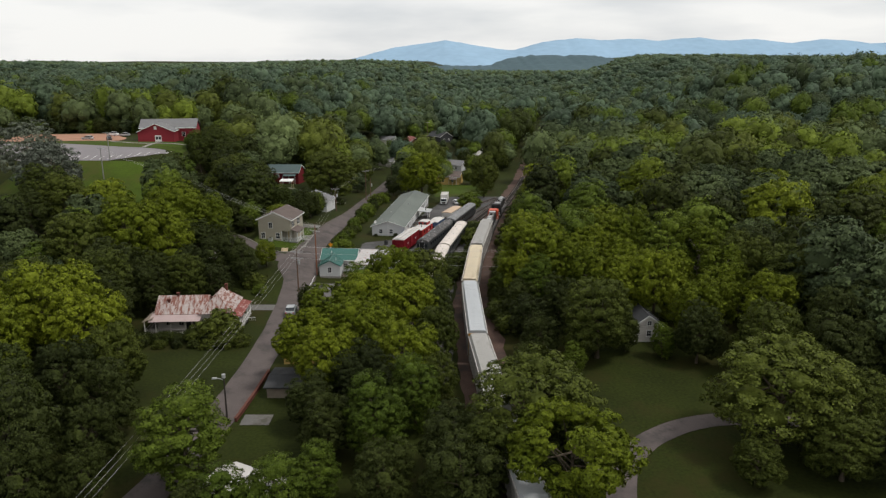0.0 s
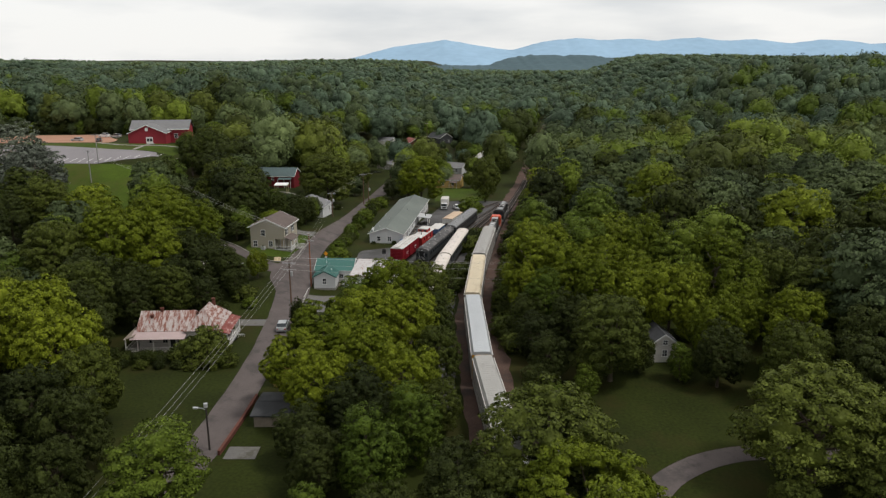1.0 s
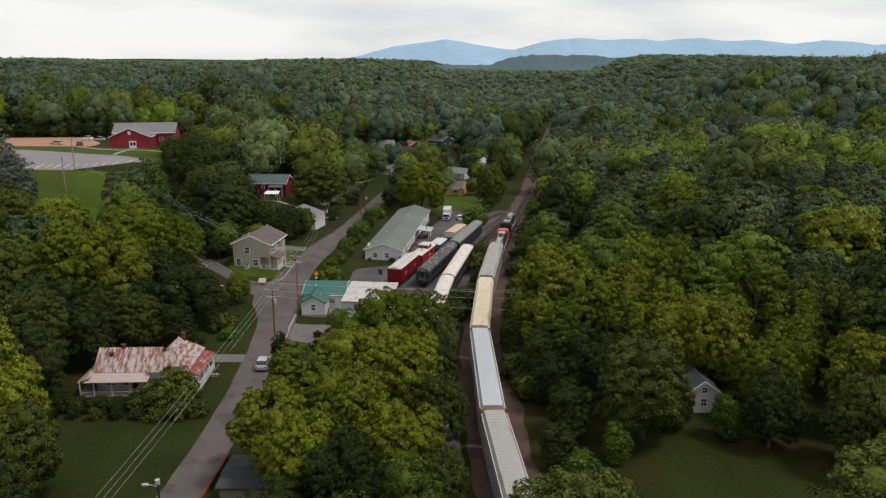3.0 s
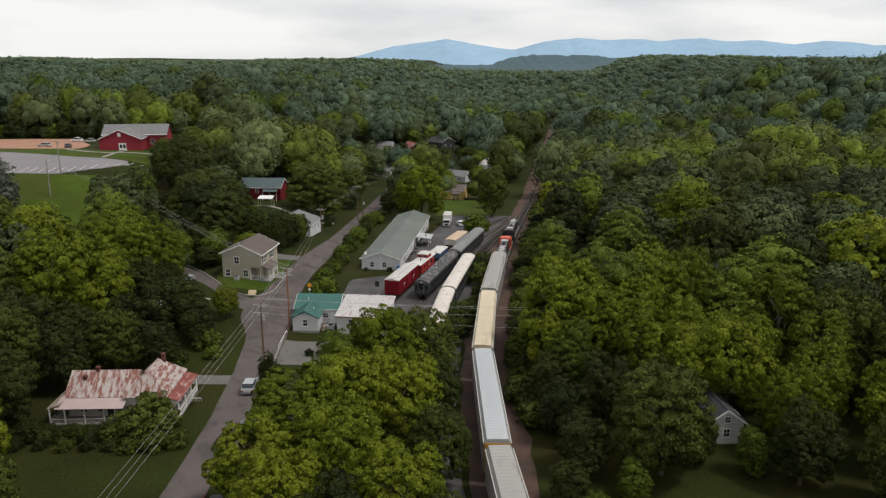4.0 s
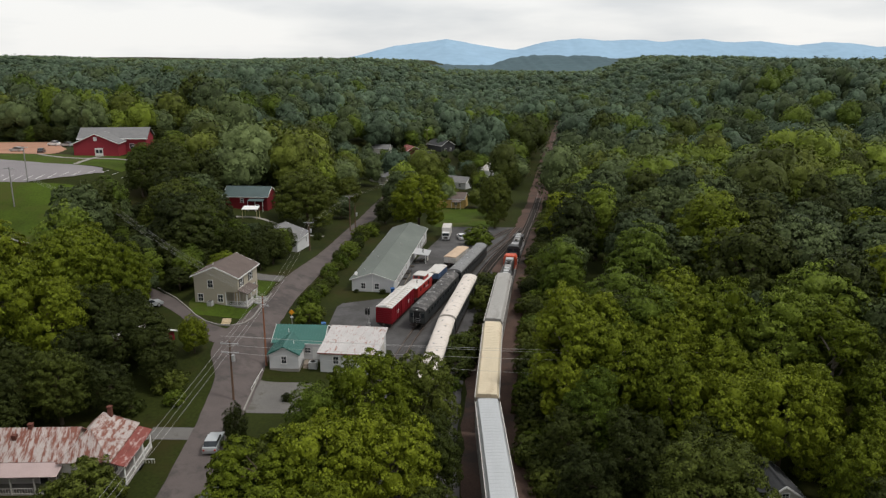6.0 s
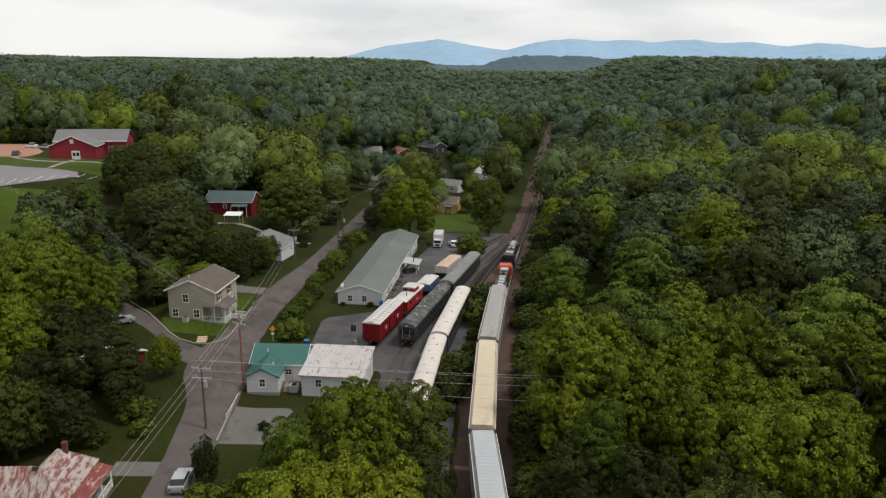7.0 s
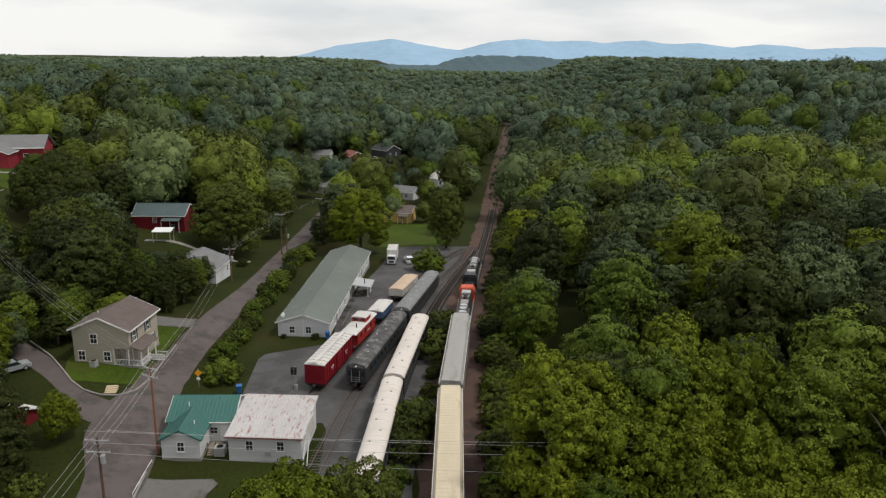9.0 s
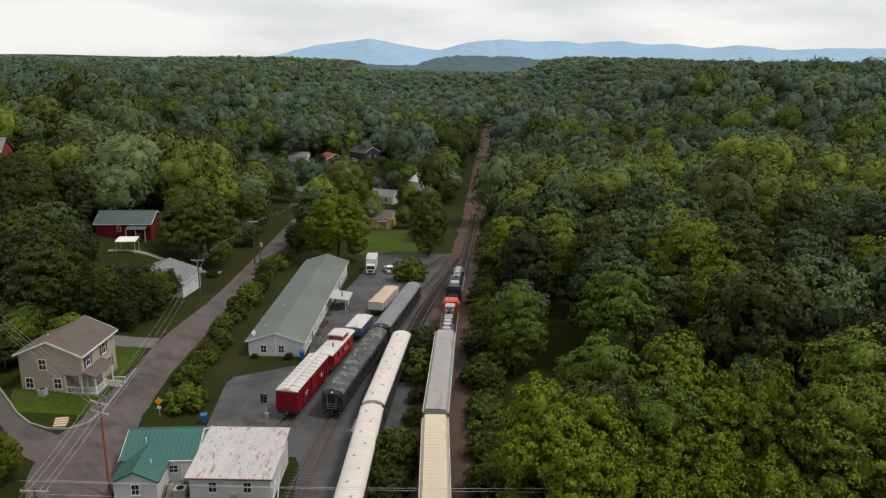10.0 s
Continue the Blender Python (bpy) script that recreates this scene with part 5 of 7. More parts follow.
# ---------------------------------------------------------------- paved and worn ground round the houses
setting("parking_lot", strip(240, 267, 1.0, lambda y: np.full_like(np.asarray(y, float), -175.0), uneven(lambda y: np.interp(y, [240, 245, 252, 256, 258, 264, 267], [-114, -103, -98, -100, -117, -137, -147]), 0.5), 0.10, 24), LOT, "pale grey church car park asphalt", "car park")
bays = Build()
for i in range(14):
    bx = -128.0 + 2.7 * i
    by = float(np.interp(bx, [-128, -114, -103, -98], [240.6, 240.6, 245.6, 251.5]))
    bz = float(land(bx, by + 1.5)) + 0.13
    bays.add([(bx - 0.08, by + 0.3, float(land(bx, by + 0.3)) + 0.13), (bx + 0.08, by + 0.3, float(land(bx, by + 0.3)) + 0.13), (bx + 0.9, by + 3.8, float(land(bx, by + 3.8)) + 0.13), (bx + 0.74, by + 3.8, float(land(bx, by + 3.8)) + 0.13)], [(0, 1, 2, 3)])
setting("bay_lines", bays, WHITE, "white painted bay lines on the car park", "marking")
walk_x = np.linspace(-131, -98, 34)
setting("church_walk", ribbon([(x, float(np.interp(x, [-131, -126, -118, -111, -104, -98], [279.0, 273.5, 268.5, 267.0, 269.0, 273.0]))) for x in walk_x], 1.6, 0.12), CONCRETE, "pale concrete walk in front of the church", "path")
setting("church_steps", ribbon([(-108.5, y) for y in np.arange(257.5, 276.0, 1.5)], 1.5, 0.16), CONCRETE, "concrete steps down the grass bank", "path")
setting("lawn_field", strip(200, 240, 2, lambda y: -140.0, uneven(lambda y: -88.0 - 0.25 * (y - 200), 0.6), 0.03, 24), MOWN, "bright mown grass field below the car park", "lawn")
setting("lawn_bank", strip(257, 279, 1, lambda y: np.interp(y, [257, 264, 267, 279], [-113, -136, -150, -160]), lambda y: -95.0, 0.02, 24), MOWN, "mown grass bank before the church", "lawn")
setting("lawn_yellow_house", strip(268, 306, 2, lambda y: -5.0, uneven(lambda y: 14.0 + 0.1 * (y - 268), 0.5), 0.03, 8), MOWN, "mown lawn in front of the yellow house", "lawn")
setting("lawn_beige_house", strip(171.5, 194, 0.75, lambda y: -49.0 + 0.35 * max(0.0, 178 - y), lambda y: -36.4, 0.03, 10), MOWN, "mown lawn round the beige house", "lawn")
setting("clay_lot", strip(279, 330, 1.5, lambda y: -190.0, uneven(lambda y: np.interp(y, [279, 286, 300, 330], [-127, -128, -133, -152]), 0.4), 0.12, 16), CLAY, "orange clay overflow car park", "car park")
DRIVE = path_x([(17.0, 56.0), (19.0, 62.0), (20.2, 69.0), (21.8, 75.5), (25.0, 81.0), (30.0, 85.6), (36.0, 88.4), (46.0, 88.6), (60.0, 86.0)])
setting("gravel_drive", ribbon([(x, float(DRIVE(x))) for x in np.concatenate([np.linspace(17.0, 24.0, 16), np.linspace(25.0, 60.0, 30)])], 3.4, 0.06), ASPHALT, "curved worn asphalt drive through grass", "drive")
setting("drive_pad", strip(74, 84, 1, uneven(lambda y: 12.5, 0.6), uneven(lambda y: float(np.interp(y, [74, 80, 84], [19.5, 21.5, 19.0])), 0.5), 0.05, 4), GRAVEL, "pale gravel pad beside the drive", "drive")
setting("gravel_apron", strip(141, 151, 1, lambda y: -29.0, uneven(lambda y: -21.0, 0.8), 0.06, 6), GRAVEL, "gravel apron beside the road", "drive")
setting("drive_rust_house", strip(133.5, 136.5, 0.75, lambda y: -39.5, lambda y: -33.8, 0.06, 6), GRAVEL, "short concrete drive to the farmhouse", "drive")
setting("drive_beige_house", strip(194, 198.5, 0.75, lambda y: -44.0, lambda y: -35.4, 0.08, 6), GRAVEL, "gravel parking strip beside the beige house", "drive")
setting("drive_red_house", strip(246.5, 248.3, 0.6, lambda y: -60.0, lambda y: -35.5, 0.08, 12), CONCRETE, "pale concrete drive to the red house", "drive")
setting("drive_carport", strip(87, 90.5, 1, lambda y: -27.5, lambda y: -23.5, 0.06, 4), GRAVEL, "concrete apron beside the road", "drive")


def kerb(name, pts, label):
    b = Build()
    for a, c in zip(pts[:-1], pts[1:]):
        n = max(2, int(math.dist(a, c) / 0.8))
        for i in range(n):
            p = [a[k] + (c[k] - a[k]) * i / n for k in (0, 1)]
            q = [a[k] + (c[k] - a[k]) * (i + 1) / n for k in (0, 1)]
            b.beam((*p, float(land(*p)) + 0.08), (*q, float(land(*q)) + 0.08), 0.22, 0.26)
    setting(name, b, CONCRETE, label, "kerb")


kerb("kerb", [(-58.0, 186.0), (-52.0, 179.8), (-49.4, 176.4), (-45.5, 171.3), (-43.0, 169.0), (-40.5, 167.9), (-38.0, 167.9), (-36.2, 169.4), (-35.5, 172.5), (-35.4, 186)], "low concrete kerb round the lawn corner")
kerb("retaining_edge", [(-28.8, 141.5), (-29.3, 151.5)], "low concrete edge beside the road")
low = thing("retaining_wall", Matrix(), "low dark red brick wall along the road edge", "wall")
wb = Build()
for y in range(88, 104):
    p, q = (float(ROAD(y)) + 2.75, y), (float(ROAD(y + 1)) + 2.75, y + 1)
    wb.beam((*p, float(land(*p)) + 0.2), (*q, float(land(*q)) + 0.2), 0.3, 0.7)
part("wall_body", wb, BRICK, low)
part("coping", Build().beam((float(ROAD(88)) + 2.75, 88, 0.57), (float(ROAD(96)) + 2.75, 96, 0.57), 0.38, 0.08).beam((float(ROAD(96)) + 2.75, 96, 0.57), (float(ROAD(104)) + 2.75, 104, 0.57), 0.38, 0.08), BRICK, low)
guard = thing("guard_rail", Matrix(), "low white painted pipe rail along the road edge", "railing")
for ya in (147.5, 149.7, 151.9, 154.1):
    part("post", Build().tube([(-29.3, ya, float(land(-29.3, ya))), (-29.3, ya, float(land(-29.3, ya)) + 0.42)], 0.035), WHITE, guard)
part("rail", Build().tube([(-29.3, y, float(land(-29.3, y)) + 0.42) for y in (147.5, 151, 154.1)], 0.035), WHITE, guard)
steps = thing("garden_steps", pose(-39.4, 169.2, float(land(-39.4, 169.2)) - 0.1, 0, 0, 5), "pale wooden steps at the lawn edge", "steps")
for i in range(4):
    part("tread", Build().box(-0.75, 0.75, -0.6 + i * 0.36, -0.2 + i * 0.36, 0.0, 0.16 + 0.14 * i), TAN_WOOD, steps)


# ---------------------------------------------------------------- trees
def leaves(points, normals, size, rng, loose=0.16):
    """Leaf sprays: one pointed leaf a point, turned roughly along its normal."""
    n = len(points)
    nr = normals + rng.normal(0, 0.40, (n, 3))
    nr /= np.linalg.norm(nr, axis=1)[:, None]
    a = np.cross(nr, rng.normal(0, 1, (n, 3)))
    a /= np.linalg.norm(a, axis=1)[:, None] + 1e-9
    b = np.cross(nr, a)
    s = size * rng.uniform(0.55, 1.45, n)[:, None]
    v = np.stack([points + a * s * 1.15, points - a * s * 0.65 + b * s * 0.8, points - a * s * 0.65 - b * s * 0.8], 1)
    tri = np.arange(3 * n).reshape(n, 3)
    turned = np.einsum("ij,ij->i", np.cross(v[:, 1] - v[:, 0], v[:, 2] - v[:, 0]), nr) < 0
    tri[turned] = tri[turned][:, ::-1]
    return v.reshape(-1, 3), tri, np.repeat(unit(normals + rng.normal(0, loose, (n, 3))), 3, 0)


def unit(v):
    return v / (np.linalg.norm(v, axis=1)[:, None] + 1e-9)


def spread(n, rng, depth=2.0):
    """Directions spread evenly over a ball, from the top down to the depth."""
    i = np.arange(n)
    z = 1 - depth * (i + 0.5) / n
    th = 2 * math.pi * i * 0.618034 + rng.uniform(0, 6.28)
    r = np.sqrt(np.maximum(0, 1 - z * z))
    return unit(np.stack([r * np.cos(th), r * np.sin(th), z], 1) + rng.normal(0, 0.55 / math.sqrt(n), (n, 3)))


def crown_cloud(rng, height, radius, low, limbs, clumps, per_clump, depth=1.72, open_=0.0, flat=0.72, dome=0.2):
    """A crown: limbs carry billows, billows carry clumps, clumps carry leaves on their outer and upper sides."""
    c = np.array([0, 0, low + (height - low) * 0.45])
    half = np.array([radius, radius, (height - low) * 0.56])
    d = spread(limbs, rng, depth)
    centres = c + d * half * rng.uniform(0.58 + 0.05 * open_, 0.74 + 0.10 * open_, limbs)[:, None]
    lr = 0.5 * (radius + half[2]) * rng.uniform(0.29, 0.45, limbs) * (14 / limbs) ** 0.42 * (1 - 0.12 * open_)
    pts, nrm = [], []
    for k in range(limbs):
        q = spread(clumps, rng)
        q = q[q @ d[k] > -0.35]
        tip = centres[k] + q * lr[k] * rng.uniform(0.82, 1.14, len(q))[:, None]
        gap = np.linalg.norm(tip[:, None] - centres[None], axis=2) / lr[None]
        gap[:, k] = 9
        keep = gap.min(1) > 0.84
        q, tip = q[keep], tip[keep]
        if not len(q):
            continue
        cr = np.repeat(lr[k] * 2.0 / math.sqrt(clumps) * rng.uniform(0.75, 1.3, len(q)), per_clump)[:, None]
        q, tip = np.repeat(q, per_clump, 0), np.repeat(tip, per_clump, 0)
        u = unit(rng.normal(0, 1, q.shape) + q * 0.8 + np.array([0, 0, 0.55]))
        pts.append(tip + u * cr * np.array([1, 1, flat]) * rng.uniform(0.7, 1.1, cr.shape))
        nrm.append(unit(u * (0.75 - 0.6 * dome) + q * 0.42 + unit(tip - c) * dome + np.array([0, 0, 0.15])))
    return np.concatenate(pts), np.concatenate(nrm), centres, lr


GOLD = (1 + 5 ** 0.5) / 2
ICO = np.array([(-1, GOLD, 0), (1, GOLD, 0), (-1, -GOLD, 0), (1, -GOLD, 0), (0, -1, GOLD), (0, 1, GOLD), (0, -1, -GOLD), (0, 1, -GOLD), (GOLD, 0, -1), (GOLD, 0, 1), (-GOLD, 0, -1), (-GOLD, 0, 1)]) / 1.902
ICOF = np.array([(0, 11, 5), (0, 5, 1), (0, 1, 7), (0, 7, 10), (0, 10, 11), (1, 5, 9), (5, 11, 4), (11, 10, 2), (10, 7, 6), (7, 1, 8), (3, 9, 4), (3, 4, 2), (3, 2, 6), (3, 6, 8), (3, 8, 9), (4, 9, 5), (2, 4, 11), (6, 2, 10), (8, 6, 7), (9, 8, 1)])


def finer(v, f):
    """A ball with each face cut in four."""
    v, at, out = [tuple(p) for p in v], {}, []

    def half(i, j):
        k = (min(i, j), max(i, j))
        if k not in at:
            m = (np.array(v[i]) + np.array(v[j])) / 2
            at[k] = len(v)
            v.append(tuple(m / np.linalg.norm(m)))
        return at[k]
    for i, j, k in f.tolist():
        a, b, c = half(i, j), half(j, k), half(k, i)
        out += [(i, a, c), (a, j, b), (c, b, k), (a, b, c)]
    return np.array(v), np.array(out)


BALL, BALLF = finer(ICO, ICOF)
BALL2, BALL2F = finer(BALL, BALLF)


def raw_mesh(name, verts, tris, materials, index=None, normals=None):
    """A mesh straight from arrays of corners and triangles, shaded by the billows that carry the leaves."""
    me = bpy.data.meshes.new(name)
    nt = len(tris)
    me.vertices.add(len(verts))
    me.vertices.foreach_set("co", np.asarray(verts, np.float32).ravel())
    me.loops.add(3 * nt)
    me.loops.foreach_set("vertex_index", np.asarray(tris, np.int32).ravel())
    me.polygons.add(nt)
    me.polygons.foreach_set("loop_start", (np.arange(nt) * 3).astype(np.int32))
    for m in materials:
        me.materials.append(m)
    if index is not None:
        me.polygons.foreach_set("material_index", np.asarray(index, np.int32))
    me.update()
    me.validate()
    if normals is not None:
        me.polygons.foreach_set("use_smooth", np.ones(nt, bool))
        me.normals_split_custom_set_from_vertices(normals)
    return me


def crown_arrays(rng, height, radius, low, limbs, clumps, per_clump, size, depth=1.72, open_=0.0, flat=0.72, core=0.80, form=(ICO, ICOF), dome=0.2, loose=0.16, spread_by=1.0):
    p, n, centres, lr = crown_cloud(rng, height, radius, low, limbs, clumps, per_clump, depth, open_, flat, dome)
    v, q, vn = leaves(p, n, size, rng, loose)
    bv, bf = form
    ball = np.repeat(bv[None], limbs, 0)
    bump = rng.uniform(0.86, 1.1, (limbs, len(bv), 1)) * (core * lr)[:, None, None]
    cv = (centres[:, None, :] + ball * bump * (1, 1, 0.95)).reshape(-1, 3)
    cn = unit(ball.reshape(-1, 3) * 0.8 + unit(cv - np.array([0, 0, low + (height - low) * 0.4])) * dome + rng.normal(0, 0.16, cv.shape))
    ct = (np.arange(limbs)[:, None, None] * len(bv) + bf[None]).reshape(-1, 3) + len(v)
    v = np.concatenate([v, cv])
    side = radius / np.quantile(np.hypot(v[:, 0], v[:, 1]), 0.985)
    v = v * (side * spread_by, side * spread_by, height / v[:, 2].max())
    return v, np.concatenate([q, ct]), np.concatenate([vn, cn]), centres


def make_tree(seed, height, radius, low, limbs, clumps, per_clump, size, leaf, bark=BARK, name="tree", label="", group="broadleaf trees", open_=0.4, core=0.6, flat=0.6, dome=0.05, loose=0.42):
    rng = np.random.default_rng(seed)
    v, tri, vn, centres = crown_arrays(rng, height, radius, low, limbs, clumps, per_clump, size, open_=open_, core=core, flat=flat, dome=dome, loose=loose, spread_by=1.10)
    t = thing(name, pose(0, 0, -500), label, "tree" if name == "tree" else "bush", group)
    b = Build()
    r0 = 0.020 * height + 0.05
    top = low + (height - low) * 0.6
    bend = rng.normal(0, 0.03 * height, 2)
    stem = [(bend[0] * u * u, bend[1] * u * u, -0.6 + (top + 0.6) * u) for u in np.linspace(0, 1, 6)]
    b.tube(stem, [r0 * 1.35, r0, r0 * 0.85, r0 * 0.65, r0 * 0.45, r0 * 0.2], 8)
    for k in rng.choice(len(centres), min(len(centres), 12), replace=False):
        u = rng.uniform(0.45, 0.9)
        a = Vector((bend[0] * u * u, bend[1] * u * u, -0.6 + (top + 0.6) * u))
        e = Vector(centres[k])
        mid = a.lerp(e, 0.5) + Vector((0, 0, 0.05 * height * rng.uniform(-0.3, 0.6)))
        b.tube([a, mid, e], [r0 * 0.42, r0 * 0.26, r0 * 0.08], 5)
    part("trunk", b, bark, t)
    crown = new("crown", raw_mesh("crown", v, tri, [leaf], None, vn))
    crown.parent = t
    return t


HEROES = [make_tree(11, 17.0, 7.4, 2.2, 17, 30, 95, 0.165, LEAF[1], label="broad yellow-green tree with a billowing crown"),
          make_tree(12, 17.0, 6.6, 1.8, 15, 30, 95, 0.165, LEAF[6], label="broad mid-green tree with a dense rounded crown"),
          make_tree(13, 17.0, 5.8, 1.4, 14, 30, 95, 0.165, LEAF[3], label="fresh green tree with an uneven crown"),
          make_tree(14, 17.0, 6.8, 1.4, 16, 30, 95, 0.165, LEAF[2], label="deep green tree with a heavy dark crown"),
          make_tree(15, 17.0, 5.2, 3.0, 15, 30, 90, 0.165, LEAF[1], BARK_PALE, open_=0.8, label="tall yellow-green tree with pale limbs showing"),
          make_tree(17, 17.0, 8.2, 7.0, 20, 30, 80, 0.175, LEAF[1], open_=0.8, core=0.6, flat=0.5, label="spreading yellow-green tree with a high crown"),
          make_tree(16, 17.0, 7.0, 4.0, 16, 20, 42, 0.22, LEAF[4], BARK_PALE, open_=1.0, core=0.3, label="thin grey-green tree with an open crown")]
MIDS = [make_tree(21, 17.0, 6.6, 2.0, 14, 24, 56, 0.25, LEAF[0], dome=0.45, loose=0.3, core=0.68, label="mid-green woodland tree with a full crown"),
        make_tree(22, 17.0, 6.2, 2.0, 14, 24, 56, 0.25, LEAF[2], dome=0.45, loose=0.3, core=0.68, label="dark green woodland tree with a dense crown"),
        make_tree(23, 17.0, 6.8, 2.0, 15, 24, 56, 0.25, LEAF[1], dome=0.45, loose=0.3, core=0.68, label="yellow-green woodland tree with a light crown"),
        make_tree(24, 17.0, 5.8, 1.5, 13, 24, 56, 0.25, LEAF[3], dome=0.45, loose=0.3, core=0.68, label="fresh green woodland tree with an upright crown"),
        make_tree(25, 17.0, 4.8, 1.0, 13, 24, 56, 0.25, LEAF[2], dome=0.45, loose=0.3, core=0.68, label="narrow dark green tree in the wood")]
BUSHES = [make_tree(31, 3.0, 2.1, 0.0, 9, 16, 60, 0.105, LEAF[3], name="bush", label="bright green rounded bush on grass", group="bushes"),
          make_tree(32, 3.0, 2.4, 0.0, 9, 16, 60, 0.105, LEAF[6], name="bush", label="green spreading bush on grass", group="bushes"),
          make_tree(33, 3.0, 1.9, 0.0, 9, 16, 60, 0.105, LEAF[2], name="bush", label="dark green evergreen bush on grass", group="bushes")]
used = set()


def plant(kind, x, y, height, wide=1.0, spin=None, base=17.0, up=0.0):
    s = height / base
    z = float(land(x, y)) - 0.1 + up
    spin = random.uniform(0, 360) if spin is None else spin
    m = pose(x, y, z, 0, 0, spin) @ Matrix.Diagonal((s * wide, s * wide, s, 1))
    if kind not in used:
        used.add(kind)
        kind.matrix_basis = m
        return kind
    return copy_thing_scaled(kind, m)


def copy_thing_scaled(kind, m):
    keep = kind.matrix_basis.copy()
    kind.matrix_basis = Matrix()
    t = copy_thing(kind, m)
    kind.matrix_basis = keep
    return t


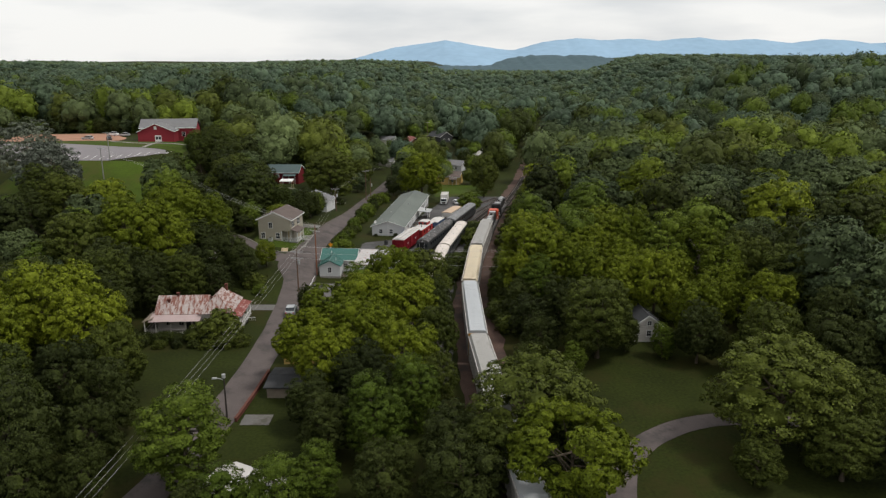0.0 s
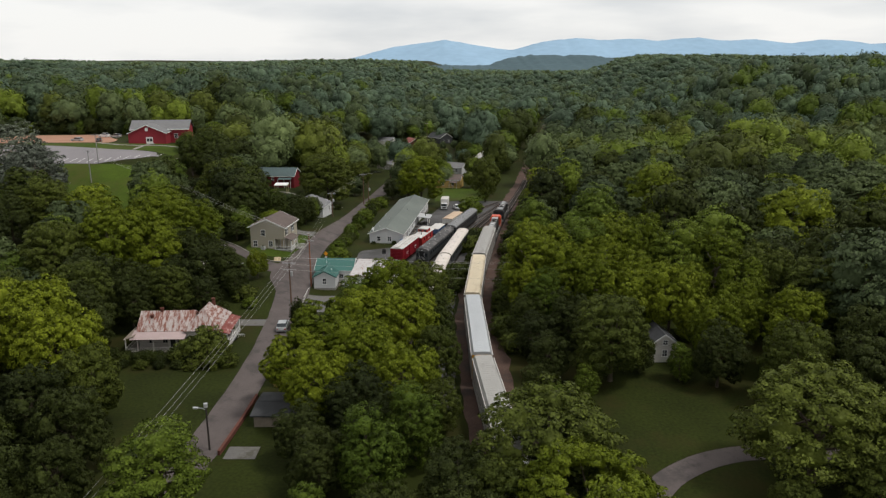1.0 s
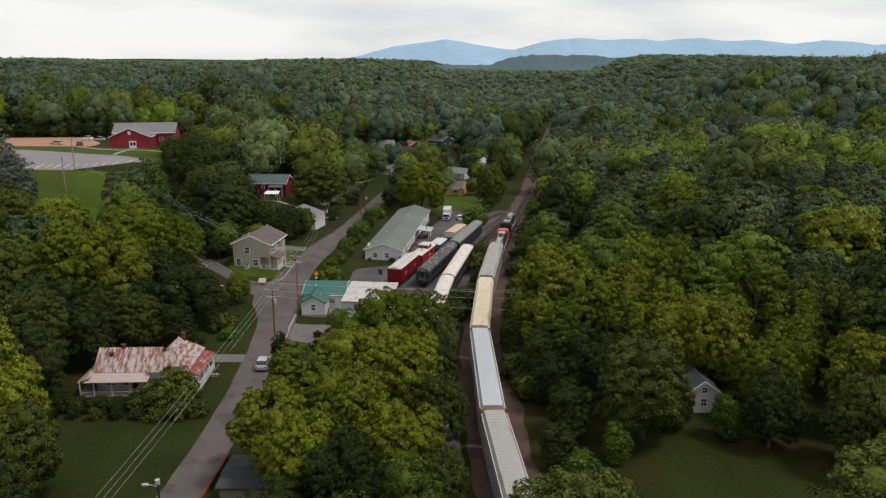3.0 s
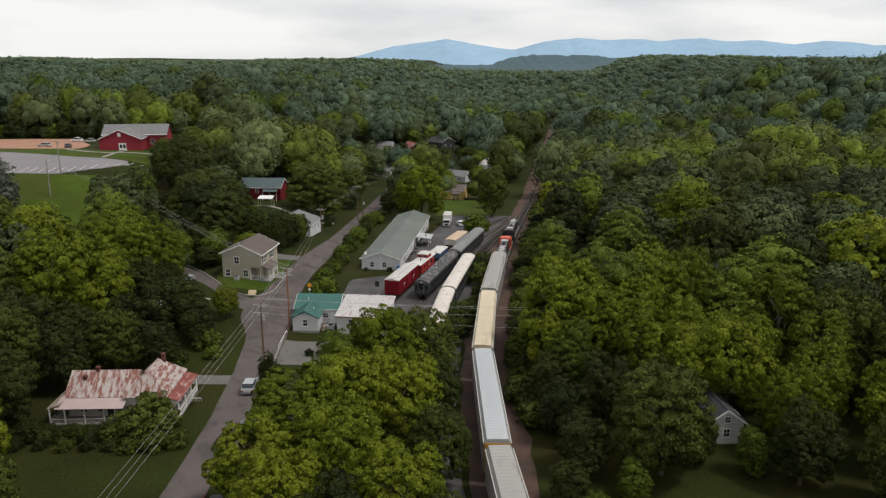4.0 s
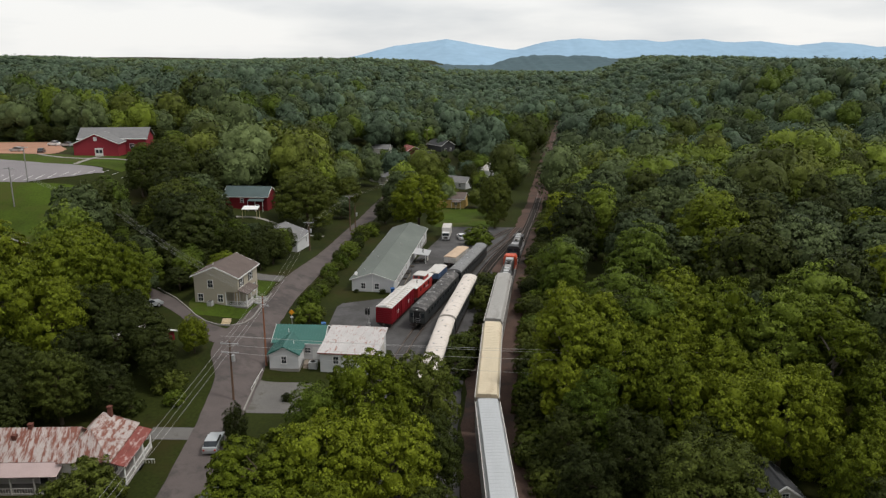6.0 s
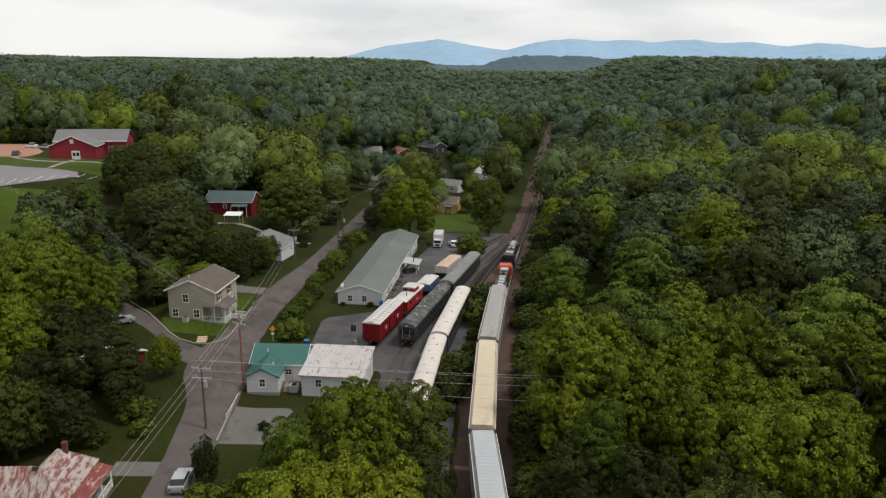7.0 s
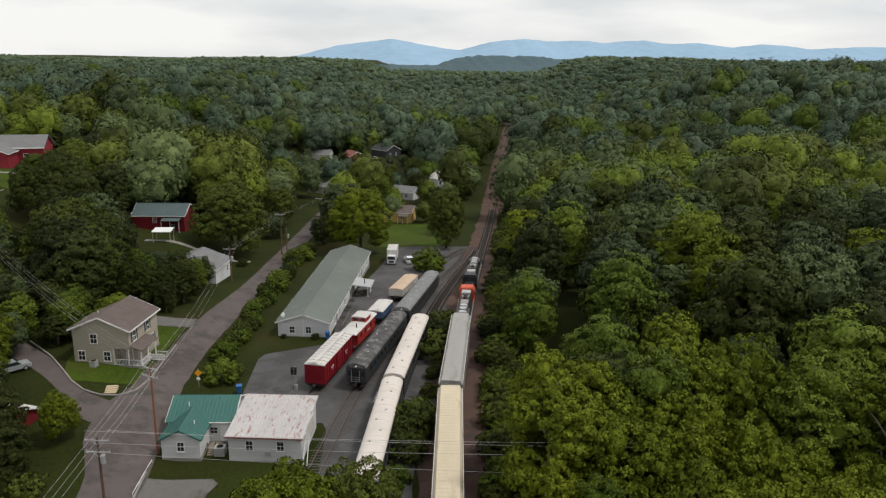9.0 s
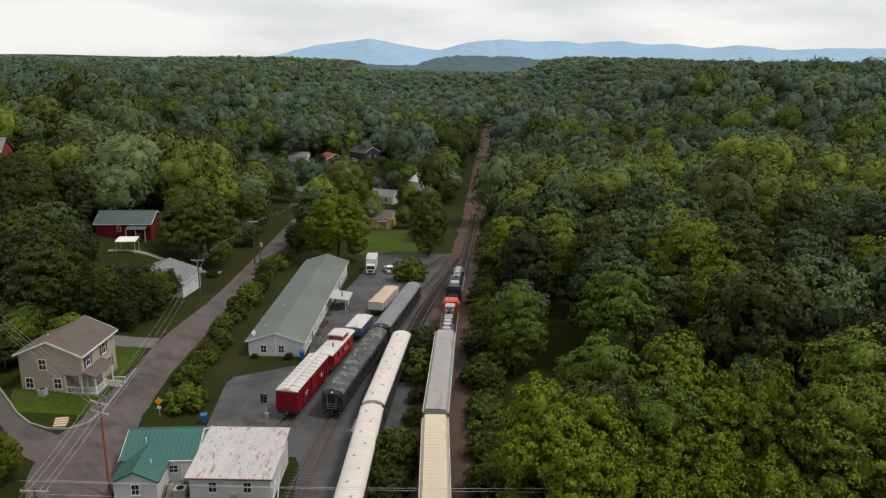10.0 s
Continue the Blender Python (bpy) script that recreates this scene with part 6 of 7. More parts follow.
# big trees near the camera's way: kind, x, y, height, width
for k, x, y, h, w in [
        (0, -62.0, 107.0, 18.5, 0.95), (0, -53.5, 100.0, 16.0, 0.85), (0, -66.0, 94.0, 17.0, 0.85), (3, -52.0, 90.0, 12.0, 0.95), (3, -49.5, 72.0, 14.5, 0.95), (1, -56.0, 80.0, 15.0, 0.95), (3, -60.0, 66.0, 15.0, 1.0), (3, -44.5, 66.0, 10.0, 0.9), (1, -72.0, 82.0, 15.0, 1.0), (0, -74.0, 104.0, 17.0, 1.0), (1, -72.0, 117.0, 16.0, 1.0),
        (2, -29.8, 73.0, 12.8, 1.2), (2, -17.0, 65.0, 9.0, 1.15), (2, -22.5, 63.5, 8.0, 1.2), (2, -14.0, 69.5, 7.5, 1.1), (3, -25.5, 63.0, 7.0, 0.9),
        (0, -12.5, 113.5, 14.6, 0.92), (5, -17.5, 112.0, 12.8, 1.0), (0, -12.5, 103.0, 13.5, 0.9), (0, -9.5, 128.5, 15.2, 0.85), (1, -3.6, 132.5, 13.2, 0.85), (0, -6.5, 116.0, 13.6, 0.9), (1, -2.0, 121.0, 11.0, 0.78), (0, -5.5, 97.0, 12.0, 0.92), (1, -1.2, 107.0, 10.5, 0.85), (2, -15.0, 124.5, 13.0, 0.85),
        (3, -17.5, 86.0, 8.5, 1.0), (3, -14.0, 79.0, 9.0, 1.0), (2, -8.0, 78.0, 12.0, 0.95), (2, -3.5, 86.0, 11.0, 0.92), (3, -11.0, 91.0, 11.0, 1.0), (3, 1.8, 73.5, 10.5, 1.0), (3, -6.0, 68.0, 9.0, 1.0), (1, -0.5, 93.0, 8.5, 0.85), (3, -16.0, 94.0, 8.0, 0.9),
        (1, 11.2, 77.5, 14.6, 1.38), (3, 16.0, 81.0, 9.0, 0.9), (1, 5.5, 71.0, 10.0, 1.0), (3, 13.0, 69.0, 9.0, 1.0), (2, 14.0, 88.5, 8.0, 0.85),
        (1, 43.0, 82.5, 15.0, 1.48), (1, 47.0, 74.0, 9.0, 1.3), (3, 53.0, 71.0, 9.5, 1.2), (1, 36.5, 73.0, 6.0, 1.2), (5, 13.8, 66.0, 13.5, 1.0), (3, 2.5, 66.0, 10.5, 1.1), (1, 52.0, 82.0, 11.0, 1.0), (3, 57.0, 95.0, 13.5, 1.0), (1, 49.5, 102.0, 13.0, 0.95), 
        (4, 16.0, 138.0, 18.6, 0.95), (4, 19.5, 142.0, 18.0, 0.95), (2, 26.0, 144.0, 18.6, 0.95), (4, 32.0, 146.5, 18.4, 0.95), (0, 38.5, 147.5, 18.8, 0.70), (2, 45.0, 144.0, 18.2, 0.95), (4, 51.0, 139.0, 17.8, 0.95), (1, 56.0, 131.0, 17.2, 0.85), (1, 62.5, 123.0, 17.0, 0.95), (0, 18.5, 148.0, 17.5, 0.8), (4, 29.0, 138.5, 17.0, 0.85), (0, 22.5, 136.0, 16.0, 0.8),
        (2, 17.0, 129.0, 13.0, 0.8), (2, 36.0, 110.0, 6.5, 0.9), (1, 25.3, 110.0, 14.4, 1.05), (3, 20.5, 121.0, 11.5, 0.85), (4, 27.0, 130.0, 14.5, 0.85), (0, 35.5, 134.5, 15.0, 0.85), (4, 43.0, 128.5, 14.5, 0.85), (4, 47.5, 119.0, 14.0, 0.85), (0, 43.0, 115.0, 12.5, 0.75), (4, 54.0, 112.0, 15.0, 0.95), (3, 62.0, 105.0, 15.5, 0.95), (4, 50.5, 126.0, 16.0, 0.85), (3, 29.5, 122.0, 10.5, 0.8), (3, 41.0, 108.0, 11.0, 0.85),
        (2, 15.2, 97.0, 6.2, 0.95), (3, 13.2, 103.0, 6.0, 1.0), (3, 16.0, 110.0, 8.5, 0.95), (3, 15.0, 118.0, 9.0, 0.95), (2, 20.5, 104.0, 5.5, 1.0), (3, 14.2, 126.0, 9.5, 0.85), (4, 14.6, 132.5, 13.0, 0.75),
        (0, -63.5, 166.0, 18.0, 0.95), (0, -57.5, 170.0, 14.0, 0.8), (0, -70.0, 154.0, 18.0, 0.9), (0, -60.5, 152.0, 15.0, 0.85), (1, -71.0, 169.0, 11.0, 0.95), (3, -48.0, 155.5, 9.0, 1.05), (3, -54.0, 147.0, 9.5, 0.95), (3, -59.5, 139.0, 11.0, 0.95), (3, -66.0, 136.0, 15.0, 0.95), (1, -78.0, 146.0, 17.0, 1.0), (0, -66.5, 176.0, 15.5, 0.85), (3, -53.5, 163.5, 8.5, 0.85),
        (1, -41.4, 254.5, 18.4, 1.22), (0, -9.5, 259.5, 18.3, 0.96), (1, 13.4, 266.0, 17.5, 0.74), (6, -128.0, 220.0, 21.0, 1.05), (6, -119.0, 213.0, 17.0, 0.9), (3, -27.2, 132.2, 6.2, 0.62), (0, -40.8, 157.0, 6.5, 0.8), (3, -44.5, 150.5, 8.0, 1.0), (3, -50.5, 151.5, 10.0, 1.0), (3, -56.5, 157.0, 12.0, 0.95), (3, -44.0, 84.0, 12.0, 0.85), (3, -41.5, 75.5, 10.0, 0.85), (1, -47.0, 95.0, 12.5, 0.85), (3, -39.0, 68.0, 8.0, 0.85), (0, 38.5, 125.5, 15.0, 0.85), (0, 31.5, 126.5, 14.0, 0.85)]:
    plant(HEROES[k], x, y, h, w)
for k, x, y, h, w in [(5, -20.5, 100.0, 11.8, 0.85), (0, -17.0, 95.0, 12.0, 0.85), (3, -47.0, 140.0, 8.0, 1.1), (1, -52.0, 137.0, 11.0, 0.95), (3, -42.5, 147.0, 6.5, 1.0), (3, -60.0, 119.0, 13.0, 0.9), (1, -63.0, 127.0, 15.0, 0.95), (3, -57.0, 131.0, 11.0, 0.85), (0, -66.5, 165.0, 15.5, 1.0), (3, -66.0, 117.0, 12.0, 0.9), (3, -42.5, 207.0, 8.5, 1.0), (1, -41.2, 213.5, 7.5, 1.0), (3, -44.5, 219.0, 8.0, 1.0), (1, -47.0, 203.5, 9.5, 0.95), (3, -41.5, 201.5, 6.0, 0.9), (2, -49.0, 212.0, 9.5, 0.95), (0, -53.5, 206.5, 10.0, 0.85), (1, -84.0, 244.0, 13.0, 0.85), (1, -82.0, 256.0, 15.0, 0.9), (3, -42.0, 281.0, 11.0, 1.0), (1, -36.0, 300.0, 12.0, 1.0), (3, -19.0, 292.0, 11.0, 0.9), (1, -12.0, 297.0, 10.0, 0.9), (2, -8.5, 325.0, 9.5, 1.0), (3, 13.5, 330.0, 9.0, 1.0), (1, 10.5, 341.0, 9.0, 1.0), (2, -4.0, 338.0, 9.0, 1.0), (1, 26.0, 349.0, 9.0, 1.0), (3, 8.0, 363.0, 9.5, 1.0), (1, -5.0, 362.0, 11.0, 1.0), (3, 25.0, 388.0, 13.0, 1.0), (1, 8.0, 385.0, 12.0, 1.0), (3, -26.0, 431.0, 8.0, 1.0), (2, -15.0, 436.0, 8.0, 1.0), (3, -40.3, 208.0, 8.6, 1.0), (2, -39.9, 215.0, 7.6, 1.0), (3, -40.3, 221.0, 7.0, 0.95), (3, 30.6, 113.0, 7.0, 0.85)]:
    plant(HEROES[k], x, y, h, w)
for k, x, y, h, w in [(1, -56.5, 212.0, 16.5, 0.85), (2, -54.0, 204.0, 14.0, 0.9), (3, -60.5, 206.0, 17.0, 0.95), (1, -65.0, 217.0, 18.0, 1.0), (2, -63.0, 224.0, 17.0, 0.9), (3, -68.0, 228.0, 17.5, 1.0), (1, -83.0, 262.0, 15.0, 1.0), (2, -92.5, 266.0, 8.5, 1.3), (3, -95.5, 271.0, 6.0, 1.2), (2, -86.5, 274.0, 14.0, 1.0), (1, -78.0, 250.0, 16.0, 1.0), (3, -73.0, 241.0, 17.0, 1.0), (1, -101.0, 186.0, 15.5, 1.05), (1, -110.0, 194.0, 16.0, 1.05), (6, -113.0, 203.0, 19.0, 1.1), (3, -107.0, 180.0, 13.0, 1.0)]:
    plant(HEROES[k], x, y, h, w)
for k, x, y, h in [(0, -26.4, 177.5, 3.8), (1, -25.6, 179.5, 2.6), (1, -41.4, 146.5, 3.4), (0, -38.8, 142.5, 2.2), (1, -44.0, 140.5, 2.2), (2, -50.0, 118.3, 1.6), (2, -47.4, 118.0, 1.7), (1, -42.2, 118.2, 3.4), (2, -41.5, 118.0, 2.2), (2, -38.4, 117.6, 1.6), (1, -39.6, 118.9, 5.2), (1, -37.5, 114.8, 2.4), (1, -40.5, 114.2, 1.8), (2, -46.0, 114.4, 1.5), (1, -49.0, 114.4, 1.5), (2, -52.0, 114.6, 1.6), (2, -55.2, 114.4, 1.8), (1, -35.3, 115.8, 2.2), (2, -43.2, 114.4, 1.6), (2, -53.0, 118.6, 1.5), (2, -55.5, 119.2, 1.8), (0, -40.0, 123.0, 1.8),
                   (1, 1.7, 160.5, 4.8), (0, 2.6, 164.5, 3.4), (1, 1.0, 155.0, 3.6), (1, 6.8, 186.0, 4.6), (2, 7.6, 191.5, 4.8), (1, 8.6, 197.0, 4.2), (2, 5.6, 178.0, 2.2), (1, 4.8, 172.0, 2.0), (0, 0.2, 149.0, 2.4), (1, 9.8, 203.0, 2.2),
                   (2, -19.8, 195.2, 0.9), (2, -14.2, 194.6, 1.2), (0, 7.4, 240.0, 5.6), (1, 9.5, 246.0, 2.8), (2, -36.5, 243.0, 2.2), (1, -22.8, 127.5, 3.0), (2, -23.5, 145.0, 1.3), (1, 14.6, 166.0, 2.2), (1, 15.4, 174.0, 2.6), (0, 13.6, 158.0, 2.6), (1, 12.4, 150.0, 2.4)]:
    plant(BUSHES[k], x, y, h, 1.0, base=3.0)
for i in range(16):
    plant(BUSHES[(2, 1, 2)[i % 3]], -58.0 + 1.45 * i + random.uniform(-0.4, 0.4), 116.6 + random.uniform(-0.7, 0.7), random.uniform(1.7, 2.7), random.uniform(0.75, 1.0), base=3.0)
for x, y, h, w in ((-40.6, 120.9, 5.0, 0.42), (-39.2, 121.1, 4.2, 0.42), (-41.8, 121.0, 3.4, 0.5)):
    plant(BUSHES[1], x, y, h, w, base=3.0)
for i in range(62):
    y = 122 + i * 3.4
    plant(BUSHES[(1, 2, 1, 0)[i % 4]], float(MAIN(y)) + random.uniform(5.6, 7.2), y, random.uniform(2.2, 4.6), random.uniform(0.85, 1.15), base=3.0)
for i in range(38):
    y = 185 + i * 2.1
    plant(BUSHES[(0, 1, 0, 2)[i % 4]], float(np.interp(y, [176, 196, 213, 227, 245, 262], [-27.4, -26.9, -26.4, -25.3, -24.6, -23.8])) + random.uniform(-1.1, 1.1), y, random.uniform(1.6, 4.0), random.uniform(0.7, 1.15), base=3.0)


def inside(x, y, ring):
    """Whether a point lies in an outline of the plan."""
    hit, j = False, len(ring) - 1
    for i in range(len(ring)):
        if (ring[i][1] > y) != (ring[j][1] > y) and x < (ring[j][0] - ring[i][0]) * (y - ring[i][1]) / (ring[j][1] - ring[i][1]) + ring[i][0]:
            hit = not hit
        j = i
    return hit


OPEN = [[(-59, 172), (-50, 186), (-36, 190), (-28, 150), (-26, 60), (-76, 60), (-80, 112), (-66, 124), (-76, 134), (-80, 176)],
        [(-30, 138), (-28, 60), (9, 60), (9, 138), (28, 262), (4, 252), (10, 300), (-8, 303), (-6, 262), (-20, 264), (-31, 250), (-31, 190)],
        [(-112, 170), (-78, 192), (-82, 226), (-86, 244), (-88, 256), (-84, 290), (-90, 318), (-200, 345), (-210, 262), (-150, 225), (-150, 196)],
        [(-66, 236), (-38, 222), (-36, 262), (-40, 272), (-74, 272)],
        [(8, 60), (66, 60), (66, 128), (52, 149), (10, 149)],
        [(-44, 438), (-2, 438), (4, 476), (-36, 462)], [(-6, 345), (12, 345), (26, 372), (22, 386), (4, 362)]]


def tallest(x, y):
    """How high the wood grows at a place."""
    if -78 < x < -34 and 180 < y < 232:
        return 17.5 if y > 199 and -61 - 0.378 * (y - 205) < x < -52 - 0.30 * (y - 205) else 8.5
    if -36 < x < -18 and 255 < y < 330:
        return 9.0
    if -10 < x < 27 and 285 < y < 348:
        return 9.0
    if -54 < x < 12 and 350 < y < 450:
        return 10.5 if y < 400 else 6.0
    if -86 < x < -60 and 225 < y < 262:
        return 17.5 if x > -61 - 0.378 * (y - 205) else 8.0
    return 19.5


def clear(x, y, r=3.0):
    if float(MAIN(y)) - 9 < x < float(MAIN(y)) + 8.4:
        return True
    if abs(x - float(ROAD(y))) < 5.0 and y < 400:
        return True
    return any(inside(x, y, ring) for ring in OPEN)


spots = []
rw = random.Random(5)
yy = 62.0
while yy < 470:
    step = 12.2 + (yy - 60) * 0.003
    x = -0.68 * yy - 14
    while x < 0.68 * yy + 12:
        px, py = x + rw.uniform(-4.2, 4.2), yy + rw.uniform(-4.2, 4.2)
        if py > 67 and not clear(px, py):
            near = min((px - a) ** 2 + (py - b) ** 2 for a, b in ((-16, 111), (14, 137), (20.5, 141), (27.5, 143), (34.5, 146), (42.5, 147), (49, 142), (-62, 107), (-63.5, 166), (-48.5, 249.5), (-13.5, 266)))
            if near > 20:
                spots.append((px, py))
        x += step
    yy += step * 0.93
spots.sort(key=lambda p: (p[0] - 10) ** 2 + (p[1] - 70) ** 2)
single = spots[:150]
for px, py in single:
    h = min(tallest(px, py), 19.0) * rw.choice((rw.uniform(0.55, 0.8), rw.uniform(0.75, 1.0), rw.uniform(0.9, 1.15)))
    if px < 0:
        h *= 0.92
    plant(MIDS[rw.choice((0, 0, 0, 1, 4, 3, 3, 4, 2, 0))], px, py, h, rw.uniform(0.86, 1.12) * (1.3 if h < 10 else 1.0), rw.uniform(0, 360))

for i in range(34):
    px, py = -76 + 6.0 * (i % 5) + rw.uniform(-2, 2) - 0.16 * (i // 5) * 7, 187 + 6.6 * (i // 5) + rw.uniform(-2, 2)
    plant(MIDS[rw.choice((0, 1, 1, 3, 4))], px, py, rw.uniform(0.86, 1.08) * (17.0 if tallest(px, py) > 12 else 9.0), rw.uniform(0.9, 1.1), rw.uniform(0, 360))


for i in range(46):
    px, py = (-196 + 4.0 * i, 340 - 0.13 * 4.0 * i + rw.uniform(-2, 2)) if i < 28 else (-40 + 3.0 * (i - 28), 470 + 0.12 * 3.0 * (i - 28) + rw.uniform(-2, 2))
    plant(MIDS[rw.choice((0, 1, 3, 4))], px, py, rw.uniform(6.0, 9.5), rw.uniform(1.1, 1.4), rw.uniform(0, 360), up=-1.2)


def wood(name, places, variants, label, leafs=(0, 6, 3, 2, 0, 3, 0, 6, 0, 3)):
    """Many trees joined into one mesh; each place is x, y, height, variant."""
    vs, ts, ti, ns, off = [], [], [], [], 0
    for x, y, h, k, spin, wide in places:
        v, t, vn = variants[k % len(variants)]
        c, s = math.cos(spin), math.sin(spin)
        g = h / 17.0
        w = v * (g * wide, g * wide, g)
        vs.append(np.stack([w[:, 0] * c - w[:, 1] * s + x, w[:, 0] * s + w[:, 1] * c + y, w[:, 2] + float(land(x, y))], 1))
        ns.append(np.stack([vn[:, 0] * c - vn[:, 1] * s, vn[:, 0] * s + vn[:, 1] * c, vn[:, 2]], 1))
        ts.append(t + off)
        ti.append(np.full(len(t), leafs[(k * 7 + int(abs(x) * 3)) % len(leafs)]))
        off += len(v)
    me = raw_mesh(name, np.concatenate(vs), np.concatenate(ts), LEAF, np.concatenate(ti), np.concatenate(ns))
    return tagged(new(name, me), label, "woodland", "", "stuff")


def variants(seed, n, limbs, clumps, per_clump, size, form):
    out = []
    for i in range(n):
        rng = np.random.default_rng(seed + i)
        out.append(crown_arrays(rng, 17.0, rng.uniform(5.6, 7.8), 1.5, limbs + i % 3, clumps, per_clump, size, depth=1.4, flat=0.8, core=0.93, form=form, dome=0.55)[:3])
    return out


def canopy(x, y):
    """Stands of taller and lower trees."""
    return 1.0 + 0.40 * noise.noise((x / 42.0, y / 42.0, 3.3))


def grown(x, y):
    """A tree of the wood: place, height, kind, turn and spread."""
    h = rw.choice((rw.uniform(0.6, 0.8), rw.uniform(0.75, 1.0), rw.uniform(0.9, 1.2)))
    return x, y, tallest(x, y) * h * canopy(x, y), rw.randrange(8), rw.uniform(0, 6.28), rw.uniform(0.92, 1.16) * (1.15 if h < 0.8 else 1.0)


rest = spots[150:]
wood("woodland", [grown(x, y) for x, y in rest if y < 260], variants(50, 8, 14, 14, 34, 0.33, (BALL2, BALL2F)), "dense green broadleaf woodland on both sides of the railway")
BEYOND = variants(60, 8, 14, 13, 22, 0.40, (BALL, BALLF))
wood("woodland_beyond", [grown(x, y) for x, y in rest if 260 <= y < 360], BEYOND, "dense green woodland further along the railway")
# some crowns already take the haze-tinted leaf 5, as a step to the far woods
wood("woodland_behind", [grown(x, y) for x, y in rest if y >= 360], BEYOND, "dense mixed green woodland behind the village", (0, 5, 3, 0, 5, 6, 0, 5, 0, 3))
far = []
yy = 470.0
while yy < 1500:
    step = 13.5 + (yy - 470) * 0.010
    x = -0.70 * yy
    while x < 0.66 * yy:
        px, py = x + rw.uniform(-0.42, 0.42) * step, yy + rw.uniform(-0.42, 0.42) * step
        if abs(px - float(MAIN(py))) > 8 or py > 640:
            far.append((px, py, canopy(px, py) * rw.choice((rw.uniform(11, 16), rw.uniform(14, 19), rw.uniform(17, 23))), rw.randrange(6), rw.uniform(0, 6.28), rw.uniform(0.80, 1.10) * step / 12.0))
        x += step
    yy += step * 0.9
# leaf 5 carries painted haze; it takes over with distance
FAR_HAZE_LEAF = (5, 5, 5, 0, 5, 5, 5, 0, 5, 5)
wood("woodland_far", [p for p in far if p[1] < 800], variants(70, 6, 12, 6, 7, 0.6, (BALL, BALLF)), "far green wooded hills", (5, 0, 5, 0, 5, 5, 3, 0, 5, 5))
wood("woodland_farthest", [(p[0], p[1], p[2] * 0.82, *p[3:4], p[4], p[5] * 1.2) for p in far if p[1] >= 800], variants(80, 6, 9, 4, 4, 0.8, (ICO, ICOF)), "farthest green wooded hills", FAR_HAZE_LEAF)
horizon = []
yy = 1500.0
while yy < 2500:
    step = 26.0
    for x in np.arange(-0.66 * yy, 0.64 * yy, step):
        horizon.append((x + rw.uniform(-11, 11), yy + rw.uniform(-11, 11), rw.uniform(8, 14), rw.randrange(6), rw.uniform(0, 6.28), rw.uniform(2.2, 2.8)))
    yy += 34.0
wood("woodland_horizon", horizon, variants(90, 6, 5, 3, 3, 1.2, (ICO, ICOF)), "green woods on the horizon", FAR_HAZE_LEAF)


# ---------------------------------------------------------------- the distance
def ridge(name, y, x0, x1, heights, material, label, step=40.0, rough=14.0, seed=0.0, crest=0.0):
    b = Build()
    xs = np.arange(x0, x1, step)
    hs = heights(xs) + np.array([rough * noise.fractal((float(x) * 0.004, seed, 0.3), 0.9, 2.1, 5) + crest * noise.fractal((float(x) * 0.045, seed, 2.1), 0.7, 2.3, 3) for x in xs])
    for i, (x, h) in enumerate(zip(xs, hs)):
        for u, zz in ((0.0, 1.0), (-120.0, 0.82), (-260.0, 0.55), (-420.0, 0.25), (-620.0, -0.1)):
            b.v.append((float(x), y + u + 30 * noise.noise((x * 0.006, u * 0.01, seed)), float(h) * zz))
    b.f = [(i * 5 + j, i * 5 + j + 1, (i + 1) * 5 + j + 1, (i + 1) * 5 + j) for i in range(len(xs) - 1) for j in range(4)]
    ob = new(name, b.mesh(name, material))
    smooth(ob)
    tagged(ob, label, "mountains", "", "structure")


MX = np.array([-822, -683, -544, -337, -182, -38, 109, 247, 384, 554, 758, 895, 997, 1133, 1254, 1490, 1678, 1847, 2054, 2221, 2357, 2529, 2623, 3200, 3700], float)
MZ = np.array([12, 26, 56, 106, 130, 150, 127, 104, 93, 135, 160, 147, 152, 155, 139, 160, 144, 150, 127, 145, 141, 121, 127, 140, 110], float)
# backdrops coloured with their haze
ridge("backdrop_mountains", 4600.0, -1100, 3600, lambda x: np.interp(x, MX, MZ), MOUNTAIN, "mountain range on the horizon with haze painted in as pale blue", 10.0, 7.0)
ridge("backdrop_ridge", 2600.0, -2600, 2600, lambda x: 22 + 34 * np.clip(1 - np.abs((x - 385) / 250) ** 3, 0, 1) + 7 * np.exp(-((x + 1300) / 600) ** 2), MOUNTAIN_NEAR, "dark wooded ridge before the mountains, tinted blue-green for haze", 6.0, 5.0, 4.0, 4.5)


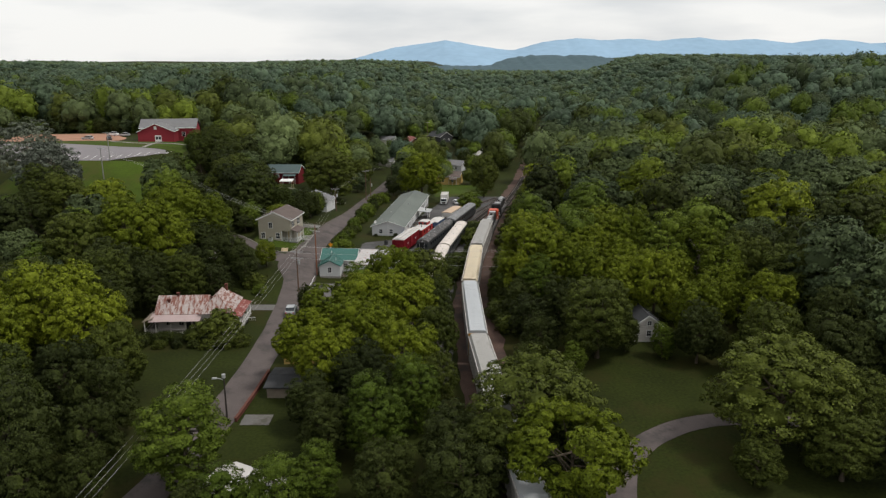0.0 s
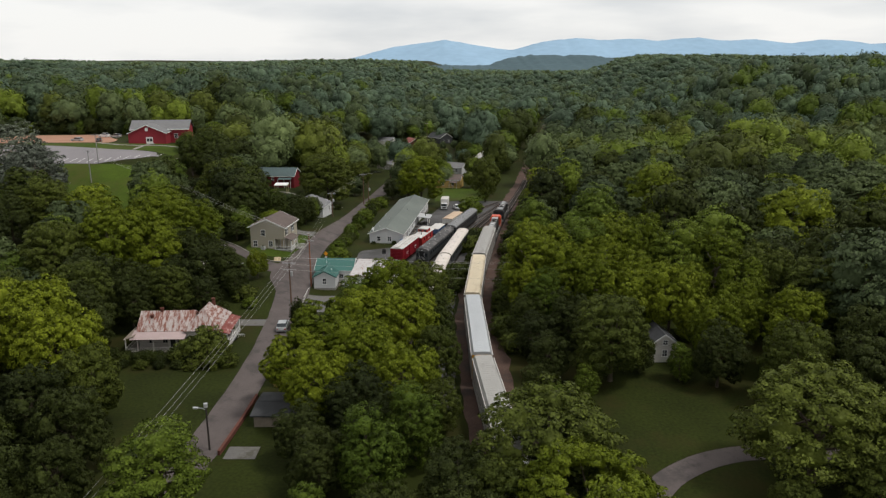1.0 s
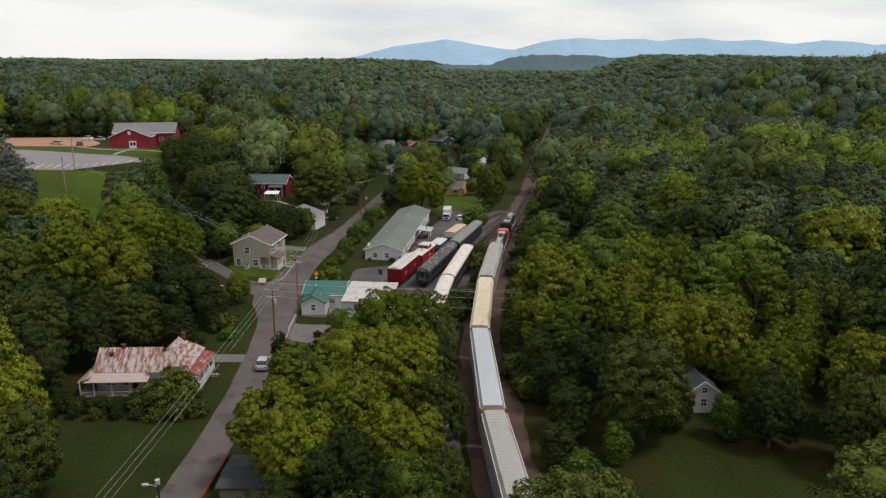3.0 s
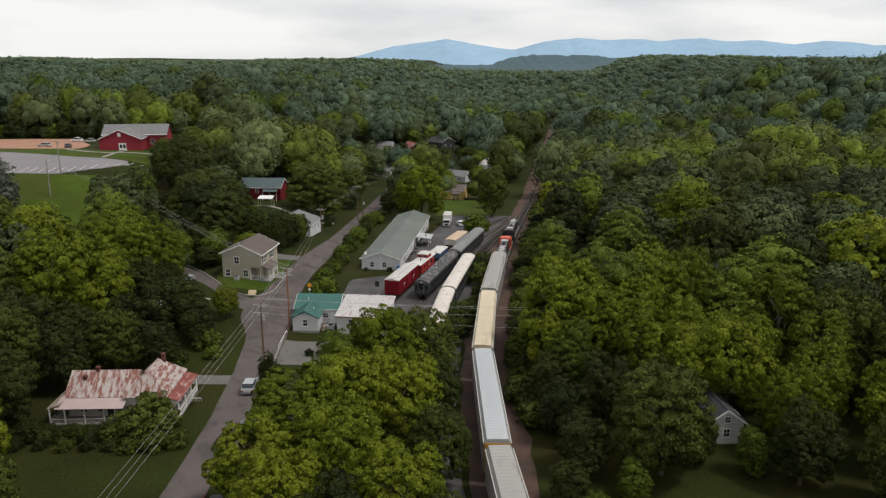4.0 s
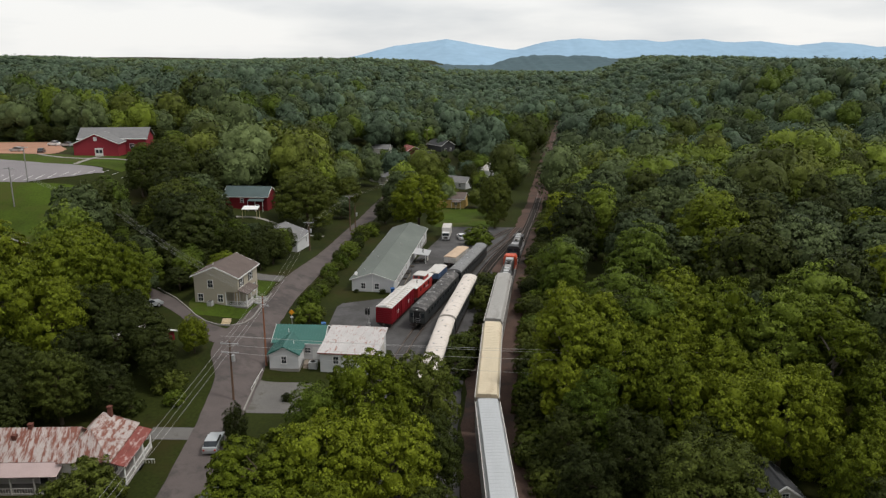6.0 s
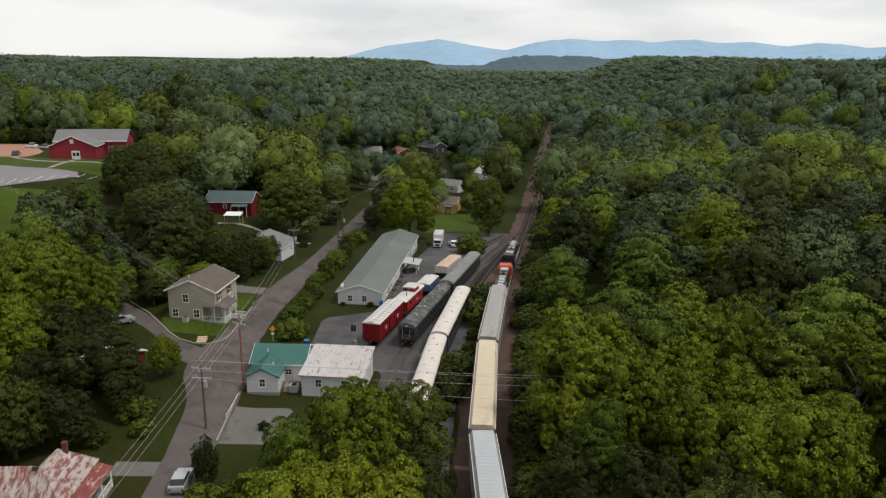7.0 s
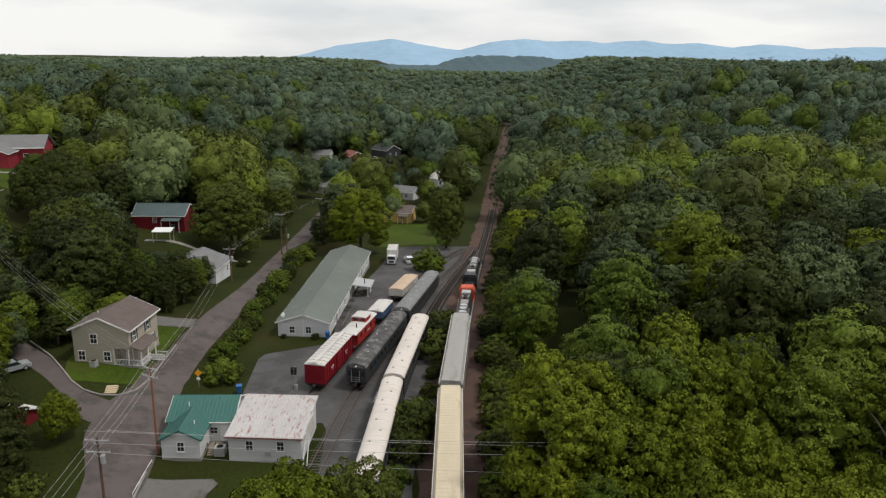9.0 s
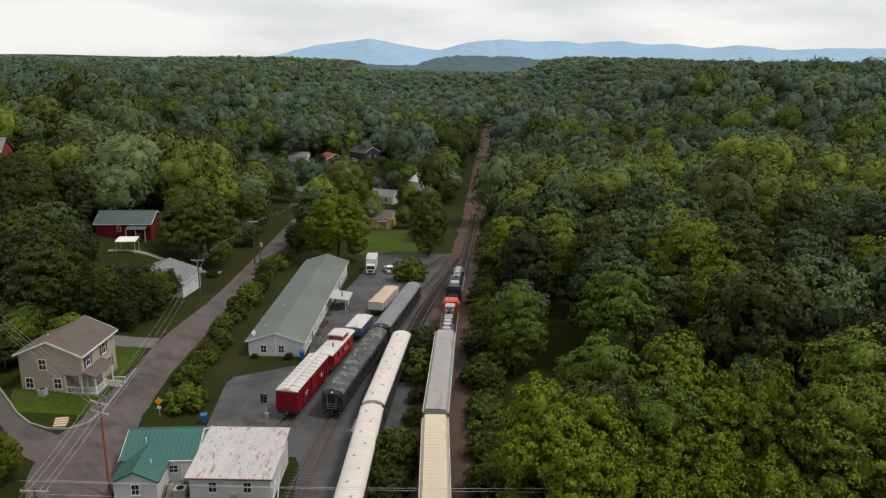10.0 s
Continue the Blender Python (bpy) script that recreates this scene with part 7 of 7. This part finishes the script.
# ---------------------------------------------------------------- poles, wires, signs, vehicles
def pole(x, y, h, label, material=POLE_WOOD, arms=(0.4, 1.3), box=False, turn=0.0, wide=1.3):
    z = float(land(x, y))
    t = thing("utility_pole", pose(x, y, z, 0, 0, turn), label, "utility pole", "utility poles")
    part("shaft", Build().tube([(0, 0, -0.5), (0, 0, h * 0.5), (0, 0, h)], [0.17, 0.145, 0.11], 10), material, t)
    for a in arms:
        arm = part("crossarm", Build().box(-wide, wide, -0.17, -0.07, h - a - 0.1, h - a + 0.02), GREY_METAL, t)
        for u in (-wide + 0.1, -wide * 0.45, wide * 0.45, wide - 0.1):
            part("insulator", Build().tube([(u, -0.12, h - a + 0.02), (u, -0.12, h - a + 0.22)], [0.05, 0.035], 6), GREY_METAL, arm)
        part("brace", Build().beam((-0.6, -0.12, h - a - 0.06), (0, -0.12, h - a - 0.55), 0.04).beam((0.6, -0.12, h - a - 0.06), (0, -0.12, h - a - 0.55), 0.04), GREY_METAL, arm)
    if box:
        part("transformer", Build().tube([(0.42, -0.1, h - 2.9), (0.42, -0.1, h - 2.0)], 0.27, 12), GREY_METAL, t)
    return Vector((x, y, z + h))


P0 = Vector((-38.2, -12.0, 8.4))
P1 = pole(-31.0, 144.3, 9.0, "wooden utility pole with crossarms and a transformer", arms=(0.25, 1.6), box=True, turn=-5)
P2 = pole(-29.2, 156.2, 11.6, "tall reddish utility pole with two crossarms", POLE_RED, (0.2, 1.3), False, -30)
P3 = pole(-35.8, 228.0, 7.6, "wooden utility pole by the road", arms=(0.3,), box=True)
P4 = pole(-29.6, 258.0, 11.0, "wooden utility pole by the road", arms=(0.4,))
pole(-27.0, 250.0, 9.0, "wooden utility pole with a transformer", arms=(), box=True)
P6 = pole(-22.4, 286.0, 11.5, "wooden utility pole beside the road", arms=(0.4,))
P7 = pole(-81.5, 218.0, 9.0, "wooden utility pole below the field", arms=(0.3,))
P8 = pole(-109.4, 227.1, 10.0, "grey utility pole in the mown field", MAST, arms=(0.3,))
pole(-113.0, 240.5, 9.5, "grey utility pole beside the car park", MAST, arms=(0.3,))
pole(-13.0, 441.0, 15.0, "far utility pole above the trees", arms=(0.4,))


def wire(a, b, sag, off=(0, 0, 0), r=0.014):
    o = Vector(off)
    a, b = Vector(a) + o, Vector(b) + o
    pts = [a.lerp(b, u) - Vector((0, 0, 4 * sag * u * (1 - u))) for u in np.linspace(0, 1, 15)]
    ob = new("overhead_wire", Build().tube(pts, r, 4).mesh("overhead_wire", WIRE))
    tagged(ob, "thin sagging overhead wire between poles", "overhead wire", "overhead wires")


for dx in (-1.1, -0.5, 0.5, 1.1):
    wire(P1, P2, 0.25, (dx, 0, -0.15))
    wire(P2, P7, 1.6, (dx * 0.5, dx * 0.6, -0.1))
for dx in (-0.9, 0.0, 0.9):
    wire(P2, P3, 1.3, (dx, 0, -0.9), 0.012)
    wire(P3, P4, 0.6, (dx * 0.9, 0, -0.2), 0.009)
    wire(P4, P6, 0.5, (dx * 0.9, 0, -0.3), 0.008)
    wire(P7, P8, 1.2, (dx * 0.5, dx * 0.5, -0.1))
    wire(P0, P1, 2.2, (dx * 0.9, 0, -0.3))
for dz, far_z, dx in ((-0.1, 10.8, -1.1), (-0.1, 10.2, 1.1), (-1.5, 9.4, 0.0), (-2.6, 6.8, 0.0)):
    wire((P1.x + dx, P1.y - 0.2, P1.z + dz + 1.0), (36.0, 136.5, far_z + 0.9), 0.5, r=0.016)

lamp = thing("street_lamp", pose(-29.8, 89.2, float(land(-29.8, 89.2)), 0, 0, 0), "dark street lamp post with a pale head", "street lamp")
part("post", Build().tube([(0, 0, -0.3), (0, 0, 6.0)], [0.14, 0.1], 10), TRUCK_IRON, lamp)
part("arm", Build().tube([(0, 0, 5.6), (-0.5, 0, 5.85), (-1.1, 0, 5.9)], 0.05, 6), GREY_METAL, lamp)
part("head", Build().box(-1.6, -1.0, -0.16, 0.16, 5.82, 5.98), GREY_METAL, lamp)
part("meter", Build().tube([(0.0, 0, 6.0), (0.0, 0, 6.5)], 0.26, 10), GREY_METAL, lamp)


def warning_sign(x, y, turn=0):
    t = thing("warning_sign", pose(x, y, float(land(x, y)), 0, 0, turn), "amber diamond warning sign on a post", "road sign")
    part("post", Build().box(-0.04, 0.04, 0, 0.06, -0.3, 2.9), GREY_METAL, t)
    part("plate", Build().add([(0, -0.02, 1.75), (0.55, -0.02, 2.3), (0, -0.02, 2.85), (-0.55, -0.02, 2.3), (0, 0.01, 1.75), (0.55, 0.01, 2.3), (0, 0.01, 2.85), (-0.55, 0.01, 2.3)], [(0, 1, 2, 3), (7, 6, 5, 4), (0, 4, 5, 1), (1, 5, 6, 2), (2, 6, 7, 3), (3, 7, 4, 0)]), SIGN_AMBER, t)
    part("small_plate", Build().box(-0.25, 0.25, -0.02, 0.0, 1.2, 1.6), WHITE, t)


warning_sign(-29.0, 174.6)


def bin_(x, y, label="blue plastic wheeled bin"):
    t = thing("wheeled_bin", pose(x, y, float(land(x, y)) + 0.05, 0, 0, 10), label, "bin", "blue bins")
    part("body", Build().add([(-0.3, -0.3, 0.08), (0.3, -0.3, 0.08), (0.3, 0.3, 0.08), (-0.3, 0.3, 0.08), (-0.38, -0.4, 1.15), (0.38, -0.4, 1.15), (0.38, 0.4, 1.15), (-0.38, 0.4, 1.15)], [(3, 2, 1, 0), (4, 5, 6, 7), (0, 1, 5, 4), (1, 2, 6, 5), (2, 3, 7, 6), (3, 0, 4, 7)]), BLUE_BIN, t)
    part("lid", Build().box(-0.42, 0.42, -0.45, 0.45, 1.15, 1.25), BLUE_BIN, t)
    for x in (-0.36, 0.36):
        part("wheel", Build().wheel(x, 0.3, 0.13, 0.13, 0.06, 10), RUBBER, t)


for x, y in ((-23.0, 173.6), (-12.1, 194.5)):
    bin_(x, y)
sig = thing("crossing_signal", pose(-14.6, 172.4, 0.05), "railway signal mast with dark lamp heads", "railway signal")
part("mast", Build().tube([(0, 0, 0), (0, 0, 4.6)], 0.08, 8), MAST, sig)
for x in (-0.45, 0.0):
    hd = part("lamp_head", Build().box(x - 0.18, x + 0.18, -0.2, 0.1, 3.4, 4.5), DARK, sig)
    for z in (3.6, 4.15):
        part("hood", Build().tube([(x, -0.2, z + 0.1), (x, -0.5, z + 0.06)], 0.15, 8), DARK, hd)
part("control_box", Build().box(-0.25, 0.2, 0.1, 0.5, 0.9, 1.6), GREY_METAL, sig)
stp = thing("boarding_steps", pose(-2.7, 169.5, 0.06, 0, 0, -14), "grey metal boarding steps beside the coach", "steps")
for i in range(5):
    part("tread", Build().box(-0.7, 0.7, i * 0.42, i * 0.42 + 0.34, 0.12 + 0.16 * i, 0.18 + 0.16 * i), GREY_METAL, stp)
part("stringer", Build().box(-0.74, -0.68, 0, 2.1, 0.0, 0.2).box(0.68, 0.74, 0, 2.1, 0.0, 0.2), GREY_METAL, stp)


def car(x, y, turn, paint, label, tall=1.0, pickup=False):
    t = thing("pickup_truck" if pickup else "car", pose(x, y, float(land(x, y)) + 0.09, 0, 0, turn), label, "car", "parked cars")
    h = 0.5 * (tall - 1)
    prof = [(-2.25, 0.35), (2.25, 0.35), (2.3, 0.75), (2.1, 0.92), (1.1, 1.0 + h), (-2.2, 1.02 + h), (-2.3, 0.7)]
    body = Build()
    n = len(prof)
    body.add([(-0.9, yv, z) for yv, z in prof] + [(0.9, yv, z) for yv, z in prof], [(i, (i + 1) % n, n + (i + 1) % n, n + i) for i in range(n)] + [tuple(range(n)), tuple(range(2 * n - 1, n - 1, -1))])
    b = part("body", body, paint, t)
    y0 = -0.4 if pickup else -1.9
    cab = [(1.0, 0.98 + h), (0.35, 1.5 + h), (y0 + 0.5, 1.52 + h), (y0, 1.0 + h)]
    cb = Build().add([(-0.8, yv, z) for yv, z in cab] + [(0.8, yv, z) for yv, z in cab], [(0, 1, 5, 4), (1, 2, 6, 5), (2, 3, 7, 6), (3, 0, 4, 7), (0, 1, 2, 3), (7, 6, 5, 4)])
    g = part("glasshouse", cb, PANE, t)
    part("roof", Build().box(-0.74, 0.74, y0 + 0.5, 0.36, 1.49 + h, 1.56 + h), paint, g)
    for xx in (-0.82, 0.82):
        for yv in (-1.4, 1.4):
            w = part("wheel", Build().wheel(xx, yv, 0.33, 0.34, 0.22), RUBBER, t)
            part("rim", Build().wheel(xx * 1.14, yv, 0.33, 0.2, 0.04, 10), GREY_METAL, w)
        part("headlight", Build().box(xx * 0.8 - 0.16, xx * 0.8 + 0.16, 2.22, 2.32, 0.68, 0.82), GREY_METAL, b)
        part("tail_light", Build().box(xx * 0.85 - 0.12, xx * 0.85 + 0.12, -2.34, -2.24, 0.72, 0.9), CABOOSE_RED, b)
    part("bumper", Build().box(-0.85, 0.85, 2.25, 2.36, 0.4, 0.6), TRUCK_IRON, b)
    return t


car(-143.5, 288.5, 80, CAR_SILVER, "silver car parked on the clay lot")
car(-132.8, 284.0, 20, CAR_DARK, "dark car parked on the clay lot")
car(-145.6, 315.5, 75, CAR_WHITE, "white van-like car on the clay lot", 1.5)
car(-139.5, 313.0, 75, CAR_SILVER, "silver car near the church", 1.2)
car(-55.0, 174.6, -45, CAR_SILVER, "silver car on the side street")
car(-29.9, 131.8, 4, CAR_SILVER, "silver car with dark windows on the village road", 1.1)
car(-33.0, 440.0, 70, CAR_WHITE, "white car parked by the far houses", 1.3)
car(-36.5, 455.0, 20, CAR_WHITE, "white van parked behind the far houses", 1.9)
car(-12.0, 452.0, 60, CAR_SILVER, "silver car between the far houses")
car(3.0, 248.0, 10, CAR_WHITE, "white car at the end of the yard")


def box_truck(x, y, turn):
    t = thing("box_truck", pose(x, y, float(land(x, y)) + 0.06, 0, 0, turn), "white box truck parked at the end of the yard", "truck")
    part("cargo_box", Build().box(-1.2, 1.2, -0.6, 5.2, 0.9, 3.4), ROOF_WHITE, t)
    part("box_roof", Build().box(-1.22, 1.22, -0.62, 5.22, 3.4, 3.46), ROOF_WHITE, t)
    cab = part("cab", Build().along([(-1.0, 0.5), (1.0, 0.5), (1.05, 1.5), (0.95, 2.35), (-0.95, 2.35), (-1.05, 1.5)], -2.2, -0.65), CAR_WHITE, t)
    part("windscreen", Build().box(-0.9, 0.9, -2.24, -2.18, 1.5, 2.2), PANE, cab)
    part("grille", Build().box(-0.6, 0.6, -2.25, -2.19, 0.7, 1.2), TRUCK_IRON, cab)
    part("chassis", Build().box(-0.5, 0.5, -2.0, 5.0, 0.5, 0.9), TRUCK_IRON, t)
    for xx in (-0.95, 0.95):
        for yv in (-1.4, 3.6):
            part("wheel", Build().wheel(xx, yv, 0.45, 0.45, 0.28), RUBBER, t)


box_truck(-1.2, 247.5, -4)
tent = thing("canopy_tent", pose(-55.6, 247.0, float(land(-55.6, 247)), 0, 0, 0), "white flat garden canopy beside the red house", "canopy")
part("cover", Build().slab((-2.2, -1.6, 2.6), (2.2, -1.6, 2.6), (2.2, 1.6, 3.0), (-2.2, 1.6, 3.0), 0.12), WHITE, tent)
for xx in (-2.0, 2.0):
    for yv in (-1.4, 1.4):
        part("post", Build().box(xx - 0.05, xx + 0.05, yv - 0.05, yv + 0.05, -0.2, 2.6), TAN_WOOD, tent)
